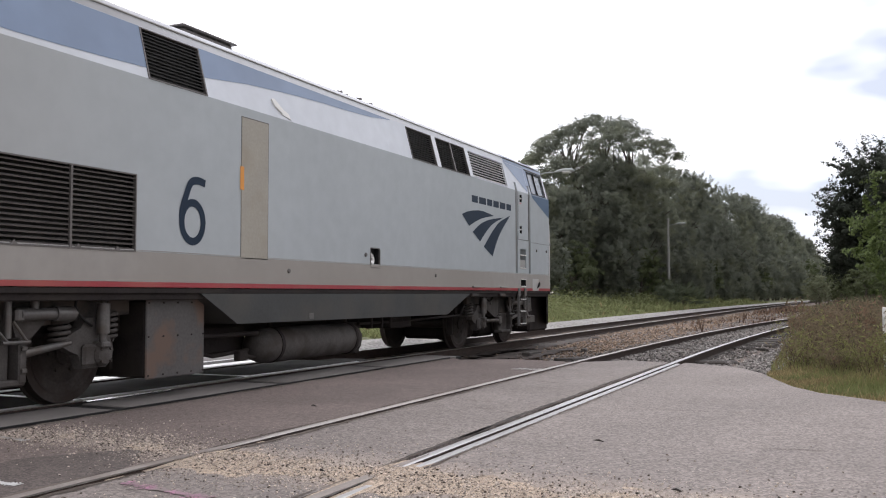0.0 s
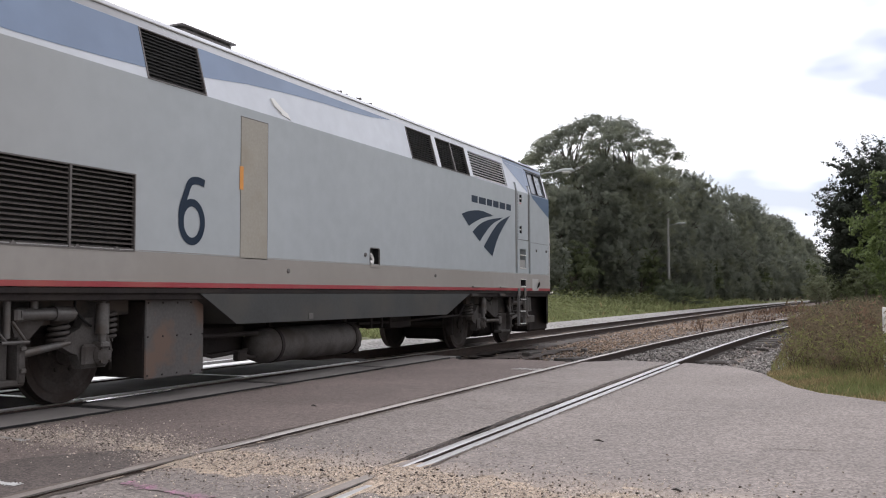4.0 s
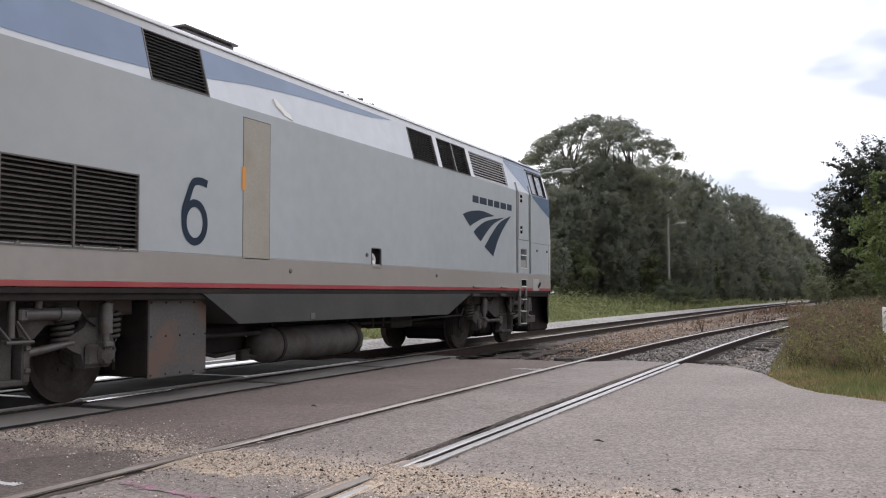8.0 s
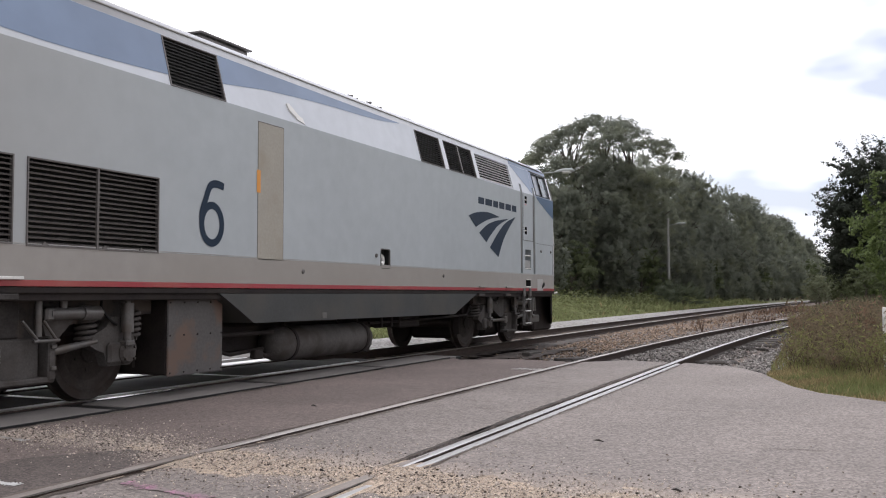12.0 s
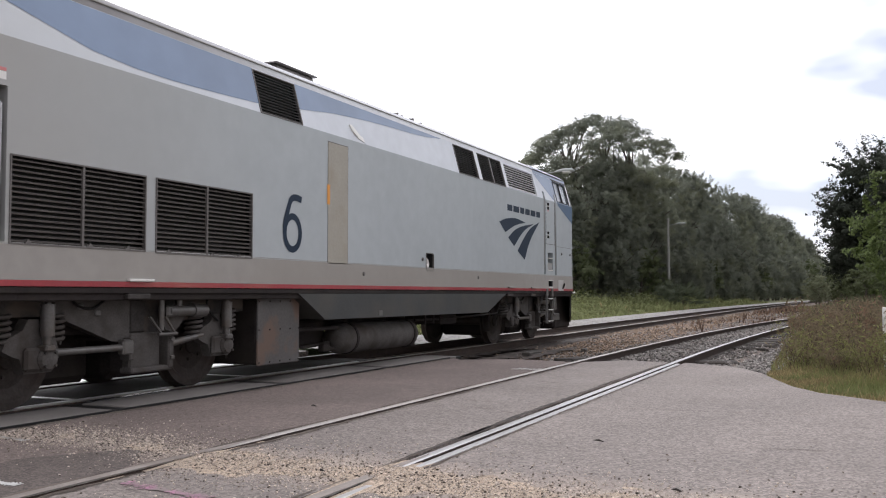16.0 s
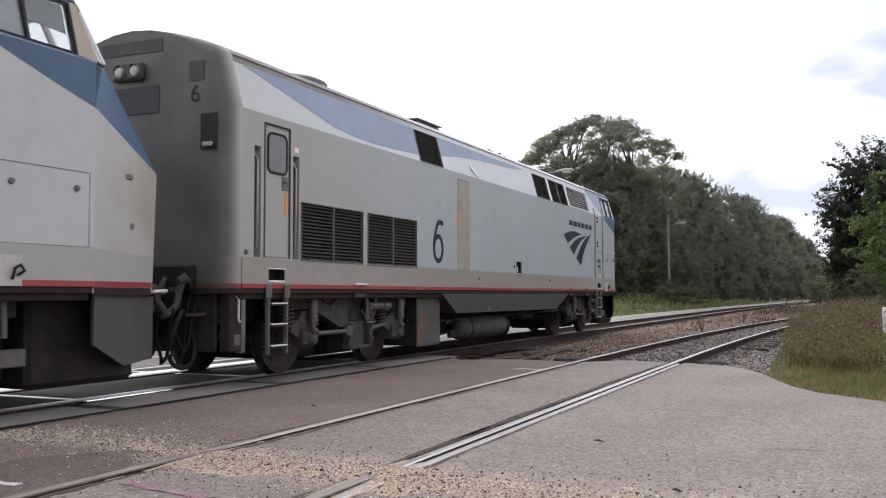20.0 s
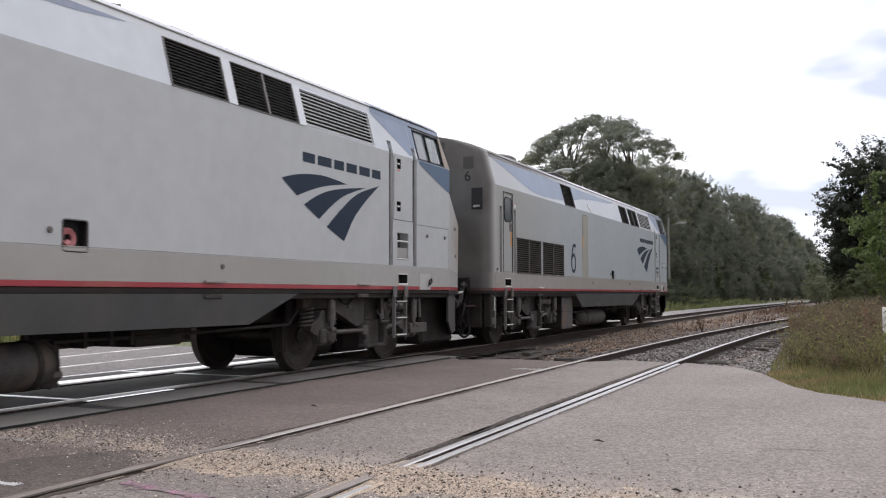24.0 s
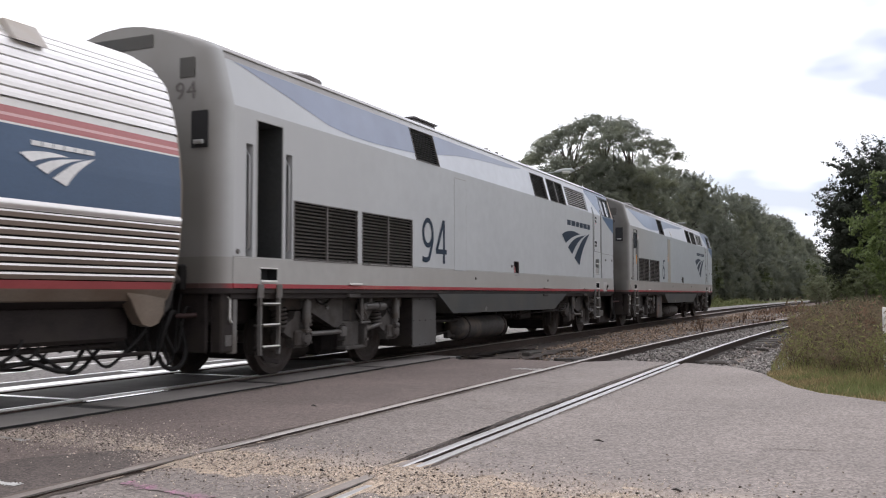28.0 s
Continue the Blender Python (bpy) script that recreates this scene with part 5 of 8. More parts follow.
def locomotive(number, door_open, rear_mat, beige_door):
    coat = PAINT if number == "6" else PAINT_CLEAN
    lo = thing("locomotive", ("silver-grey diesel passenger locomotive numbered 6 with blue and red stripes" if number == "6"
                              else "silver-grey diesel passenger locomotive numbered 94 with open rear door"), "locomotive", "coupled train")
    h_rail = [(-4.56, -4.42, 1.56, 2.94), (-3.71, -3.56, 1.56, 2.92)]
    h_door = (-4.34, -3.785, 1.565, 3.25)
    h_gr = [(-3.52, -1.84, 1.55, 2.335), (-1.69, 0.0, 1.54, 2.335)]
    h_port = (4.98, 5.29, 1.51, 1.81)
    h_step = (11.81, 12.21, 1.66, 2.10)
    h_fr = [(11.52, 11.655, 1.57, BELT), (12.385, 12.52, 1.57, BELT)]
    h_notch = [(-4.25, -3.90, 1.255, 1.43), (11.84, 12.16, 1.255, 1.43)]
    h_eye = [(11.79, 11.93, 3.13, 3.29), (11.79, 11.93, 2.44, 2.60)]
    X0, XC = -4.80, 13.88
    side = Shape()
    holes = h_rail + [h_door] + h_gr + [h_port, h_step] + h_fr + h_eye
    holed_sheet(side, SIDE, X0, XC, 1.55, BELT, holes)
    # backs of recesses, grilles and doorway coloured dark in place of shade
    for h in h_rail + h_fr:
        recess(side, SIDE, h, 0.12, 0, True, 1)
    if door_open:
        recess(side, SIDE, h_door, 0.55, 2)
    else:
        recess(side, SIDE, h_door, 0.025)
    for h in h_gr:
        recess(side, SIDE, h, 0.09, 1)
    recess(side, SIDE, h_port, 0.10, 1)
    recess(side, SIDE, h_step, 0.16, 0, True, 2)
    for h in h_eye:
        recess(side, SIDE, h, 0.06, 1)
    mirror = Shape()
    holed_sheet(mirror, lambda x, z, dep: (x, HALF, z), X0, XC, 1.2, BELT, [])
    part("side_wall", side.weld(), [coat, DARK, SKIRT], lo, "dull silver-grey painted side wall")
    part("side_wall", mirror, coat, lo)
    # sill band, red stripe, bottom edge
    sill = Shape()
    holed_sheet(sill, lambda x, z, dep: (x, -HALF - 0.006 + dep, z), X0, XC, 1.24, 1.548, [(a, b, c, e) for a, b, c, e in h_notch])
    # step notches lined black, again in place of shade
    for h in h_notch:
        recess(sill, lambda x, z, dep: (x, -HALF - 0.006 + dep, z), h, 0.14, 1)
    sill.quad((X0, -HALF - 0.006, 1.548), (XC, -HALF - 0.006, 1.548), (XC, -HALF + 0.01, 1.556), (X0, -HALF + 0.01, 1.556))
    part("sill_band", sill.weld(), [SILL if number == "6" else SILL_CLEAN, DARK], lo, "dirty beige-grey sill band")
    for a, b in ((h_notch[0][0], h_notch[0][1]), (h_notch[1][0], h_notch[1][1])):
        part("tread", Shape().box(a, b, -HALF - 0.02, -HALF + 0.12, 1.255, 1.285, 0.006), STEP, lo, "worn pale step")
        part("tread", Shape().box(a - 0.01, b + 0.01, -HALF - 0.018, -HALF + 0.03, 1.424, 1.44, 0.004), STEP, lo, "pale upper edge of the step recess")
    part("sill_seam", Shape().box(X0, XC, -HALF - 0.003, -HALF, 1.556, 1.566, 0.001), ENDGREY, lo, "thin dark seam above the sill band")
    part("red_stripe", Shape().box(X0, XC + 0.02, -HALF - 0.010, -HALF + 0.02, 1.182, 1.238, 0.004), RED, lo, "thin red stripe along the sill")
    part("bottom_edge", Shape().box(X0, XC, -HALF + 0.004, -HALF + 0.03, 1.12, 1.180, 0.006).box(X0, XC, HALF - 0.03, HALF + 0.002, 1.12, 1.198, 0.006), UNDER, lo, "dark lower edge of the side")
    part("floor_plate", Shape().box(X0 + 0.02, XC, -HALF + 0.04, HALF - 0.04, 1.05, 1.16, 0.01).box(XC - 0.1, XC + 1.0, -1.1, 1.1, 1.05, 1.16, 0.01), UNDER, lo)
    # slanted upper side with its openings
    v1, w1, w2, lv = (0.17, 1.11, 0.0, 0.975), (6.45, 7.43, 0.0, 0.96), (7.61, 8.94, 0.0, 0.96), (9.11, 11.05, 0.03, 0.93)
    cabw = (12.62, 13.62, 0.06, 0.90)
    for far in (1, -1):
        fn = (lambda x, u, dep: slope_at(x, u, dep, 1)) if far == 1 else (lambda x, u, dep: slope_at(x, u, dep, -1))
        up = Shape()
        hs = [v1, w1, w2, lv, cabw] + [(11.52, 11.655, 0.0, 0.32), (12.385, 12.52, 0.0, 0.32)] if far == 1 else [(13.12, 13.62, 0.06, 0.45)]
        holed_sheet(up, fn, X0, 13.74, 0.0, 1.0, hs)
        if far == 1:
            # black behind upper grilles and handrails stands in for shade
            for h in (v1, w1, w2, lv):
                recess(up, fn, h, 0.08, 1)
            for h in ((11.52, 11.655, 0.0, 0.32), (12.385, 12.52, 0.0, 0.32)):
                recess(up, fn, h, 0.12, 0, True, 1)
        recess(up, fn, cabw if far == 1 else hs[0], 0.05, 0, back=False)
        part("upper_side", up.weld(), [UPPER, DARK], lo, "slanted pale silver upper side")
    SLOPE = lambda x, u, dep: slope_at(x, u, dep, 1)
    # roof
    ring = [(-y, z) for y, z in ROOF] + [(y, z) for y, z in ROOF[-2::-1]]
    rf = Shape()
    xs = [X0, 0, 4, 8, 12.3, 13.2, 13.74]
    for x in xs:
        dz = -0.05 * max(0, (x - 12.3) / 1.44)
        rf.v += [(x, y, z + dz * (z - 3.94) / 0.48) for y, z in ring]
    n = len(ring)
    for i in range(len(xs) - 1):
        for k in range(n - 1):
            rf.f.append((i * n + k, (i + 1) * n + k, (i + 1) * n + k + 1, i * n + k + 1))
            rf.m.append(0)
            rf.s.append(True)
    part("roof", rf, ROOF_SOOT if number == "6" else ROOF_DUSTY, lo, "rounded pale roof")
    band = Shape()
    for (ya, za), (yb, zb) in zip(ROOF[:2], ROOF[1:3]):
        band.quad((11.15, -ya - 0.004, za + 0.001), (13.72, -ya - 0.004, za + 0.001 - 0.05 * (za - 3.94) / 0.48), (13.70, -yb - 0.004, zb + 0.004 - 0.05 * (zb - 3.94) / 0.48), (11.15, -yb - 0.004, zb + 0.004))
    part("blue_stripe", band, BLUE_PALE, lo, "pale slate blue edge of the cab roof")
    part("drip_rail", Shape().tube([(12.50, -1.378, 3.935), (13.72, -1.378, 3.93), (13.80, -1.36, 3.86)], 0.016, 6), SLAT, lo, "dark drip rail above the cab window")
    part("drip_rail", Shape().tube([(11.2, -1.36, 4.035), (13.1, -1.36, 4.03), (13.70, -1.345, 4.015)], 0.015, 6), SLAT, lo, "dark drip rail along the cab roof")
    part("roof_gutter", Shape().tube([(X0, -1.355, 4.03), (12.2, -1.355, 4.03)], 0.011, 6), ENDGREY, lo, "thin dark gutter along the roof")
    # rounded rear end
    prof = [(-HALF, 1.12), (-HALF, 1.182), (-HALF, 1.238), (-HALF, 1.55), (-HALF, BELT)] + [(-y, z) for y, z in ROOF] + [(y, z) for y, z in ROOF[-2::-1]] + [(HALF, BELT), (HALF, 1.55), (HALF, 1.238), (HALF, 1.182), (HALF, 1.12)]
    re = Shape()
    m = len(prof)
    steps = 7
    for k in range(steps + 1):
        q = k / steps * math.pi / 2
        ins = 0.26 * (1 - math.cos(q))
        x = X0 - 0.25 * math.sin(q)
        re.v += [(x, y * (HALF - ins) / HALF, z - (0.0 if z < 3.2 else ins * 0.06 * (z - 3.2) / 1.17)) for y, z in prof]
    for k in range(steps):
        for i in range(m - 1):
            re.f.append((k * m + i, k * m + i + 1, (k + 1) * m + i + 1, (k + 1) * m + i))
            low = min(i, m - 2 - i)          # from the foot: dark edge, red stripe, sill, wall
            re.m.append((2, 3, 4)[low] if low < 3 else 0)
            re.s.append(True)
    e0 = steps * m
    for i in range(3):
        re.f.append((e0 + i, e0 + i + 1, e0 + m - 2 - i, e0 + m - 1 - i))
        re.m.append((2, 3, 4)[i])
        re.s.append(False)
    re.f.append(tuple(range(e0 + 3, e0 + m - 3)))
    re.m.append(0)
    re.s.append(False)
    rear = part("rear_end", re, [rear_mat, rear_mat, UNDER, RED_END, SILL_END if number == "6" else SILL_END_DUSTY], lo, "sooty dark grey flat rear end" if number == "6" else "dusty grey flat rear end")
    XR = -5.05
    R = lambda y, z, dep: (XR - 0.004 - dep, y, z)
    part("red_stripe", Shape().prism([(-1.24, 1.182), (1.24, 1.182), (1.24, 1.238), (-1.24, 1.238)], R, 0.0, 0.006), RED_END, rear, "faded red stripe round the rear")
    part("marker_window", Shape().prism([(-1.14, 3.68), (-0.92, 3.68), (-0.92, 3.92), (-1.14, 3.92)], R, 0.0, 0.006), SKIRT, rear, "small dark square panel")
    # flat black panel stands in for a shaded recess
    ring2 = Shape().prism([(-1.34, 2.83), (-1.10, 2.83), (-1.10, 3.27), (-1.34, 3.27)], R, 0.0, 0.006)
    part("marker_lamp_recess", ring2, DARK, rear, "dark tall recess with a small lamp")
    part("marker_lamp", Shape().box(XR - 0.05, XR - 0.008, -1.29, -1.15, 2.87, 2.92, 0.01), LAMP_DIM, rear, "small clear marker lamp")
    part("end_window", Shape().prism([(-0.46, 3.34), (0.46, 3.34), (0.46, 3.68), (-0.46, 3.68)], R, 0.0, 0.006), SKIRT, rear, "dark end door panel")
    part("end_vent", Shape().prism([(-0.50, 4.10), (0.50, 4.10), (0.50, 4.26), (-0.50, 4.26)], R, -0.05, 0.006), SKIRT, rear, "dark end vent under the roof")
    hl = Shape().box(XR - 0.07, XR, -0.24, 0.24, 3.76, 3.98, 0.02)
    hb = part("headlight_box", hl, SKIRT, rear, "grey twin headlight box")
    for y in (-0.12, 0.12):
        part("headlight", Shape().lathe([(0.0, -0.025), (0.045, -0.02), (0.068, -0.01), (0.072, 0.01), (0.085, 0.01), (0.085, -0.03)], (XR - 0.075, y, 3.87), "x", 20), LAMP_DIM, hb, "round clear headlight")
    wide = 0.13 if len(number) == 1 else 0.30
    nm = text_mesh(number, (0.0, wide), (3.42, 3.63), lambda a, b, dep: (XR - 0.008, -1.10 + (wide - a) + (0.02 if wide < .2 else -0.06), b), 0.0)
    part("number", nm, [], rear, "dark road number")
    nm.materials.append(DARK if number == "6" else SLAT)
    # nose
    A0, A1, A2 = (XC, -HALF, 1.12), (XC, -HALF, 2.92), (13.90, -HALF + 0.005, BELT)
    B0, B1, B2, B3 = (15.12, -1.15, 1.12), (15.17, -1.15, 2.44), (14.30, -1.19, 3.46), (14.02, -1.08, 4.02)
    C0, C1, C2, C3 = (15.26, -0.35, 1.12), (15.30, -0.35, 2.44), (14.60, -0.35, 3.52), (14.15, -0.35, 4.22)
    T = (13.74, -1.37, SHOULDER)
    flip = lambda p: (p[0], -p[1], p[2])
    ns, nb, pillars = Shape(), Shape(), []
    post_mat = SLAT if number == "6" else CREAM
    for f in ((lambda p: p), flip):
        ns.quad(f(A0), f(B0), f(B1), f(A1))
        ns.quad(f(B0), f(C0), f(C1), f(B1))
        nb.add([f(A1), f(B1), f(B2), f(A2)], [(0, 1, 2, 3)])
        nb.quad(f(B1), f(C1), f(C2), f(B2))
        mlo, mhi = [tuple((1 - q) * u_ + q * w_ for u_, w_ in zip(p_, r_)) for p_, r_, q in ((A2, B2, 0.62), (T, B3, 0.80))]
        pillars.append((post_mat, Shape().add([f(A2), f(mlo), f(mhi), f(T)], [(0, 1, 2, 3)])))
        pillars.append((PAINT_LIGHT, Shape().add([f(mlo), f(B2), f(B3), f(mhi)], [(0, 1, 2, 3)])))
    ns.quad(C0, flip(C0), flip(C1), C1)
    nb.quad(C1, flip(C1), flip(C2), C2)
    nose = part("nose", ns, NOSEDIRT, lo, "faceted grey nose with brownish dirt")
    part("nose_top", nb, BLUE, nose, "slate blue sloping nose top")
    for mt, w_ in pillars:
        part("corner_pillar", w_, mt, nose, "windshield corner post" if mt is post_mat else "pale windshield corner post")
    for f in ((lambda p: p), flip):
        part("windshield", Shape().quad(f(B2), f(C2), f(C3), f(B3)), WINDSHIELD, nose, "raked windshield pane")
    part("windshield", Shape().quad(C2, flip(C2), flip(C3), C3), WINDSHIELD, nose, "raked windshield pane")
    for p, q in ((B2, B3), (C2, C3), (flip(C2), flip(C3)), (flip(B2), flip(B3))):
        part("windshield_post", Shape().tube([p, q], 0.035, 8), PAINT_LIGHT, nose, "pale windshield post")
    part("windshield_seal", Shape().tube([A2, B2, C2, flip(C2), flip(B2)], 0.018, 8), SLAT, nose)
    cap = Shape()
    end = [(13.74, y, z - 0.05 * (z - 3.94) / 0.48) for y, z in ring]
    front = [B3, C3, flip(C3), flip(B3)]
    cap.add([end[0], B3, end[1], end[2], end[3]], [(0, 1, 2), (2, 1, 3), (3, 1, 4)])
    cap.add([end[3], B3, front[1], end[4], end[5], end[6]], [(0, 1, 2, 3), (3, 2, 4), (4, 2, 5)])
    cap.add([end[6], front[1], front[2]], [(0, 1, 2)])
    cap.add([end[6], front[2], end[7], end[8], end[9], flip(B3)], [(0, 1, 2), (2, 1, 3), (3, 1, 5, 4)])
    cap.add([end[9], flip(B3), end[10], end[11], end[12]], [(0, 1, 2), (2, 1, 3), (3, 1, 4)])
    part("cab_roof_edge", cap, PAINT_LIGHT, nose)
    part("red_stripe", Shape().prism([(XC + 0.005, 1.182), (15.1, 1.182), (15.1, 1.238), (XC + 0.005, 1.238)], lambda x, z, dep: (x, -HALF + (x - XC) * 0.302 + dep, z), -0.008, 0.004), RED, nose, "red stripe round the nose")
    NS = lambda x, z, dep: (x, -HALF + (x - XC) * 0.302 + dep, z)
    part("sill_band", Shape().prism([(XC + 0.004, 1.24), (15.11, 1.24), (15.11, 1.548), (XC + 0.004, 1.548)], NS, -0.005, 0.004), SILL if number == "6" else SILL_CLEAN, nose, "dirty beige-grey sill band round the nose")
    hz = Shape()
    ring_frame(hz, NS, 14.42, 14.86, 1.60, 2.02, 0.007, -0.004, 0.002)
    hatch = part("hatch_seam", hz, ENDGREY, nose, "thin seam of a small hatch")
    part("latch", Shape().lathe([(0.0, -0.02), (0.03, -0.018), (0.036, -0.004), (0.036, 0.01)], (14.62, -HALF + (14.62 - XC) * 0.302 - 0.004, 1.82), "y", 10), SLAT, hatch)
    part("grab_bar", Shape().tube([(15.08, -1.20, 1.14), (15.34, -1.16, 1.15), (15.42, -1.05, 1.13)], 0.02, 8), STEP, nose, "pale bar at the front corner")
    part("bottom_edge", Shape().prism([(XC + 0.02, 1.10), (15.08, 1.10), (15.08, 1.178), (XC + 0.02, 1.178)], lambda x, z, dep: (x, -HALF + (x - XC) * 0.302 + dep, z), -0.004, 0.02), UNDER, nose)
    # blue paint on the upper side, swept line
    def decal(name, pts_lo, u_hi, mat, label):
        s = Shape()
        for (xa, ua), (xb, ub) in zip(pts_lo, pts_lo[1:]):
            s.quad(slope_at(xa, ua, -0.004), slope_at(xb, ub, -0.004), slope_at(xb, u_hi, -0.004), slope_at(xa, u_hi, -0.004))
        return part(name, s, mat, lo, label)
    lw = [(-4.62, 0.985), (-4.35, 0.90), (-4.0, 0.76), (-3.62, 0.62), (-3.1, 0.41), (-2.58, 0.20), (-2.0, 0.115), (-1.5, 0.10), (-1.05, 0.115), (-0.4, 0.155), (0.165, 0.20)]
    stripe = BLUE_PALE if number == "6" else BLUE_LAVENDER
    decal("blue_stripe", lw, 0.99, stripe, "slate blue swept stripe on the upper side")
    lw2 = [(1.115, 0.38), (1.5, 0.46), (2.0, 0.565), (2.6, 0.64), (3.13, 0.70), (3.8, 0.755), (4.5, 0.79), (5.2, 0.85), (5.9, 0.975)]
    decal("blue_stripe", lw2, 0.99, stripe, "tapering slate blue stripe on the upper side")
    cb = Shape()
    poly = [(11.14, 0.99), (12.30, 0.06), (12.38, 0.10), (12.38, 0.99)]
    cb.add([slope_at(x, u, -0.004) for x, u in poly], [(0, 1, 2, 3)])
    cb.add([slope_at(x, u, -0.004) for x, u in ((12.39, 0.33), (12.52, 0.33), (12.60, 0.33), (12.60, 0.99), (12.39, 0.99))], [(0, 1, 2, 3, 4)])
    cb.add([slope_at(x, u, -0.004) for x, u in ((12.60, 0.915), (13.66, 0.915), (13.72, 0.99), (12.60, 0.99))], [(0, 1, 2, 3)])
    cb.add([slope_at(x, u, -0.004) for x, u in ((12.54, 0.0), (13.86, 0.0), (13.70, 0.05), (12.55, 0.05))], [(0, 1, 2, 3)])
    part("blue_stripe", cb, BLUE_PALE, lo, "pale slate blue cab paint")
    tri = Shape().add([SIDE(x, z, -0.004) for x, z in ((12.60, BELT - 0.004), (12.64, 3.30), (12.95, 3.20), (13.4, 3.06), (XC, 2.92), (XC, BELT - 0.004))], [tuple(range(6))])
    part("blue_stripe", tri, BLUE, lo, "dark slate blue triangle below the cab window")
    # rear door with window, handrails, warning labels
    if not door_open:
        dd = part("rear_door", Shape().box(h_door[0] + 0.03, h_door[1] - 0.02, -HALF + 0.008, -HALF + 0.022, h_door[2] + 0.012, h_door[3] - 0.03, 0.006), PAINT, lo, "grey crew door with a rounded window")
        fr = Shape()
        ring_frame(fr, SIDE, -4.255, -3.87, 2.66, 3.13, 0.03, -0.006, 0.012, 0.07)
        wn_ = part("door_window", Shape().prism(round_rect(-4.255, -3.87, 2.66, 3.13, 0.07), SIDE, 0.0, 0.01), GLASS_GREY, dd, "grey rounded door window")
        part("rubber_seal", fr, RUBBER, wn_)
        lk = Shape().box(-3.96, -3.82, -HALF - 0.004, -HALF + 0.012, 2.44, 2.62, 0.01).box(-3.95, -3.86, -HALF - 0.03, -HALF, 2.54, 2.565, 0.006)
        part("door_lock", lk, SLAT, dd, "dark recessed door lock")
        part("warning_label", Shape().box(-3.885, -3.83, -HALF - 0.0005, -HALF + 0.009, 2.12, 2.42, 0.001), ORANGE, dd, "orange warning strip")
    part("door_frame", Shape().box(h_door[0] - 0.018, h_door[0] + 0.008, -HALF - 0.008, -HALF + 0.02, h_door[2], h_door[3] + 0.01, 0.004).box(h_door[0], h_door[1] + 0.012, -HALF - 0.008, -HALF + 0.01, h_door[3] - 0.004, h_door[3] + 0.012, 0.003)
         .box(h_door[1] - 0.004, h_door[1] + 0.012, -HALF - 0.008, -HALF + 0.01, h_door[2], h_door[3], 0.003), PAINT if door_open else SKIRT, lo)
    for k, h in enumerate(h_rail + h_fr):
        xm = (h[0] + h[1]) / 2 + 0.012
        zt = h[3] + (0.13 if k > 1 else -0.06)
        r = Shape().tube([(xm, -HALF + 0.05, h[2] + 0.10), (xm, -HALF + 0.018, h[2] + 0.14), (xm, -HALF + 0.018, zt - 0.10), (xm, -HALF + 0.06, zt - 0.02)], 0.018, 10)
        part("handrail", r, RAILING, lo, "steel handrail in a recess")
    if number == "6":
        part("notice", Shape().box(-3.68, -3.58, -HALF - 0.003, -HALF, 2.97, 3.04, 0.001), WHITE, lo, "small white notice")
        part("notice", Shape().box(-3.68, -3.58, -HALF - 0.003, -HALF, 3.045, 3.075, 0.001), PINKISH, lo, "small red notice strip")
    # side grilles
    for h in h_gr:
        g = Shape()
        ring_frame(g, SIDE, h[0] + 0.012, h[1] - 0.012, h[2] + 0.012, h[3] - 0.012, 0.014, -0.012, 0.03)
        xm = (h[0] + h[1]) / 2 - 0.005
        g.box(xm - 0.014, xm + 0.014, -HALF - 0.012, -HALF + 0.02, h[2], h[3], 0.004)
        for q in (0.12, 0.55, 0.85):
            xq = h[0] + q * (h[1] - h[0])
            g.prism([(xq - 0.05, h[2] + 0.0), (xq + 0.05, h[2] + 0.0), (xq, h[2] + 0.05)], SIDE, -0.014, 0.0)
        gr = part("side_grille", g, SLAT, lo, "dark radiator grille with horizontal slats")
        slats(gr, SIDE, h[0] + 0.014, h[1] - 0.014, h[2] + 0.012, h[3] - 0.012, 16, SLAT, 0.05, 0.62)
    # upper grilles and louvre
    for h, k, mt in ((v1, 13, SLAT_DARK), (w1, 13, SLAT_DARK), (w2, 13, SLAT_DARK), (lv, 9, SLAT_PALE)):
        g = Shape()
        ring_frame(g, SLOPE, h[0] + 0.012, h[1] - 0.012, h[2] + 0.02, h[3] - 0.02, 0.02, -0.01, 0.03)
        if h is w2:
            xm = (h[0] + h[1]) / 2
            g.prism([(xm - 0.025, h[2]), (xm + 0.025, h[2]), (xm + 0.025, h[3]), (xm - 0.025, h[3])], SLOPE, -0.01, 0.03)
        gr = part("upper_grille", g, PAINT_LIGHT if h is lv else SLAT, lo, "pale slatted louvre" if h is lv else "black slatted upper grille")
        slats(gr, SLOPE, h[0] + 0.014, h[1] - 0.014, h[2] + 0.03, h[3] - 0.03, k, mt, 0.04, 0.6 if h is not lv else 0.5)
    for a, b in ((7.43, 7.61), (8.94, 9.11)):
        part("grille_post", Shape().prism([(a + 0.01, 0), (b - 0.01, 0), (b - 0.01, 0.97), (a + 0.01, 0.97)], SLOPE, -0.014, 0.0), PAINT_LIGHT, lo)
    # cab side window
    cw = Shape()
    ring_frame(cw, SLOPE, cabw[0], cabw[1], cabw[2], cabw[3], 0.03, -0.012, 0.03)
    cw.prism([(13.06, cabw[2]), (13.10, cabw[2]), (13.10, cabw[3]), (13.06, cabw[3])], SLOPE, -0.008, 0.03)
    cf = part("cab_window", cw, RUBBER, lo, "dark-framed sliding cab window")
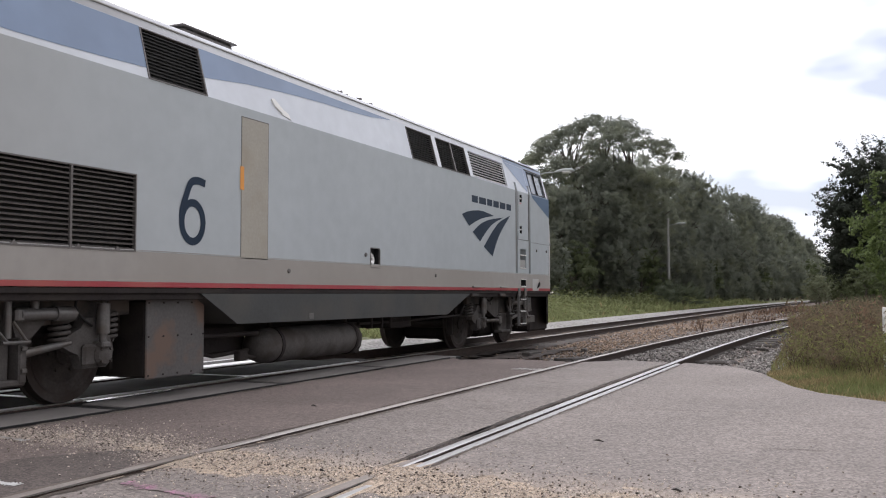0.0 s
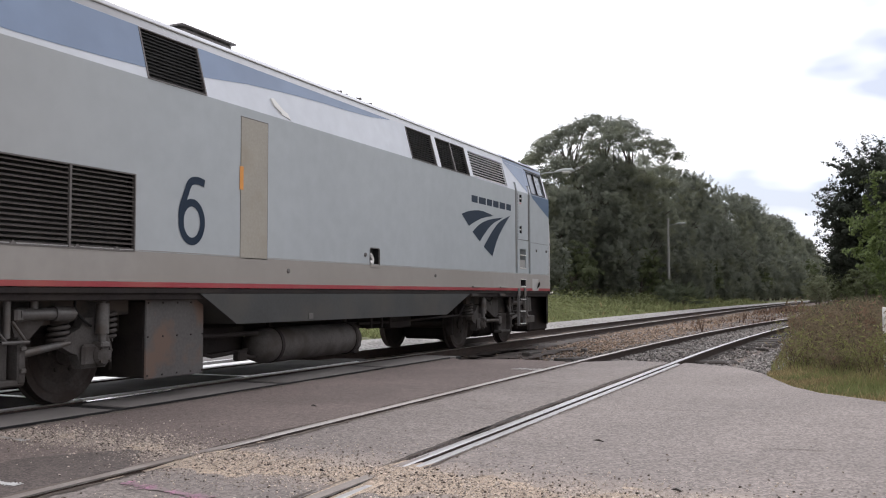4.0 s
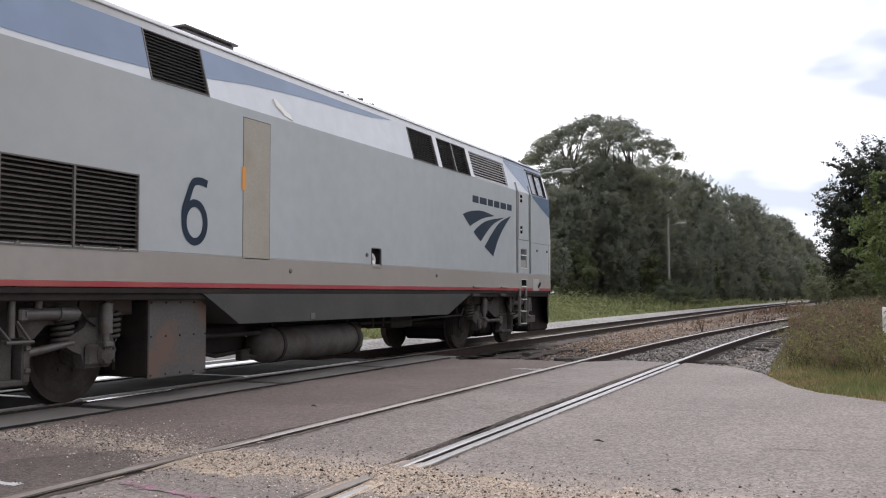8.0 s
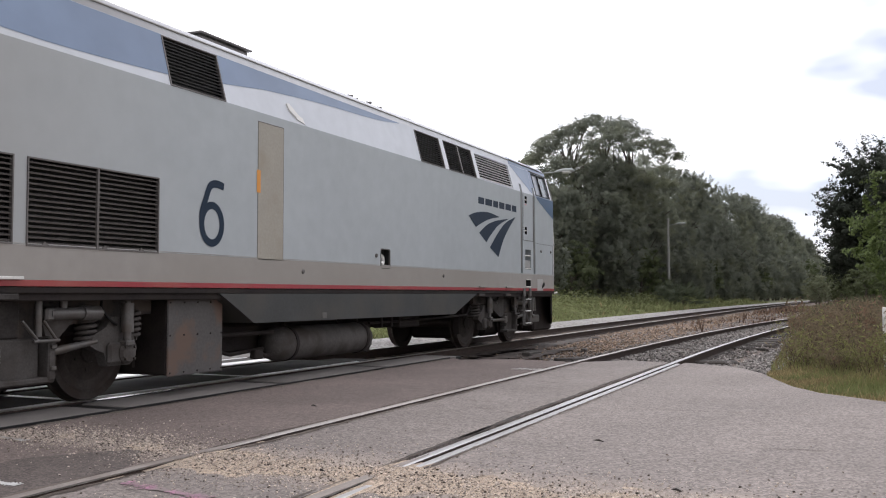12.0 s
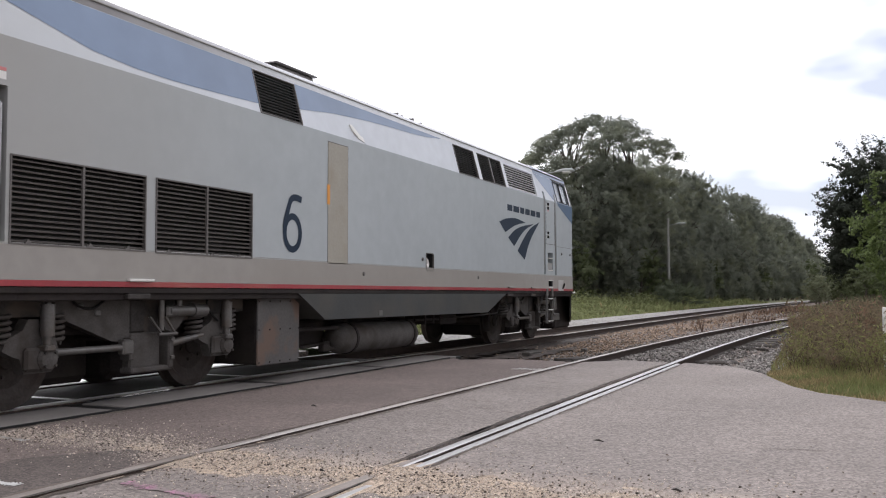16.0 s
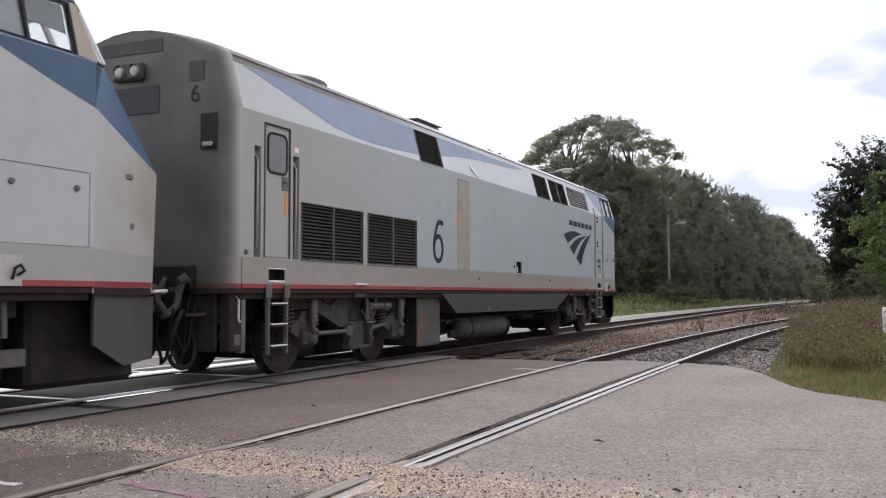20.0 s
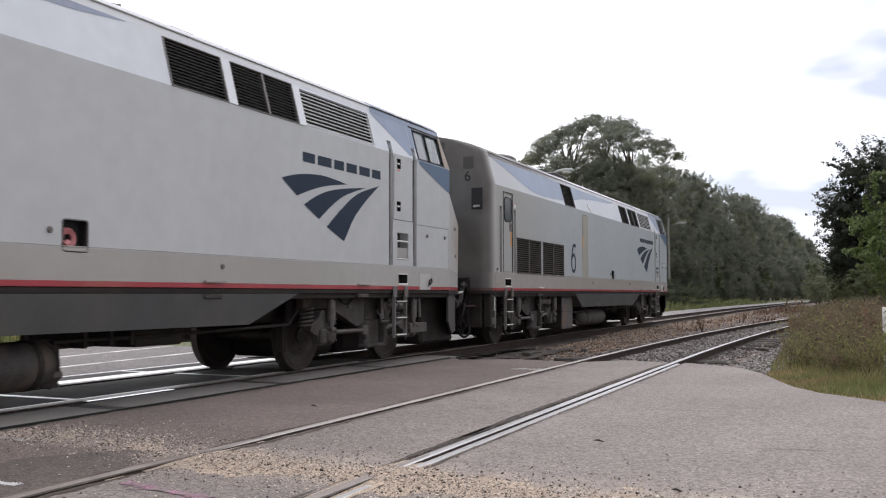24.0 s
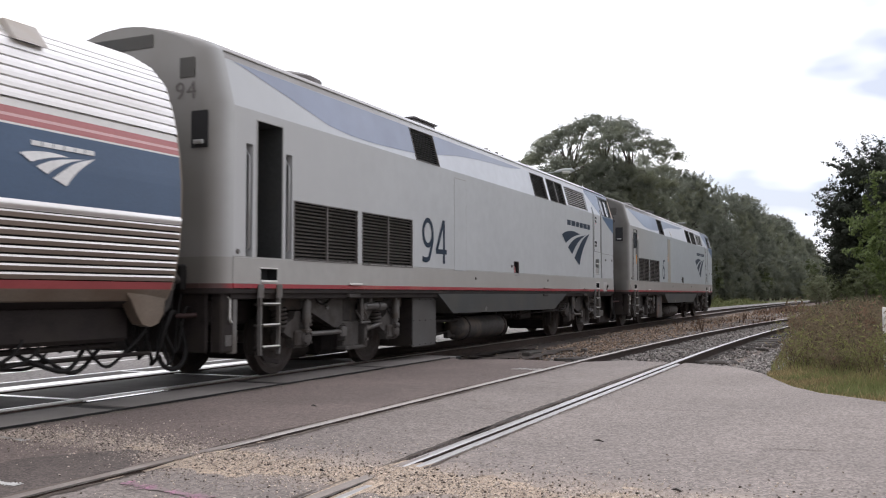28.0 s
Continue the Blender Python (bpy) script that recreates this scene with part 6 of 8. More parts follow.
    for a, b, mt in ((cabw[0], 13.06, GLASS_PALE), (13.10, cabw[1], GLASS)):
        part("pane", Shape().prism([(a, cabw[3]), (b, cabw[3]), (b, cabw[2]), (a, cabw[2])], SLOPE, 0.018, 0.024), mt, cf)
    part("corner_post", Shape().prism([(13.65, 0.02), (13.735, 0.02), (13.735, 0.93), (13.65, 0.90)], SLOPE, -0.012, 0.0), CREAM if number == "94" else PAINT_LIGHT, cf, "cream post behind the cab window" if number == "94" else "pale post behind the cab window")
    part("corner_post", Shape().prism([(13.735, 0.0), (13.90, 0.0), (13.745, 0.98), (13.735, 0.98)], SLOPE, -0.002, 0.02), post_mat, cf)
    part("sun_blind", Shape().prism([(13.12, 0.46), (13.60, 0.40), (13.60, 0.89), (13.12, 0.89)], SLOPE, 0.05, 0.06), GLASS_GREY, cf, "grey blind inside the cab window")
    part("headliner", Shape().box(12.5, 13.76, -1.22, 1.22, 3.80, 3.84, 0.01), SOOT, lo, "dark cab ceiling")
    part("cab_seat", Shape().box(12.75, 13.2, -0.95, -0.45, 2.7, 3.5, 0.08).box(13.25, 13.45, -0.95, -0.45, 3.4, 3.75, 0.05), RUBBER, lo, "dark seat inside the cab")
    part("cab_floor", Shape().box(11.2, 14.6, -1.35, 1.35, 2.30, 2.36, 0.01).box(11.1, 11.16, -1.3, 1.3, 1.2, 3.88, 0.01), SOOT, lo)
    # front door lines, steps
    dl = Shape()
    dl.box(11.68, 12.36, -HALF - 0.004, -HALF, 2.296, 2.308, 0.001).box(11.675, 11.69, -HALF - 0.004, -HALF, 2.30, 3.33, 0.001).box(12.36, 12.375, -HALF - 0.004, -HALF, 2.30, 3.33, 0.001)
    dl.box(12.54, 13.83, -HALF - 0.003, -HALF, 2.268, 2.276, 0.001).box(13.82, 13.828, -HALF - 0.003, -HALF, 1.56, 2.27, 0.001)
    part("panel_seam", dl, SLAT, lo, "thin dark door and hatch seams")
    for z in (1.975, 1.69):
        part("tread", Shape().box(11.815, 12.205, -HALF - 0.004, -HALF + 0.06, z - 0.022, z, 0.005), STEP, lo)
    part("kick_plate", Shape().box(11.815, 12.205, -HALF + 0.02, -HALF + 0.03, 1.70, 1.86, 0.004), ENDGREY, lo)
    for h in h_eye:
        part("grab_iron", Shape().box(h[0] + 0.02, h[1] - 0.02, -HALF - 0.004, -HALF + 0.02, h[2] + 0.07, h[2] + 0.095, 0.004), STEP, lo)
    part("notice", Shape().box(11.80, 11.90, -HALF - 0.003, -HALF, 3.09, 3.115, 0.001), PINKISH, lo, "small red notice strip")
    for x, z in ((12.92, 2.10), (13.66, 2.11), (2.78, 1.41), (7.34, 1.43), (4.83, 1.70), (-4.72, 1.62)):
        part("latch", Shape().lathe([(0.0, -0.02), (0.025, -0.018), (0.032, -0.006), (0.032, 0.002)], (x, -HALF - 0.004, z), "y", 10), SLAT, lo)
    part("notice", Shape().box(12.62, 13.05, -HALF - 0.011, -HALF - 0.006, 1.185, 1.455, 0.001), NOSEDIRT, lo, "worn white patch on the sill")
    part("cable_loop", Shape().tube([(12.93, -HALF - 0.03, 1.24), (12.94, -HALF - 0.05, 1.34), (13.0, -HALF - 0.05, 1.37), (13.05, -HALF - 0.04, 1.32), (12.99, -HALF - 0.03, 1.28)], 0.014, 8), RUBBER, lo)
    for x in (-2.1, 10.5, 9.0 if number == "6" else 7.0):
        part("jacking_pad", Shape().box(x, x + 0.36, -HALF - 0.05, -HALF - 0.012, 1.24, 1.268, 0.005), STEP if x < 0 else SILL, lo)
        part("jacking_bracket", Shape().box(x + 0.02, x + 0.34, -HALF - 0.02, -HALF + 0.05, 1.06, 1.118, 0.01), TRUCK, lo)
    # middle door
    d0, d1, e0, e1 = 1.765, 2.31, 1.535, 3.238
    mid = Shape().box(d0, d1, -HALF - 0.006, -HALF, e0, e1, 0.003)
    md = part("side_door", mid, BEIGE if beige_door else coat, lo, "weathered beige equipment door" if beige_door else "grey flush equipment door")
    sm = Shape().box(d0 - 0.012, d1 + 0.01, -HALF - 0.004, -HALF, e1, e1 + 0.012, 0.002).box(d0 - 0.012, d1 + 0.01, -HALF - 0.004, -HALF, e0 - 0.014, e0, 0.002).box(d1, d1 + 0.01, -HALF - 0.004, -HALF, e0, e1, 0.002)
    sm.box(d0 - 0.008, d0, -HALF - 0.003, -HALF, e0, e1, 0.001)
    part("door_seam", sm, SLAT if beige_door else ENDGREY, md)
    if beige_door:
        part("warning_label", Shape().box(d0 - 0.03, d0 + 0.045, -HALF - 0.0085, -HALF - 0.006, 2.36, 2.64, 0.001), ORANGE, md, "faded orange label on the door edge")
    part("fuel_port_ring", Shape().lathe([(0.05, 0.0), (0.09, -0.02), (0.11, 0.0), (0.11, 0.03), (0.05, 0.03)], (5.10, -HALF + 0.06, 1.63), "y", 18).tube([(5.08, -HALF + 0.03, 1.60), (5.02, -HALF + 0.02, 1.57)], 0.03, 8), WHITE if number == "6" else CAR_RED_PALE, lo, "round filler cap in a dark recess")
    pr = Shape()
    ring_frame(pr, SIDE, 4.985, 5.285, 1.515, 1.805, 0.012, -0.006, 0.02, 0.03)
    part("port_frame", pr, SLAT, lo)
    # number, emblem, lettering turned into bars
    if number == "6":
        nmx = (0.66, 1.105)
    else:
        nmx = (0.385, 1.41)
    part("number", digit_mesh(number, *nmx, 1.65, 2.42, 0.086, SIDE), NAVY, lo, "large navy road number on the side")
    swoosh(lo, SIDE, 8.53, 1.865, 1.0, NAVY)
    x = 9.03
    for w in (0.30, 0.36, 0.27, 0.30, 0.32, 0.27):
        z = 2.88
        part("lettering_bar", Shape().box(x, x + w, -HALF - 0.004, -HALF, z, z + 0.13, 0.0005), NAVY, lo, "navy bar of the maker's lettering")
        x += w + 0.075
    # roof fittings
    part("fan_cowl", Shape().lathe([(0.64, -0.14), (0.63, -0.02), (0.54, 0.03), (0.36, 0.055), (0.18, 0.065), (0.0, 0.066)], (-2.22, -0.40, 4.305), "z", 28), SLAT, lo, "dark radiator fan cowl on the roof")
    part("exhaust_housing", Shape().box(1.54, 2.54, -0.80, 0.80, 4.2, 4.375, 0.03).box(1.50, 2.58, -0.84, 0.84, 4.375, 4.40, 0.01), SLAT, lo, "dark exhaust housing on the roof")
    for x, y in ((5.4, -0.72), (5.65, -0.68), (6.0, -0.74), (6.45, -0.7)):
        hn = Shape().tube([(x, y, 4.27), (x, y, 4.355)], 0.012, 6)
        hn.tube([(x - 0.06, y, 4.355), (x + 0.02, y, 4.357), (x + 0.07, y, 4.36)], 0.02, 8, radii=[0.01, 0.014, 0.03])
        part("horn", hn, SLAT, lo, "small horn on the roof")
    part("antenna", Shape().tube([(7.4, -0.6, 4.27), (7.4, -0.6, 4.40)], 0.012, 6).box(7.3, 7.75, -0.75, -0.45, 4.28, 4.35, 0.01), SLAT, lo)
    if number == "6":
        part("lifting_eye", Shape().prism([(2.44, 0.40), (2.50, 0.42), (2.68, 0.20), (2.62, 0.12), (2.48, 0.26)], SLOPE, -0.02, 0.0).prism([(2.62, 0.10), (2.82, 0.03), (2.78, 0.16), (2.68, 0.22)], SLOPE, -0.012, 0.0), WHITE, lo, "white lifting eye on the upper side")
    # underframe: tank skirt, battery box, reservoirs
    TK = lambda x, z, dep: (x, -HALF + 0.0 + dep, z)
    outline = [(1.05, 1.118), (1.72, 0.76), (7.88, 0.745), (8.95, 1.118)]
    part("fuel_tank", Shape().prism(outline, TK, 0.004, 2 * HALF - 0.004), SKIRT, lo, "dark grey fuel tank skirt with slanted ends")
    part("tank_label", Shape().box(3.28, 3.40, -HALF - 0.002, -HALF + 0.004, 0.78, 0.86, 0.001), TRUCK_LIGHT, lo)
    # body coloured darker than its front plate, for the truck's shade
    bb = part("battery_box", Shape().box(0.365, 1.305, -1.335, 1.34, 0.225, 1.05, 0.02), UNDER, lo, "dark equipment box under the frame")
    part("cover_plate", Shape().box(0.36, 1.31, -1.365, -1.337, 0.21, 1.06, 0.012), RUSTBOX if number == "6" else PLATE_GREY, bb, "grey cover plate with brown rust stains" if number == "6" else "plain dull grey cover plate")
    for bx in (0.39, 0.62, 0.85, 1.08, 1.28):
        for bz in (0.25, 0.66, 1.02):
            part("bolt", Shape().tube([(bx, -1.364, bz), (bx, -1.373, bz)], 0.011, 6), UNDER, bb)
    rs = Shape()
    rs.lathe([(0.0, 2.55), (0.12, 2.57), (0.19, 2.64), (0.225, 2.76), (0.23, 2.85), (0.23, 4.95), (0.222, 5.06), (0.19, 5.16), (0.12, 5.22), (0.0, 5.24)], (0, -1.10, 0.445), "x", 32, 0, True)
    rv = part("air_reservoir", rs, TRUCK_DUST if number == "6" else TRUCK, lo, "dark cylindrical air reservoir")
    for x in (2.95, 4.92):
        part("strap", Shape().lathe([(0.232, x), (0.242, x), (0.242, x + 0.06), (0.232, x + 0.06)], (0, -1.10, 0.445), "x", 28).box(x, x + 0.06, -1.13, -1.07, 0.66, 0.76, 0.008), UNDER, rv)
    part("hanger", Shape().prism([(4.98, 0.68), (5.30, 0.68), (5.34, 0.30), (5.22, 0.20), (5.06, 0.24)], lambda x, z, dep: (x, dep, z), -1.16, -1.12), UNDER, rv)
    part("drain_valve", Shape().tube([(5.20, -1.12, 0.40), (5.30, -1.12, 0.34), (5.33, -1.12, 0.22)], 0.022, 8).box(5.24, 5.36, -1.17, -1.08, 0.30, 0.37, 0.012), TRUCK_LIGHT, lo)
    part("drain_valve", Shape().tube([(2.35, -1.15, 0.34), (2.55, -1.15, 0.30), (2.62, -1.15, 0.33)], 0.03, 8).box(2.20, 2.38, -1.2, -1.1, 0.28, 0.40, 0.015), UNDER, lo)
    for run, r in (([(1.3, -1.25, 0.62), (2.5, -1.25, 0.62)], 0.03), ([(1.3, -1.1, 0.46), (1.8, -1.1, 0.36), (2.5, -1.1, 0.40)], 0.025), ([(5.2, -1.2, 0.655), (6.35, -1.2, 0.655), (9.2, -1.2, 0.70), (9.5, -1.15, 0.9)], 0.022),
                   ([(5.1, -1.02, 0.585), (5.6, -1.02, 0.60), (6.35, -1.02, 0.60)], 0.026), ([(5.3, 1.15, 0.63), (6.3, 1.15, 0.63), (9.0, 1.15, 0.66)], 0.025)):
        part("pipe", Shape().tube(run, r, 8), UNDER, lo)
    pipes = Shape()
    pipes.box(1.35, 2.75, -0.9, 0.9, 0.34, 0.74, 0.05)
    pipes.box(2.7, 5.0, -0.75, 0.9, 0.60, 0.748, 0.02)
    pipes.lathe([(0.0, 2.55), (0.19, 2.62), (0.23, 2.8), (0.23, 5.0), (0.19, 5.17), (0.0, 5.24)], (0, 1.10, 0.445), "x", 20)
    pipes.box(-4.6, 14.4, -0.75, 0.75, 0.72, 1.06, 0.04)
    part("underframe", pipes, UNDER, lo, "black grimy underframe and piping")
    part("junction_box", Shape().box(6.29, 7.07, -1.2, 0.4, 0.545, 0.748, 0.03), UNDER, lo, "dark box hung under the tank")
    for x in (5.55, 5.9, 6.2):
        part("pipe_clip", Shape().box(x, x + 0.05, -1.24, -1.0, 0.575, 0.75, 0.008), UNDER, lo)
    # trucks and wheels
    ax = [-2.88, -0.20, 10.12, 12.80]
    truck(lo, -1.54, 1.34)
    truck(lo, 11.46, 1.34)
    wheels = [wheelset(lo, a) for a in ax]
    # ladders
    ladder(lo, -4.23, -3.90, 0.36, (1.0, 0.74, 0.47))
    ladder(lo, 11.72, 12.05, 0.42, (1.0, 0.74, 0.47))
    part("ladder_brace", Shape().prism([(-4.24, 0.40), (-4.16, 0.40), (-4.02, 0.27), (-3.72, 0.22), (-3.72, 0.27), (-4.0, 0.33), (-4.12, 0.46)], lambda x, z, dep: (x, -HALF + 0.08 + dep, z), 0.0, 0.04), UNDER, lo, "bent grey brace at the ladder's foot")
    # rear pilot plate, hoses, coupler
    pl = Shape().box(-4.98, -4.92, -1.28, 1.28, 0.42, 1.16, 0.02).box(-4.93, -4.66, -1.46, -1.30, 0.42, 1.14, 0.02)
    part("rear_plate", pl, UNDER, lo, "black end plate")
    part("plate_post", Shape().box(-4.72, -4.62, -HALF + 0.06, -HALF + 0.16, 0.40, 1.12, 0.015), POST_GREY, lo, "grey corner post")
    part("grab_iron", Shape().tube([(-4.81, -1.46, 1.08), (-4.82, -1.50, 1.05), (-4.82, -1.50, 0.82), (-4.79, -1.50, 0.78), (-4.76, -1.46, 0.78)], 0.013, 8), STEP, lo, "pale bent grab iron")
    part("plate_label", Shape().box(-4.85, -4.73, -1.466, -1.459, 0.50, 0.63, 0.003), TRUCK_LIGHT, lo)
    dp = Shape().box(-5.14, -5.05, -1.06, 1.06, 1.16, 1.46, 0.02).box(-5.2, -5.05, -0.9, 0.9, 0.9, 1.2, 0.05)
    part("diaphragm", dp, RUBBER, lo, "black rubber end buffer")
    part("hose_fitting", Shape().tube([(-5.12, -1.0, 1.27), (-5.20, -0.99, 1.30), (-5.27, -0.97, 1.26)], 0.05, 10, radii=[0.04, 0.055, 0.045]), HOSE_GREY, lo, "grey hose fitting on the end buffer")
    cp = Shape().box(-5.55, -4.98, -0.12, 0.12, 0.72, 0.98, 0.04).box(-5.62, -5.42, -0.2, 0.16, 0.66, 1.02, 0.05).tube([(-5.25, -0.9, 0.88), (-5.25, -0.15, 0.92)], 0.02, 8)
    part("coupler", cp, TRUCK, lo, "brown-grey knuckle coupler")
    part("uncoupling_lever", Shape().tube([(-5.0, -1.16, 0.87), (-5.08, -1.08, 0.86), (-5.15, -0.98, 0.86)], 0.028, 8), COUPLER_RED, lo, "faded red uncoupling lever")
    hs = ((-0.55, 1.02, 0.36, 0.024), (-0.74, 1.06, 0.30, 0.026), (-0.40, 0.98, 0.42, 0.026), (-0.96, 1.34, 0.86, 0.050), (-0.66, 1.30, 0.88, 0.044), (0.45, 1.0, 0.42, 0.02), (0.7, 1.05, 0.4, 0.018))
    hs += ((-0.98, 1.10, 0.30, 0.017), (-1.05, 0.95, 0.42, 0.016))
    for y, z, low, r in hs:
        r *= 0.85
        path = [(-5.0 + (1.15 if r > 0.03 else 0.62) * (a + 5.0), b, c) for a, b, c in [(-5.0, y, z), (-5.11, y, z - 0.01), (-5.19, y + 0.01, z * 0.6 + low * 0.4), (-5.24, y + 0.02 + 0.1 * r, low + 0.10), (-5.31 - 2 * r, y + 0.05, low), (-5.41, y + 0.02, low + 0.06), (-5.46 + y * 0.05, y + 0.06, z * 0.45 + low * 0.55), (-5.50 + y * 0.08, y, z - 0.14)]]
        part("air_hose", Shape().tube(spline(path), r, 8), HOSE_GREY if r > 0.03 else RUBBER, lo, "dusty grey hanging hose" if r > 0.03 else "hanging black air hose")
    loop = [(-5.22 + 0.20 * math.cos(q), -1.0 + 0.05 * math.sin(2 * q), 0.58 + 0.33 * math.sin(q)) for q in np.linspace(-2.6, 3.4, 26)]
    part("air_hose", Shape().tube(loop, 0.028, 8), RUBBER, lo, "looped black air hose")
    part("hose_bracket", Shape().tube([(-5.02, -0.55, 1.2), (-5.25, -0.62, 1.17), (-5.5, -0.6, 1.17)], 0.02, 8).box(-5.62, -5.3, -0.68, -0.58, 1.15, 1.18, 0.01), STEP, lo, "bright bracket between the units")
    # front plow and coupler
    pw = Shape().prism([(13.96, 1.115), (15.26, 1.085), (15.26, 0.40), (14.60, 0.37), (13.96, 0.62)], lambda x, z, dep: (x, -HALF + (x - XC) * 0.328 + 0.03 + dep, z), 0.0, 0.04)
    part("pilot_plate", pw, PLATE_GREY, lo, "grey pilot side plate")
    fp = Shape().box(14.80, 14.88, -1.12, 1.12, 0.38, 1.10, 0.02).prism([(14.1, 0.42), (14.9, 0.24), (15.0, 0.24), (14.9, 0.62)], lambda x, z, dep: (x, dep, z), -1.0, 1.0)
    part("snow_plow", fp, UNDER, lo, "black front plow")
    part("front_underframe", Shape().box(13.45, 14.86, -1.16, 1.16, 0.22, 1.08, 0.05), UNDER, lo, "black underframe below the nose")
    part("coupler", Shape().box(14.85, 15.42, -0.12, 0.12, 0.72, 0.98, 0.04).box(15.26, 15.44, -0.16, 0.2, 0.66, 1.02, 0.05), TRUCK, lo, "brown-grey knuckle coupler")
    part("brake_beam", Shape().box(12.62, 13.27, -1.36, -1.28, 0.46, 0.62, 0.01).box(12.62, 12.66, -1.37, -1.27, 0.50, 0.53, 0.0), TRUCK_LIGHT, lo, "pale grey bracket board by the truck")
    part("sand_hose", Shape().tube([(13.05, -1.3, 1.1), (13.05, -1.32, 0.72)], 0.035, 8), TRUCK_LIGHT, lo)
    return lo, wheels


# ---- passenger coach ----
def coach():
    co = thing("passenger_coach", "stainless steel corrugated coach with blue band and red stripes", "railway coach", "coupled train")
    F, Lc = -5.83, 25.6
    base = [(1.22, 0.98), (1.40, 1.05), (1.47, 1.16), (1.505, 1.25), (1.575, 1.60), (1.60, 1.95), (1.595, 2.30), (1.565, 2.62), (1.53, 2.816), (1.455, 3.11), (1.355, 3.38), (1.16, 3.59), (0.85, 3.765), (0.45, 3.87), (0.0, 3.90)]

    def at_len(s):
        acc = 0.0
        for (a, b), (c, e) in zip(base, base[1:]):
            w = math.hypot(c - a, e - b)
            if s <= acc + w:
                f = (s - acc) / w
                return (a + (c - a) * f, b + (e - b) * f), ((e - b) / w, -(c - a) / w)
            acc += w
        return base[-1], (0, 1)
    total = sum(math.hypot(c - a, e - b) for (a, b), (c, e) in zip(base, base[1:]))

    def s_of(z):
        lo_, hi_ = 0.0, total
        for _ in range(40):
            m_ = (lo_ + hi_) / 2
            lo_, hi_ = (m_, hi_) if at_len(m_)[0][1] < z else (lo_, m_)
        return lo_
    # lowest skirt strip coloured black, as shade where it curves under
    bands = [("lower_skirt", 1.045, 1.165, STAINLESS_DIRTY, 0), ("skirt_shade_strip", 0.98, 1.045, UNDER, 0), ("red_stripe", 1.165, 1.24, CAR_RED, 0), ("lower_corrugation", 1.24, 1.85, STAINLESS_DIM, 8), ("bead", 1.85, 1.936, STAINLESS, 0), ("blue_band", 1.936, 2.584, CAR_BLUE, 0),
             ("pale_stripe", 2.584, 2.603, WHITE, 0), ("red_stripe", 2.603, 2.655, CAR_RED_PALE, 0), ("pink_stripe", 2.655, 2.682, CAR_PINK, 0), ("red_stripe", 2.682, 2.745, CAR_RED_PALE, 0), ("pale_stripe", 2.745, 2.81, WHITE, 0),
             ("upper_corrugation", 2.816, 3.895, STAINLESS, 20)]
    for side in (-1, 1):
        for name, z0, z1, mt, ribs in bands:
            s0, s1 = s_of(z0), s_of(z1)
            line = []
            if ribs:
                p = (s1 - s0) / ribs
                for k in range(ribs):
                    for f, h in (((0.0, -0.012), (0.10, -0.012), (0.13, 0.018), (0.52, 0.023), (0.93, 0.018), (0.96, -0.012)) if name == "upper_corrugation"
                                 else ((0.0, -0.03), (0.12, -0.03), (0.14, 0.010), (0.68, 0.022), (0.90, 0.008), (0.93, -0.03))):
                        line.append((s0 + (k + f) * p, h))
                line.append((s1, 0.0))
            else:
                line = [(s0 + (s1 - s0) * k / 8, 0.006 + (0.022 * math.sin(math.pi * k / 8) if name == "bead" else 0.0)) for k in range(9)]
            pts = []
            for q, h in line:
                (a, b), nn = at_len(q)
                pts.append((a + nn[0] * h, b + nn[1] * h))
            sh = Shape()
            xs = [F, F - 0.02, F - 3, F - 10, F - Lc]
            for x in xs:
                sh.v += [(x, side * a, b) for a, b in pts]
            n = len(pts)
            for i in range(len(xs) - 1):
                for k in range(n - 1):
                    f = (i * n + k, i * n + k + 1, (i + 1) * n + k + 1, (i + 1) * n + k)
                    sh.f.append(f if side < 0 else f[::-1])
                    # by colour: grooves black as shade, upper bevels bright as mirrored sky
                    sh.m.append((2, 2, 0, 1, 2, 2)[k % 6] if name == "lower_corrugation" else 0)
                    sh.s.append(False)
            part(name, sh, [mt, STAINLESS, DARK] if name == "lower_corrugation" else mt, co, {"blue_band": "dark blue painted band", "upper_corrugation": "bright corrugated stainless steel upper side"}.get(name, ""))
    outline = [(-a, b) for a, b in base] + [(a, b) for a, b in base[-2::-1]]
    for x, nm, lab in ((F, "end_wall", "dusty rounded end wall"), (F - Lc, "end_wall", "")):
        e = Shape()
        k = len(outline)
        for dx, sc in ((0.0, 1.004), (0.035, 1.0), (0.06, 0.975), (0.08, 0.90)):
            e.v += [(x + dx * (1 if x == F else -1), y * sc, 0.98 + (z - 0.98) * sc) for y, z in outline]
        for j in range(3):
            for i in range(k - 1):
                e.f.append((j * k + i, j * k + i + 1, (j + 1) * k + i + 1, (j + 1) * k + i))
                e.m.append(0)
                e.s.append(False)
        e.f.append(tuple(range(3 * k, 4 * k)))
        e.m.append(0)
        e.s.append(False)
        part(nm, e, STAINLESS_DIRTY, co, lab)
    part("end_diaphragm", Shape().box(F + 0.05, F + 0.25, -0.6, 0.6, 1.2, 3.4, 0.05), RUBBER, co, "black gangway diaphragm")
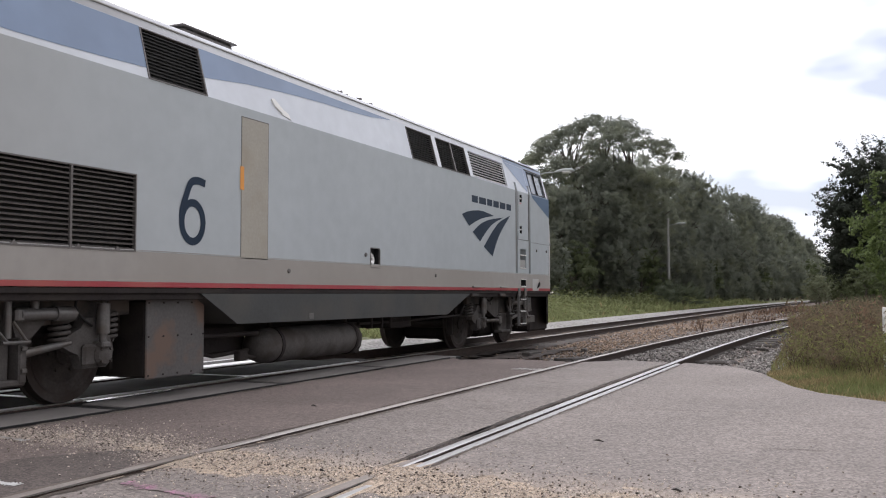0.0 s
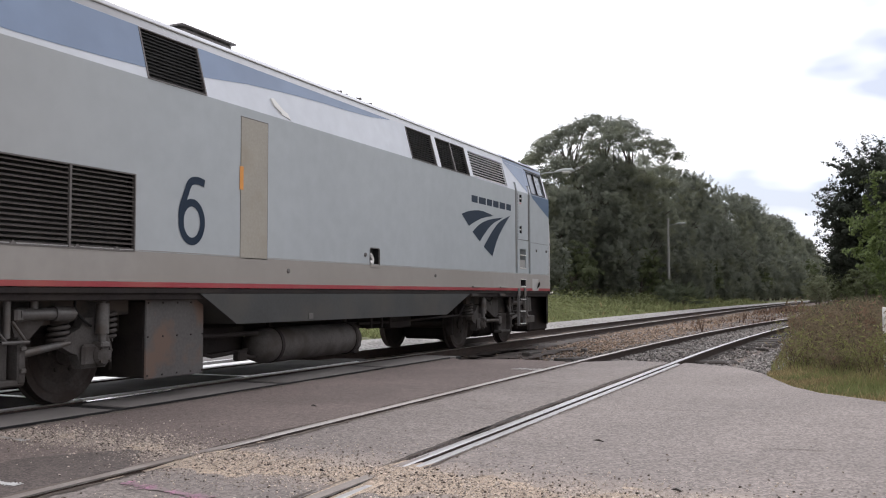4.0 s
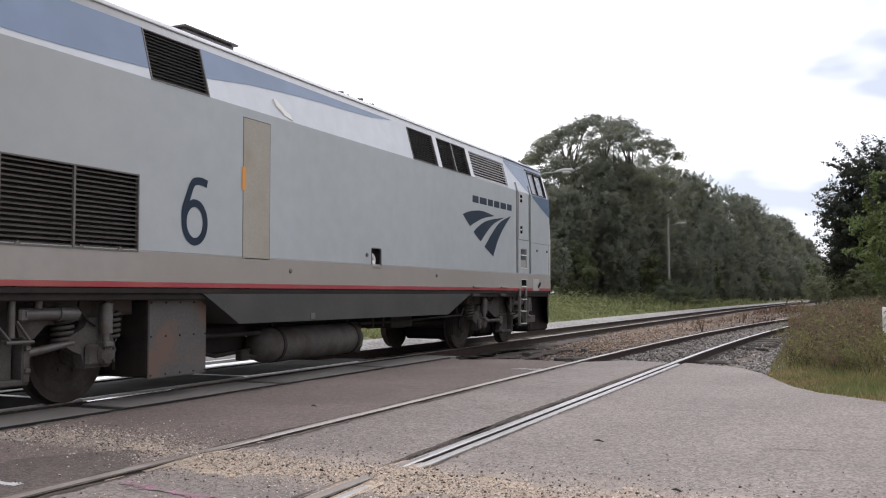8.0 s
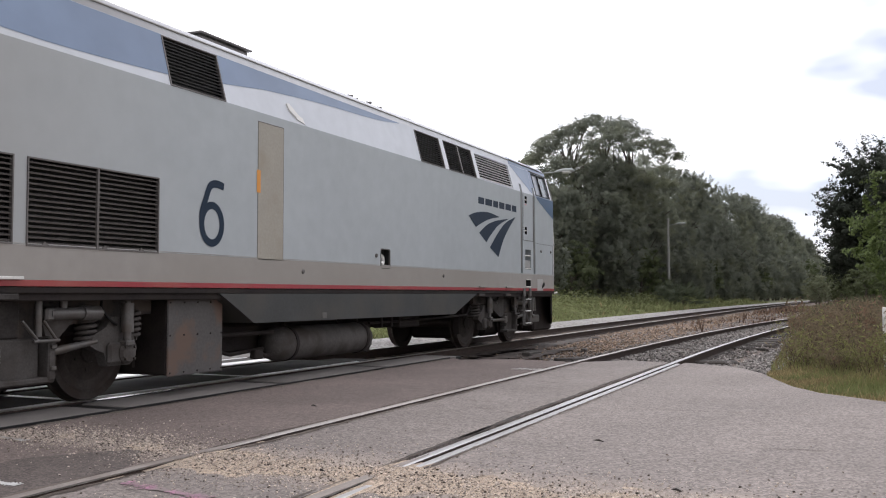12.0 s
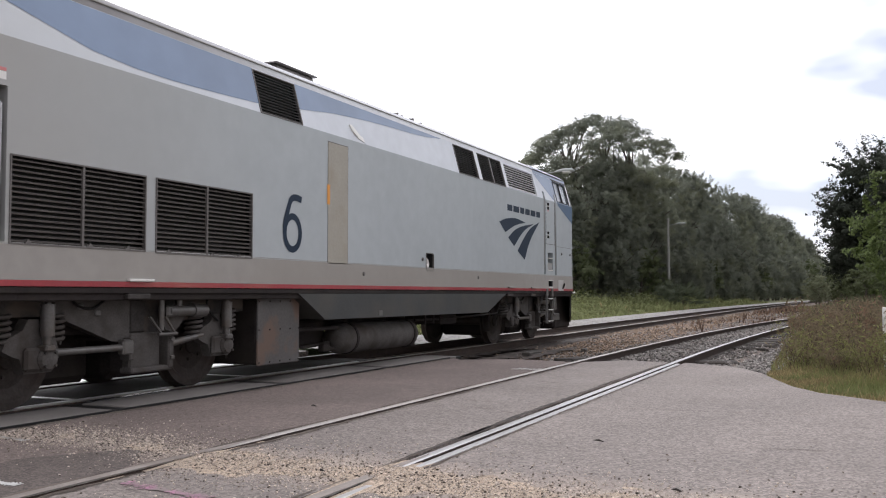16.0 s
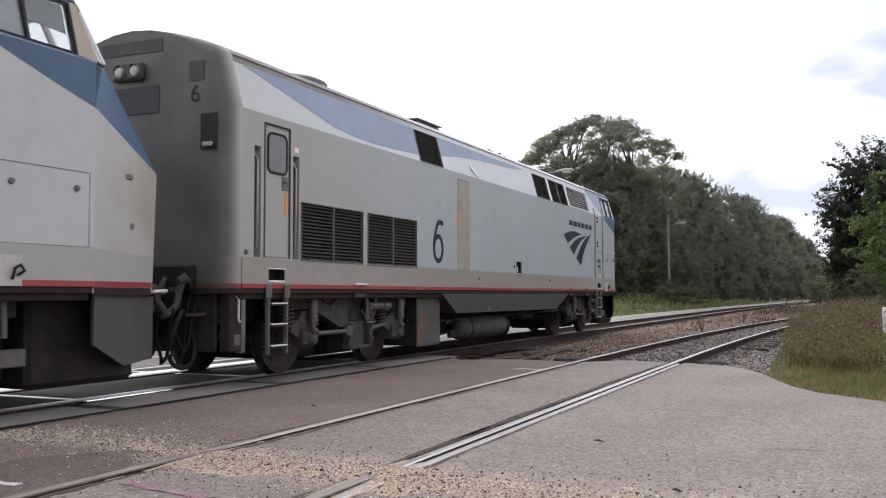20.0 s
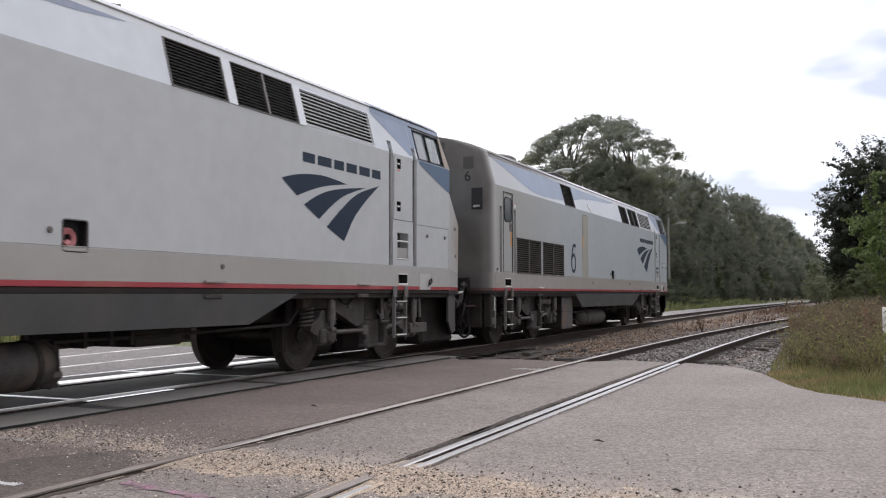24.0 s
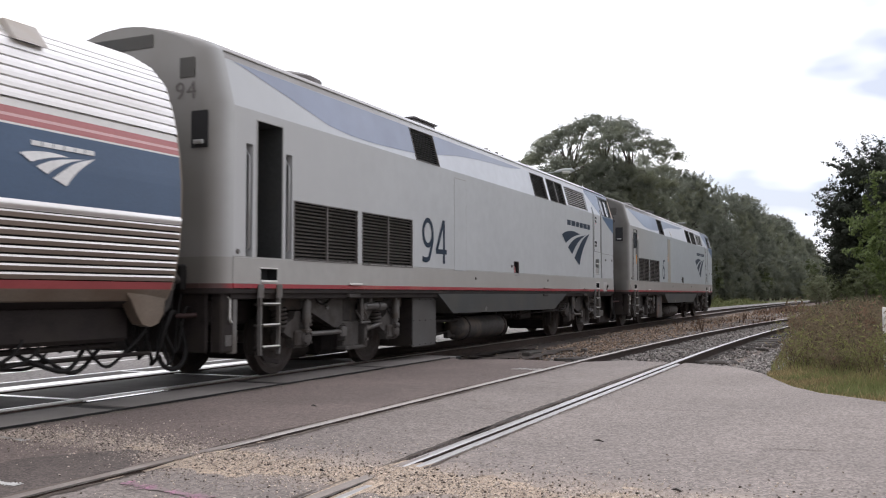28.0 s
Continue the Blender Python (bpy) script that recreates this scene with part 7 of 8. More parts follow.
    # lower corner fairing, dirty and brown
    part("corner_fairing", Shape().prism([(F, 1.16), (F - 0.66, 1.16), (F - 0.56, 1.06), (F - 0.44, 0.90), (F - 0.34, 0.80), (F - 0.20, 0.765), (F - 0.08, 0.80), (F - 0.01, 0.90)], lambda x, z, dep: (x, -1.46 + 0.25 * (1.16 - z) ** 1.5 + 0.35 * max(0, x - F + 0.2) ** 1.5 + dep, z), 0.0, 0.14), STAINLESS_DIRTY, co, "brown-stained corner fairing")
    for k in range(6):
        x = -7.80 + 0.125 * k
        part("lettering_bar", Shape().box(x, x + 0.112, -1.600, -1.590, 2.43, 2.475, 0.001), SLAT_PALE, co, "pale bar of lettering")
    swoosh(co, lambda x, z, dep: (x, -1.612 + max(0.0, z - 2.3) * 0.1, z), -7.93, 2.10, 0.33, SLAT_PALE, -0.0)
    part("roof_vent", Shape().prism([(-1.43, 3.385), (-1.41, 3.415), (-1.27, 3.60), (-1.10, 3.60), (-1.2, 3.46)], lambda y, z, dep: (dep, y, z), -7.84, -7.48), NOSEDIRT, co, "grey vent housing on the roof edge")
    part("underframe", Shape().box(F - Lc + 0.5, F - 0.3, -1.2, 1.2, 0.62, 1.0, 0.04), UNDER, co, "black underframe")
    rng = np.random.default_rng(77)
    for k in range(9):
        x0 = -5.75 - 0.36 * k + rng.uniform(-.1, .1)
        ln, low, y = rng.uniform(0.6, 1.4), rng.uniform(0.33, 0.52), rng.uniform(-1.15, -0.75)
        pts = [(x0 - ln * f, y + 0.05 * math.sin(5 * f + k), 0.72 - (0.72 - low) * math.sin(math.pi * f) ** 0.75 + 0.03 * math.sin(9 * f + k)) for f in np.linspace(0, 1, 14)]
        part("cable", Shape().tube(pts, rng.uniform(0.014, 0.027), 6), RUBBER, co, "hanging black cable")
    part("pipe", Shape().tube([(-5.6, -1.0, 0.46), (-9.6, -1.0, 0.44)], 0.022, 8), UNDER, co)
    part("pipe", Shape().tube([(-6.2, -1.05, 0.58), (-9.6, -1.05, 0.56)], 0.03, 8), UNDER, co)
    part("coupler", Shape().box(F - 0.3, F + 0.28, -0.12, 0.12, 0.72, 0.98, 0.04), TRUCK, co)
    wheels = []
    for c in (F - 3.4 - 1.25, F - Lc + 3.4):
        tr = part("truck", Shape().box(c - 1.7, c + 1.7, -1.12, -0.98, 0.55, 0.80, 0.05).box(c - 1.7, c + 1.7, 0.98, 1.12, 0.55, 0.80, 0.05).box(c - 0.3, c + 0.3, -1.0, 1.0, 0.5, 0.9, 0.04), TRUCK, co, "dusty coach truck")
        for a in (-1.295, 1.295):
            part("journal_box", Shape().box(c + a - 0.16, c + a + 0.16, -1.2, -0.98, 0.36, 0.66, 0.04), TRUCK, tr)
            wheels.append(wheelset(co, c + a))
    return co, wheels


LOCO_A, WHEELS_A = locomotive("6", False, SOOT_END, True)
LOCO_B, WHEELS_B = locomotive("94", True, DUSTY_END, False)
COACH, WHEELS_C = coach()


# ---- trees, undergrowth, grass ----
def build_tree(seed, height, radius, mat, leaves, leaf_size, low=0.15, spiky=0.0):
    """Meshes of one tree: tapered trunk with limbs, and a crown of many small leaf sprays in uneven lobes."""
    rng = np.random.default_rng(seed)
    w = Shape()
    top = height * 0.62
    trunk = [(0, 0, -0.3), (0.1 * rng.normal(), 0.1 * rng.normal(), top * 0.35), (0.3 * rng.normal(), 0.3 * rng.normal(), top * 0.7), (0.0, 0.4 * rng.normal(), top)]
    r0 = 0.022 * height
    w.tube(trunk, r0, 9, radii=[r0 * 1.3, r0 * 0.9, r0 * 0.6, r0 * 0.35])
    for k in range(11):
        f = rng.uniform(0.3, 1.0)
        i = min(int(f * 3), 2)
        g = f * 3 - i
        b = Vector(trunk[i]).lerp(Vector(trunk[i + 1]), g)
        a = k * 2.4 + rng.uniform(-.4, .4)
        ln = radius * rng.uniform(0.5, 0.85)
        e = b + Vector((math.cos(a) * ln, math.sin(a) * ln, ln * rng.uniform(0.25, 0.9)))
        mdl = b.lerp(e, 0.5) + Vector((0, 0, -0.08 * ln))
        w.tube([b, mdl, e], 0.1, 6, radii=[r0 * 0.4, r0 * 0.25, r0 * 0.1])
    wood = w.mesh("trunk", [BARK])
    mid, rz = height * (0.5 + low * 0.45), height * (0.5 - low * 0.45)
    lobes = []
    count = 46
    for k in range(count):               # lobes spread evenly over an egg-shaped crown
        v = 1 - 2 * (k + 0.5) / count
        a = k * 2.39996 + rng.uniform(-.3, .3)
        rr = (1 - v * v) ** 0.5
        q = rng.uniform(0.64, 0.84)
        lobes.append((np.array([radius * rr * math.cos(a) * q, radius * rr * math.sin(a) * q, mid + rz * v * (q + 0.06)]), radius * rng.uniform(0.20, 0.36)))
    for k in range(10):
        lobes.append((np.array([rng.normal() * radius * 0.25, rng.normal() * radius * 0.25, mid + rz * rng.uniform(-.6, .6)]), radius * 0.42))
    # every lobe carries clumps, every clump its leaves
    per = 80
    n = leaves // per
    size = np.array([l[1] ** 2 for l in lobes])
    pick = rng.choice(len(lobes), n, p=size / size.sum())
    d = rng.normal(size=(n, 3))
    d /= np.linalg.norm(d, axis=1)[:, None]
    lr = np.array([l[1] for l in lobes])[pick]
    hub = np.array([l[0] for l in lobes])[pick] + d * (lr * rng.uniform(0.55, 1.0, n))[:, None] * np.array([1, 1, 0.85])
    ball = rng.normal(size=(n, per, 3))
    ball /= np.linalg.norm(ball, axis=2)[:, :, None]
    ball *= (rng.uniform(0, 1, (n, per)) ** 0.6)[:, :, None]
    cr = np.clip(lr * rng.uniform(0.22, 0.42, n), 0.25, 0.8)
    if spiky:                             # sprays that reach outwards instead of round clumps
        out = d + rng.normal(size=(n, 3)) * 0.35 + np.array([0, 0, 0.25])
        out /= np.linalg.norm(out, axis=1)[:, None]
        f = rng.uniform(-0.6, 1.0, (n, per))
        pos = hub[:, None, :] + out[:, None, :] * (f * (cr * spiky)[:, None])[:, :, None] + ball * (cr[:, None] * 0.55 * (1.1 - 0.75 * np.clip(f, 0, 1)))[:, :, None]
    else:
        pos = hub[:, None, :] + ball * cr[:, None, None] * np.array([1.15, 1.15, 0.8])
    pos = pos.reshape(-1, 3)
    aim = (ball * 0.55 + d[:, None, :] * 0.9 + np.array([0, 0, 0.35])).reshape(-1, 3) + rng.normal(size=pos.shape) * 0.18
    keep = pos[:, 2] > low * height * 0.6
    pos, aim = pos[keep], aim[keep]
    sz = leaf_size * rng.uniform(0.5, 1.35, len(pos))
    crown = scatter_mesh("crown", CARD_V, CARD_F, [mat], facing(pos, np.repeat(sz[:, None], 3, 1), aim, rng))
    return wood, crown


def build_oak(seed, radius, low, top):
    """Meshes of a spreading oak: forked trunk, arching limbs, and an open umbrella of flattened leaf lobes."""
    rng = np.random.default_rng(seed)
    lobes = []
    for k in range(74):
        r, a = radius * 0.93 * math.sqrt((k + 0.5) / 74), k * 2.39996
        x, y = r * math.cos(a), r * math.sin(a)
        z = top - 0.80 - (top - low - 1.3) * (r / radius) ** 1.3 + 0.55 * noise.noise(Vector((x * 0.5, y * 0.5, seed)))
        if noise.noise(Vector((x * 0.42, y * 0.42, 7.7))) < -0.28 and r < 0.8 * radius:
            continue                       # gaps through which the sky shows
        if noise.noise(Vector((x * 0.16, y * 0.55 + 2.0, z * 0.7))) < -0.05 and low + 0.5 < z < top - 1.0 and r > 0.3 * radius:
            continue
        lobes.append((Vector((x, y, z)), rng.uniform(1.0, 1.55) * (0.82 if r > 0.8 * radius else 1.0)))
    for k in range(64):                    # the lower, looser layer
        r, a = radius * 0.92 * math.sqrt((k + 0.5) / 64), k * 2.39996 + 1.0
        x, y = r * math.cos(a), r * math.sin(a)
        z = low + rng.uniform(-1.8, 0.5)
        if noise.noise(Vector((x * 0.5, y * 0.5, 3.3))) > -0.25:
            lobes.append((Vector((x, y, z)), rng.uniform(0.8, 1.35)))
    w = Shape()
    fork = low * 0.52
    w.tube([(0, 0, -0.3), (0.1, -0.1, fork * 0.5), (0.0, 0.1, fork)], 0.5, 10, radii=[0.62, 0.48, 0.42])
    for k in range(7):
        a = k * 0.9 + rng.uniform(-.2, .2)
        hub = Vector((math.cos(a) * radius * 0.42, math.sin(a) * radius * 0.42, low + 0.2 + rng.uniform(-.3, .8)))
        w.tube(spline([(0, 0.1, fork - 0.2), tuple(hub * 0.45 + Vector((0, 0, fork * 0.62))), tuple(hub)], 4), 0.2, 7, radii=[0.24 - 0.018 * i for i in range(9)])
        for c, r in lobes:
            if (c.xy - hub.xy).length < radius * 0.34:
                mid = hub.lerp(c, 0.5) + Vector((rng.normal() * 0.25, rng.normal() * 0.25, 0.35))
                w.tube([hub, mid, c], 0.05, 5, radii=[0.075, 0.045, 0.02])
    wood = w.mesh("trunk", [BARK])
    P, A = [], []
    for c, r in lobes:
        clumps = int(30 * r)
        for _ in range(clumps):
            d = rng.normal(size=3)
            d /= np.linalg.norm(d)
            if d[2] < -0.3:
                d[2] *= -0.5
            hub = np.array(c) + d * np.array([1, 1, 0.68]) * r * rng.uniform(0.55, 1.05)
            n = 34
            p = hub + rng.normal(size=(n, 3)) * np.array([0.15, 0.15, 0.09]) * (0.8 + 0.5 * rng.uniform())
            P.append(p)
            A.append(d * 0.7 + np.array([0, 0, 0.6]) + rng.normal(size=(n, 3)) * 0.35)
    for _ in range(300):                   # loose sprays along the twigs, with sky between them
        r, a = radius * 0.9 * math.sqrt(rng.uniform()), rng.uniform(0, 6.28)
        c = np.array([r * math.cos(a), r * math.sin(a), low + 0.3 + (top - low - 1.6) * rng.uniform() * (1 - (r / radius) ** 2)])
        P.append(c + rng.normal(size=(12, 3)) * np.array([0.22, 0.22, 0.12]))
        A.append(np.array([0, 0, 0.8]) + rng.normal(size=(12, 3)) * 0.5)
    P, A = np.concatenate(P), np.concatenate(A)
    sz = 0.14 * rng.uniform(0.6, 1.4, len(P))
    return wood, scatter_mesh("crown", CARD_V, CARD_F, [LEAF], facing(P, np.repeat(sz[:, None], 3, 1), A, rng))


def plant_tree(kind, x, y, turn, scale, label, group="", cat="tree"):
    t = thing("tree" if cat == "tree" else "shrub", label, cat, group)
    part("trunk", kind[0], [], t)
    part("crown", kind[1], [], t)
    t.location, t.rotation_euler, t.scale = (x, y, -0.05), (0, 0, turn), (scale, scale, scale)
    return t


def build_trees():
    oak = build_oak(11, 7.0, 11.4, 16.9)
    kinds = [build_tree(s, h, r, LEAF, 110000, 0.19, low=0.03, spiky=1.0) for s, h, r in ((21, 15.5, 5.2), (22, 17.0, 5.8), (23, 18.0, 5.4))]
    pale = build_tree(31, 9.0, 4.2, LEAF_OLIVE, 20000, 0.22, low=0.02)
    plant_tree(oak, 77.0, 19.7, 0.0, 1.0, "broad dark green oak with sky showing through its crown", "tree row by the track")
    row = [(88, 22.5, 0.80), (97, 19.8, 0.93), (109, 19.0, 0.93), (121, 18.0, 0.92), (135, 17.4, 0.97), (150, 17.2, 1.0), (168, 16.8, 1.02), (188, 16.6, 1.06), (212, 16.2, 1.08),
           (240, 16.0, 1.08), (274, 15.6, 1.1), (315, 15.0, 1.12), (365, 14.0, 1.12)]
    for i, (x, y, k) in enumerate(row):
        plant_tree(kinds[i % 3], x, y, i * 1.9, k, "tall dark green tree in a dense row", "tree row by the track")
    for i, (x, y, k) in enumerate(((62, 31, 0.62), (70, 29.0, 0.66), (84, 29, 0.72), (100, 28, 0.8), (118, 27, 0.85), (140, 26, 0.9), (66, 24.5, 0.5), (82, 25.5, 0.62))):
        plant_tree(kinds[(i + 1) % 3], x, y, i * 2.3 + 1, k, "dark green tree behind the row", "tree row by the track")
    for i, (x, y, k) in enumerate(((71.0, 22.8, 0.68), (73.0, 18.6, 0.74), (74.0, 26.5, 0.64), (82.0, 21.2, 0.70), (90.0, 19.6, 0.86), (67.5, 20.6, 0.56))):
        plant_tree(kinds[i % 3], x, y, i * 1.7 + 0.4, k, "dense dark green tree below the oak", "tree row by the track")
    for i, (x, y, k) in enumerate(((60, 19.5, 0.62), (66, 19.2, 0.55), (72, 18.8, 0.6), (79, 18.4, 0.52), (84, 17.9, 0.60), (92, 17.0, 0.55), (100, 16.6, 0.6), (110, 16.2, 0.55), (122, 15.6, 0.6),
                                   (136, 15.0, 0.6), (152, 14.6, 0.65), (172, 14.2, 0.7), (200, 13.8, 0.75), (235, 13.0, 0.8))):
        plant_tree(pale if i % 3 == 1 else kinds[i % 3], x, y, i * 1.3, k * (1.05 if i % 3 == 1 else 0.62), "dark undergrowth shrub under the trees", "undergrowth", "shrub")
    for i, (x, y, k) in enumerate(((260, 9.0, 0.4), (275, 6.5, 0.4), (290, 4.6, 0.45), (310, 2.0, 0.5), (330, -1.0, 0.5), (200, 10.6, 0.3), (185, 11.8, 0.3), (170, 12.6, 0.28), (155, 13.0, 0.27), (142, 13.6, 0.26),
                                   (130, 14.0, 0.24), (190, 23.5, 0.4), (200, 26.0, 0.4), (210, 29.0, 0.42), (215, 24.0, 0.45), (225, 33.0, 0.45), (180, 20.6, 0.3), (162, 20.0, 0.3), (145, 20.0, 0.3), (240, 21.0, 0.4))):
        plant_tree(kinds[i % 3], x, y, i * 1.7, k, "dark undergrowth shrub under the trees", "undergrowth", "shrub")
    for i in range(16):
        x = 104 + 9.5 * i
        plant_tree(pale if i in (11, 13, 14) else kinds[i % 3], x, main_y(x) + 8.6 + 0.7 * (i % 3), i * 1.9, (0.8 if i in (11, 13, 14) else 0.40) + 0.012 * i, "dark undergrowth shrub along the curve", "undergrowth", "shrub")
    for i in range(30):
        x = 98 + 7.5 * i
        plant_tree(kinds[i % 3], x, main_y(x) + 7.0 + 0.6 * (i % 2), i * 2.2, 0.17 + 0.0018 * i, "low dark undergrowth shrub at the foot of the trees", "undergrowth", "shrub")
    for i in range(7):
        plant_tree(kinds[i % 3], 90.5 + 2 * (i % 2), 22.0 + 1.5 * i, i * 1.4, 0.2, "low dark undergrowth shrub at the foot of the trees", "undergrowth", "shrub")
    for i in range(10):
        plant_tree(kinds[i % 3], 112 + 5 * (i % 2), 21.5 + 2.0 * i, i * 1.4, 0.38, "dark undergrowth shrub under the trees", "undergrowth", "shrub")
    for i in range(9):
        plant_tree(kinds[i % 3], 430 + 9 * (i % 3), -34 + 8.0 * i, i * 1.1, 1.05, "dark tree closing the far end of the line", "far trees")
    for i, (x, y, k) in enumerate(((120, -13.0, 0.85), (150, -14.5, 0.95), (190, -17, 1.0), (240, -21, 1.0), (70, -11.0, 0.55), (56, -9.5, 0.42), (110, -8.6, 0.35), (140, -8.5, 0.4), (180, -10.5, 0.45), (300, -25, 1.05))):
        plant_tree(kinds[i % 3], x, y, i * 2.1, k, "dark green tree beside the siding", "trees beside the siding")
    plant_tree(pale, 215, 10.6, 0.3, 1.0, "pale olive tree far along the track", "far trees")
    plant_tree(pale, 250, 6.8, 1.3, 0.9, "pale olive tree far along the track", "far trees")
    plant_tree(pale, 300, -4.0, 2.3, 1.3, "pale olive tree far along the track", "far trees")
    light = build_tree(33, 9.0, 4.2, LEAF_PALE, 20000, 0.24, low=0.02)
    for x, y, k in ((112, 3.75, 0.36), (118, 4.3, 0.40), (126, 1.35, 0.36), (131, 3.2, 0.30)):
        plant_tree(light, x, y, x * 0.7, k, "pale grey-green shrub far along the track", "far shrubs", "shrub")
    # trees right of the tracks
    feather = build_tree(41, 14.0, 6.2, LEAF_DARK, 140000, 0.21, low=0.05, spiky=1.9)
    plant_tree(feather, 84, -3.4, 0.4, 1.0, "tall dark feathery tree beside the siding")
    plant_tree(feather, 96, -1.6, 2.6, 0.66, "dark feathery tree beside the siding")
    plant_tree(kinds[0], 97, -12.5, 2.0, 0.95, "dense dark green tree beside the siding")
    fresh = build_tree(42, 6.4, 3.4, LEAF_FRESH, 34000, 0.14, low=0.04, spiky=1.6)
    plant_tree(fresh, 37, -3.05, 0.9, 1.05, "fresh green small tree beside the siding")
    plant_tree(fresh, 44, -7.6, 2.9, 1.2, "fresh green small tree beside the siding")
    for x, y, k in ((62, -2.6, 0.42), (70, -0.6, 0.36), (76, -2.0, 0.45), (88, 0.4, 0.34), (54, -3.0, 0.4), (120, 1.6, 0.4), (165, 1.0, 0.55), (230, 3.4, 0.6), (225, 9.8, 0.5), (235, 8.2, 0.5), (245, 10.8, 0.55), (206, 11.2, 0.45), (262, 7.0, 0.6)):
        plant_tree(pale, x, y, x * 0.9, k, "olive shrub below the trees", "shrubs beside the siding", "shrub")


build_trees()


def build_palmetto():
    rng = np.random.default_rng(8)
    for i, (x, y, k) in enumerate(((80.0, 13.9, 0.8), (82.5, 13.4, 0.68), (78, 14.6, 0.55))):
        t = thing("palmetto", "grey-green palmetto clump at the edge of the trees", "palm shrub", "palmetto clumps")
        s = Shape()
        for f in range(34):
            a, e = rng.uniform(0, 2 * math.pi), rng.uniform(0.35, 1.45)
            ln = rng.uniform(1.1, 1.9)
            c = Vector((math.cos(a) * math.cos(e), math.sin(a) * math.cos(e), math.sin(e)))
            hub = c * ln + Vector((0, 0, 0.4))
            side = c.cross(Vector((0, 0, 1))).normalized()
            for b in np.linspace(-1.2, 1.2, 11):
                q = (c * math.cos(b) + side * math.sin(b)).normalized() * rng.uniform(0.75, 1.05) + Vector((0, 0, -0.22))
                wv = side.cross(q).normalized() * 0.03 + side * 0.03
                s.add([hub, hub + q * 0.5 + wv, hub + q, hub + q * 0.5 - wv], [(0, 1, 2, 3)])
        part("fronds", s, LEAF_PALM, t)
        st = Shape()
        for f in range(9):
            a = f * 0.7
            st.tube([(0, 0, -0.1), (math.cos(a) * 0.5, math.sin(a) * 0.5, 1.1)], 0.03, 5)
        part("stems", st, BARK, t)
        t.location, t.scale = (x, y, -0.75), (k * 1.5, k * 1.5, k * 1.5)


build_palmetto()


def blades(name, mats, slots_p, rng, x, y, z, h, w, label, lean=0.35):
    n = len(x)
    a, b = rng.uniform(0, 2 * math.pi, n), rng.uniform(0, 2 * math.pi, n)
    ca, sa = np.cos(a) * w, np.sin(a) * w
    lx, ly = np.cos(b) * lean * h * rng.uniform(0.2, 1, n), np.sin(b) * lean * h * rng.uniform(0.2, 1, n)
    v = np.stack([np.stack([x - ca, y - sa, z], 1), np.stack([x + ca, y + sa, z], 1), np.stack([x + ca * .6 + lx * .4, y + sa * .6 + ly * .4, z + h * .6], 1),
                  np.stack([x - ca * .6 + lx * .4, y - sa * .6 + ly * .4, z + h * .6], 1), np.stack([x + lx, y + ly, z + h], 1)], 1).reshape(-1, 3)
    k = np.arange(n)[:, None] * 5
    f = np.concatenate([k + np.array([[0, 1, 2]]), k + np.array([[0, 2, 3]]), k + np.array([[3, 2, 4]])], 1).reshape(-1, 3)
    me = bpy.data.meshes.new(name)
    me.from_pydata(v.tolist(), [], f.tolist())
    for m in mats:
        me.materials.append(m)
    me.polygons.foreach_set("material_index", np.repeat(rng.uniform(0, 1, n) < slots_p, 3).astype(np.int32))
    me.update()
    return tagged(new(name, me), label, "grass", kind="stuff")


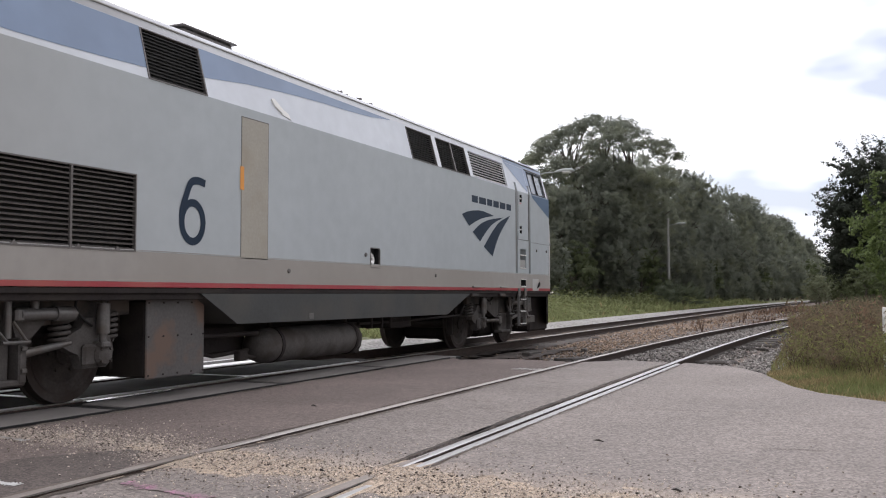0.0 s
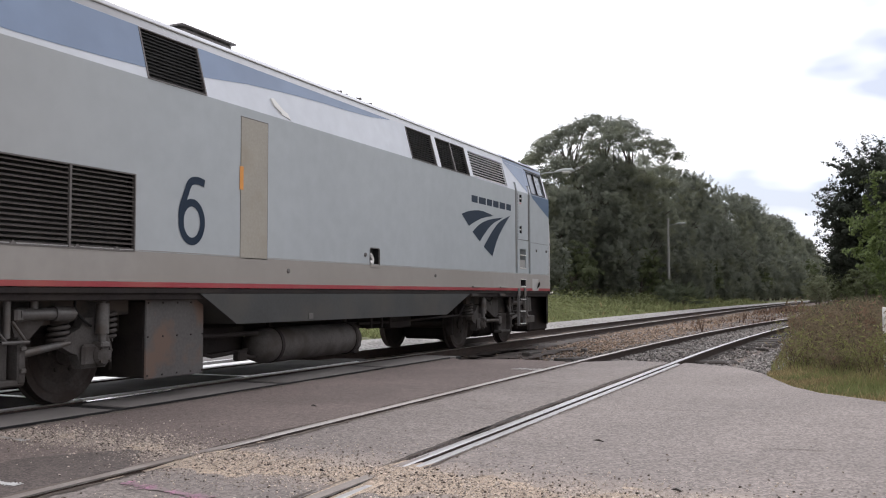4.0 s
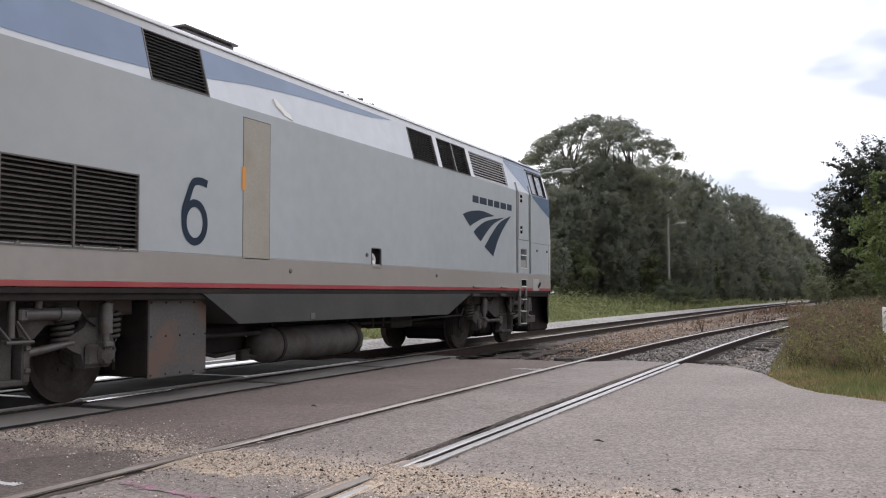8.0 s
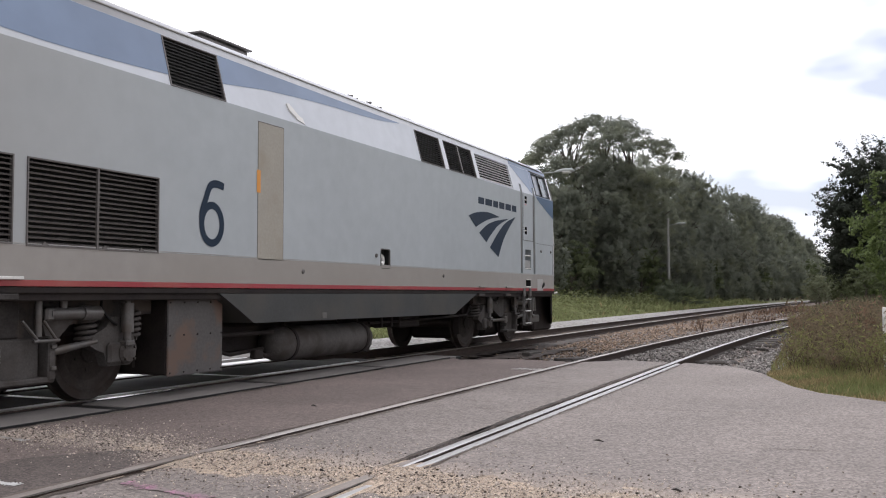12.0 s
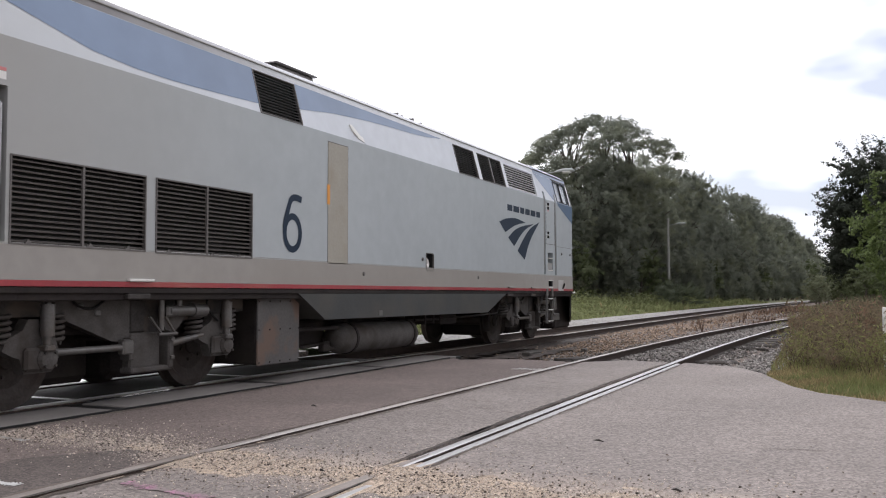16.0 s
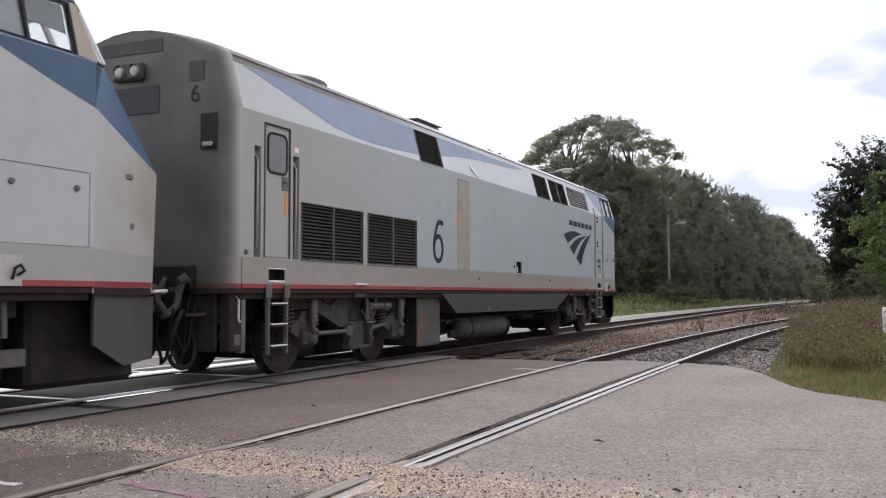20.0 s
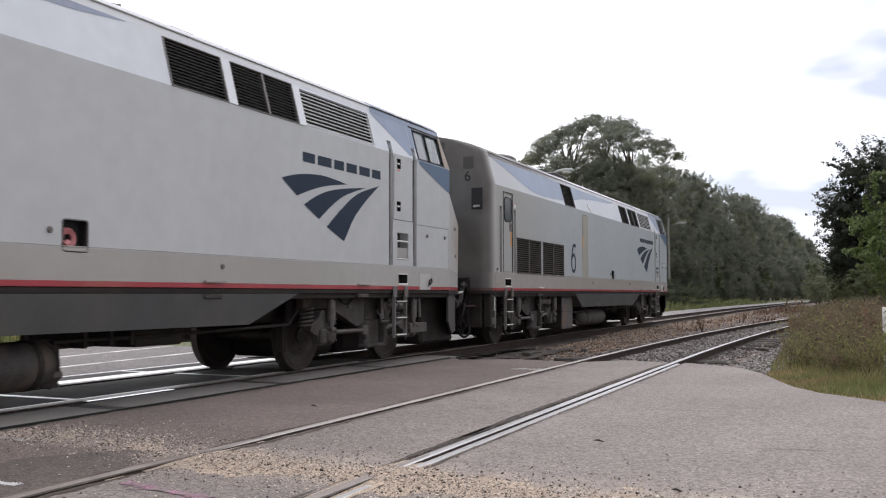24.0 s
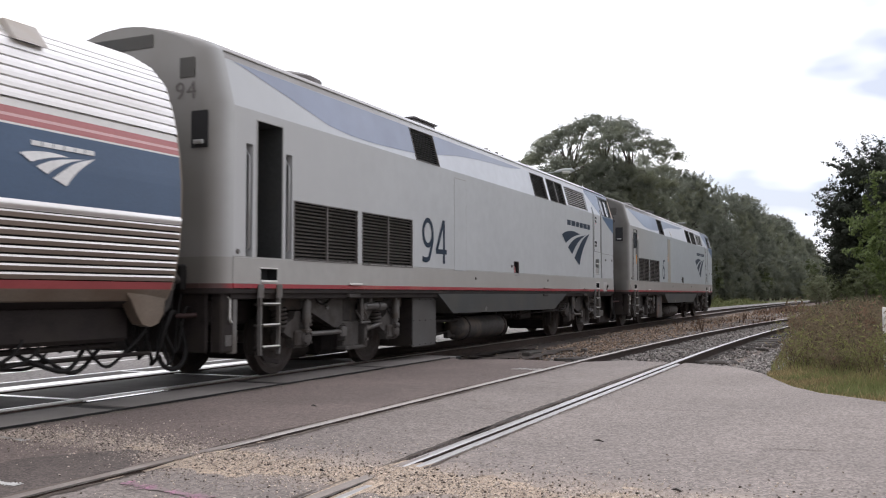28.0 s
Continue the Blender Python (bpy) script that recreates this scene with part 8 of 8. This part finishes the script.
def build_grass():
    rng = np.random.default_rng(12)
    n = 18000
    x = 22 + 100 * rng.uniform(0, 1, n) ** 1.5
    my = np.array([main_y(a) for a in x])
    u = rng.uniform(0, 1, n)
    y = my + 3.4 + u * (7.5 - 0.02 * x)
    h = (0.16 + 0.85 * u ** 1.5 + 0.5 * np.array([noise.noise(Vector((a * 0.25, b * 0.4, 3))) for a, b in zip(x, y)])) * rng.uniform(0.6, 1.3, n)
    blades("tall_grass", [GRASS_TALL, GRASS_DRY], 0.04, rng, x, y, np.full(n, -0.1), np.clip(h, 0.12, 1.8), 0.04 + 0.0006 * x, "tall green grass and weeds beyond the gravel strip", 0.95)
    # leafy mounds among the grass
    m, per = 800, 70
    cx = 24 + 75 * rng.uniform(0, 1, m) ** 1.3
    cu = rng.uniform(0, 1, m) ** 0.6
    cy = np.array([main_y(a) for a in cx]) + 3.9 + cu * (7.0 - 0.02 * cx)
    ch = (0.24 + 1.35 * cu ** 1.5) * rng.uniform(0.6, 1.35, m)
    d = rng.normal(size=(m, per, 3))
    d /= np.linalg.norm(d, axis=2)[:, :, None]
    d[:, :, 2] = np.abs(d[:, :, 2])
    p = np.stack([cx, cy, np.full(m, -0.12)], 1)[:, None, :] + d * (rng.uniform(0.5, 1.0, (m, per)) * ch[:, None])[:, :, None] * np.array([1.25, 1.25, 1.0])
    p, d = p.reshape(-1, 3), d.reshape(-1, 3)
    lm = scatter_mesh("weed_mounds", CARD_V, CARD_F, [GRASS_TALL, GRASS], facing(p, (rng.uniform(0.08, 0.2, len(p)) * (1 + 0.006 * p[:, 0]))[:, None] * np.ones(3), d + np.array([0, 0, 0.4]) + rng.normal(size=d.shape) * 0.18, rng),
                      (rng.uniform(0, 1, m) < 0.1).repeat(per))
    tagged(new("weed_mounds", lm), "soft green weed mounds among the tall grass", "weeds", kind="stuff")
    n = 9000
    x = 12 + 60 * rng.uniform(0, 1, n) ** 1.3
    y = 16.9 + 5 * rng.uniform(0, 1, n)
    blades("tall_grass", [GRASS, GRASS_DRY], 0.15, rng, x, y, np.full(n, -0.08), rng.uniform(0.2, 0.7, n), 0.03, "green grass beyond the far road")
    # short verge grass by the road's edge
    n = 16000
    t = rng.uniform(0, 1, n)
    x = 10.3 + 4.6 * t + rng.uniform(0, 1, n) ** 1.5 * 1.5
    edge = np.interp(x, [9.8, 10.6, 11.3, 12.0, 12.9, 13.7, 14.8, 16.5], [-2.0, -0.3, 0.4, 0.74, 1.02, 1.22, 1.1, 0.9])
    edge = edge + 0.09 * np.array([noise.noise(Vector((a * 2.2, 0.5, 1))) for a in x])
    y = edge - 0.02 - 3.2 * rng.uniform(0, 1, n) ** 2.0
    h = rng.uniform(0.015, 0.055, n) + 0.10 * np.clip((edge - y) / 0.8, 0, 1) * rng.uniform(0, 1, n)
    blades("verge_grass", [GRASS, GRASS_DRY], np.clip(0.46 + 1.0 * (0.25 - (edge - y)) + 1.1 * np.array([noise.noise(Vector((a * 1.3, b * 1.3, 4))) for a, b in zip(x, y)]) + 0.5 * (x > 12.6), 0.08, 0.95), rng, x, y, np.full(n, -0.07), h, 0.006, "short green verge grass with straw at the road's edge", 1.0)


build_grass()


def build_far_weeds():
    rng = np.random.default_rng(23)
    n = 16000
    x = 20 + 120 * rng.uniform(0, 1, n) ** 1.6
    top = np.array([min(siding_y(a) - 1.2, 0.052 * a) if a < 45 else min(main_y(a) - 6.2, 0.045 * a) for a in x])
    y = top - rng.uniform(0, 1, n) ** 1.3 * 9
    h = rng.uniform(0.35, 1.15, n) * (0.6 + 0.5 * np.clip((top - y) / 2, 0, 1))
    blades("tall_weeds", [LEAF_OLIVE, WEED_STEM], 0.5, rng, x, y, np.full(n, -0.12), h, 0.02 + 0.0006 * x, "tall olive and brown weeds along the siding", 0.5)
    # low weeds on the ballast between the tracks
    n = 3600
    x = 27 + 70 * rng.uniform(0, 1, n)
    a, b = np.array([max(siding_y(q), main_y(q) - 5.5) + 1.0 for q in x]), np.array([main_y(q) - 1.3 for q in x])
    y = a + (b - a) * rng.uniform(0, 1, n)
    thick = np.array([noise.noise(Vector((p * 0.35, q * 0.8, 6))) for p, q in zip(x, y)]) + 0.012 * (x - 45) > rng.uniform(-0.2, 0.5, n)
    x, y = x[thick], y[thick]
    blades("ballast_weeds", [WEED_STEM, WEED_RUST], 0.4, rng, x, y, np.full(len(x), -0.25), rng.uniform(0.08, 0.28, len(x)), 0.02 + 0.0003 * x, "low rusty weeds on the ballast between the tracks", 0.9)


build_far_weeds()


def build_weeds():
    rng = np.random.default_rng(17)
    stems, leaves_p, leaf_s, slot = Shape(), [], [], []
    plants = 380
    sv, sf = [], []
    for k in range(plants):
        x = 13.2 + 13.5 * rng.uniform(0, 1) ** 1.7
        top = np.interp(x, [13.2, 13.7, 14.7, 20, 27], [-0.6, 0.0, 1.05, 1.27, 1.6])
        y = top - 0.1 - (3.0 + 0.05 * x) * rng.uniform(0, 1) ** 1.1
        edge = min(1.0, (top - y) / 1.1, (x - 13.0) / 1.5)
        hgt = (0.27 + 0.50 * max(edge, 0.0) ** 0.7) * rng.uniform(0.6, 1.18) * (1 + 0.016 * (x - 11))
        hgt *= 1 + 0.95 * noise.noise(Vector((x * 1.5, y * 1.5, 5)))
        hgt *= 1.3 if x > 17.5 else 1.0
        hgt = min(hgt, 1.02)
        rust = min(1.0, max(0.0, 0.62 + 1.0 * noise.noise(Vector((x * 0.6, y * 0.9, 9)))))
        own = min(1.0, max(0.0, 0.5 + 0.9 * noise.noise(Vector((x * 0.8, y * 1.1, 2.5))) + rng.normal() * 0.12))
        green = min(1.0, max(0.0, 1.5 - (x - 13.2) / 1.3)) * 0.34 + min(1.0, max(0.0, 1.3 - (top - y) / 0.7)) * 0.22
        for j in range(5):
            a, sp, tone = rng.uniform(0, 2 * math.pi), rng.uniform(0.1, 0.62), rng.uniform(0, 1)
            e = np.array([x + math.cos(a) * sp * hgt, y + math.sin(a) * sp * hgt, -0.08 + hgt * rng.uniform(0.6, 1.0)])
            b = np.array([x + rng.normal() * 0.05, y + rng.normal() * 0.05, -0.09])
            m_ = b * 0.5 + e * 0.5 + np.array([-math.cos(a), -math.sin(a), 0]) * 0.16 * sp * hgt + rng.normal(size=3) * 0.03
            i0 = len(sv)
            r = 0.0045
            for p, q in ((b, r), (m_, r * 0.8), (e, r * 0.35)):
                for c in range(3):
                    sv.append((p[0] + q * math.cos(c * 2.094), p[1] + q * math.sin(c * 2.094), p[2]))
            for lv in (0, 3):
                for c in range(3):
                    sf.append((i0 + lv + c, i0 + lv + (c + 1) % 3, i0 + lv + 3 + (c + 1) % 3, i0 + lv + 3 + c))
            for q in range(19):
                f = rng.uniform(0.42, 1.0) if q < 6 else rng.uniform(0.78, 1.05)
                p = (1 - f) ** 2 * b + 2 * f * (1 - f) * m_ + f * f * e + rng.normal(size=3) * (0.05 if q < 6 else 0.06)
                p[2] = max(p[2], -0.05)
                leaves_p.append(p)
                leaf_s.append(rng.uniform(0.035, 0.095) * (1 + 0.05 * (x - 13)))
                w = 0.62 * own + 0.30 * tone + 0.08 * rng.uniform(0, 1)
                slot.append(1 if w < 0.10 + green + 0.14 * f * (1 - rust) else 2 if w > 1.0 - 0.5 * rust else 0)
    me = bpy.data.meshes.new("weed_stems")
    me.from_pydata(sv, [], sf)
    me.materials.append(WEED_STEM)
    tagged(new("weed_stems", me), "tangled brown stems of roadside weeds", "weeds", kind="stuff")
    P = np.array(leaves_p)
    S_ = np.array(leaf_s)
    lm = scatter_mesh("weed_leaves", CARD_V, CARD_F, [WEED_DRY, WEED_GREEN, WEED_RUST], facing(P, np.stack([S_, S_ * 0.42, S_], 1), np.array([-0.3, -0.3, 0.6]) + rng.normal(size=P.shape) * 0.5, rng), np.array(slot))
    tagged(new("weed_leaves", lm), "dry brown and olive leaves of roadside weeds", "weeds", kind="stuff")
    # dry and green blades between the weeds and along their foot
    n = 5200
    x = 12.6 + 9.0 * rng.uniform(0, 1, n) ** 1.8
    top = np.interp(x, [12.6, 13.7, 14.7, 20, 27], [0.3, 0.55, 1.2, 1.4, 1.7])
    y = top - 3.4 * rng.uniform(0, 1, n) ** 1.3
    h = np.clip(rng.uniform(0.06, 0.32, n) * (0.45 + 0.6 * np.clip((top - y) / 0.8, 0, 1)), 0.04, 0.35)
    nz = np.array([noise.noise(Vector((a * 1.1, b * 1.1, 8))) for a, b in zip(x, y)])
    blades("weed_grass", [WEED_GREEN, GRASS_DRY], np.clip(0.25 + 0.8 * nz, 0.03, 0.8), rng, x, y, np.full(n, -0.08), h, 0.007, "green and straw grass at the weeds' foot", 0.7)
    # single weeds between the tracks
    for x, y, h in ((32.0, 4.75, 0.72), (43.0, 4.6, 0.6)):
        t = thing("weed", "thin brown weed growing between the tracks", "weed", "weeds between the tracks")
        s, lp = Shape(), []
        for j in range(9):
            a, sp = rng.uniform(0, 6.28), rng.uniform(0.05, 0.35)
            e = Vector((math.cos(a) * sp * h, math.sin(a) * sp * h, h * rng.uniform(0.6, 1)))
            s.tube([(0, 0, -0.05), e * 0.5 + Vector((0, 0, 0.05)), e], 0.01, 4, radii=[0.012, 0.009, 0.004])
            for q in range(12):
                lp.append(np.array(e) * rng.uniform(0.25, 1.0) + rng.normal(size=3) * 0.055)
        part("stems", s, WEED_STEM, t)
        lp = np.array(lp)
        part("leaves", scatter_mesh("leaves", CARD_V, CARD_F, [WEED_RUST], placements(lp, rng.uniform(0.03, 0.065, len(lp)), rng)), [], t)
        t.location = (x, y, -0.2)


build_weeds()


# ---- street lamps, marker post ----
def street_lamp(x, y, height, arm, heading, label):
    t = thing("street_lamp", label, "street lamp", "street lamps beyond the track")
    part("pole", Shape().tube([(0, 0, -0.3), (0, 0, height * 0.5), (0, 0, height)], 0.11, 12, radii=[0.14, 0.12, 0.10]), POLE_WOOD, t, "grey round pole")
    part("arm", Shape().tube([(0, 0, height - 0.75), (arm * 0.4, 0, height - 0.62), (arm, 0, height - 0.55)], 0.03, 8), LAMP_METAL, t)
    hd = part("lamp_head", Shape().tube([(arm - 0.15, 0, height - 0.55), (arm + 0.15, 0, height - 0.5), (arm + 0.6, 0, height - 0.5), (arm + 0.75, 0, height - 0.53)], 0.1, 10, radii=[0.04, 0.09, 0.10, 0.04]), LAMP_METAL, t, "pale oval lamp head")
    part("lens", Shape().tube([(arm + 0.2, 0, height - 0.58), (arm + 0.55, 0, height - 0.58)], 0.09, 10), LAMP_GLASS, hd)
    t.location, t.rotation_euler = (x, y, 0), (0, 0, radians(heading))
    return t


street_lamp(84.0, 15.32, 7.95, 0.80, -85, "grey street lamp with a short arm before the trees")
street_lamp(40.3, 14.4, 7.25, 2.1, -86, "street lamp with a pale head on an arm")
mk = thing("marker_post", "small white marker post among the weeds", "marker post")
part("post", Shape().box(-0.05, 0.05, -0.06, 0.06, -0.4, 0.9, 0.012), WHITE, mk)
mk.location = (15.6, -0.425, 0)


# ---- what moves: the coupled train and its wheels ----
def motions():
    times = [0.0, 3.0, 6.0] + [6.5 + 0.5 * k for k in range(13)] + [13.0 + 0.25 * k for k in range(61)]
    for ob, wheels, back in ((LOCO_A, WHEELS_A, 0.0), (LOCO_B, WHEELS_B, UNIT), (COACH, WHEELS_C, UNIT)):
        walk(ob, [(t, pose(travelled(t) - back, TRACK_Y, 0)) for t in times])
        turns = [0.0, 6.0, 9.0, 11.0, 12.0, 13.0, 14.0, 15.0] + [15.5 + 0.25 * k for k in range(14)] + [19.0 + 0.125 * k for k in range(73)]
        for w in wheels:
            x = w.location.x
            walk(w, [(t, pose(x, 0, AXLE_R, 0, math.degrees((travelled(t) - TRAVEL[0][1]) / AXLE_R), 0)) for t in turns])


motions()
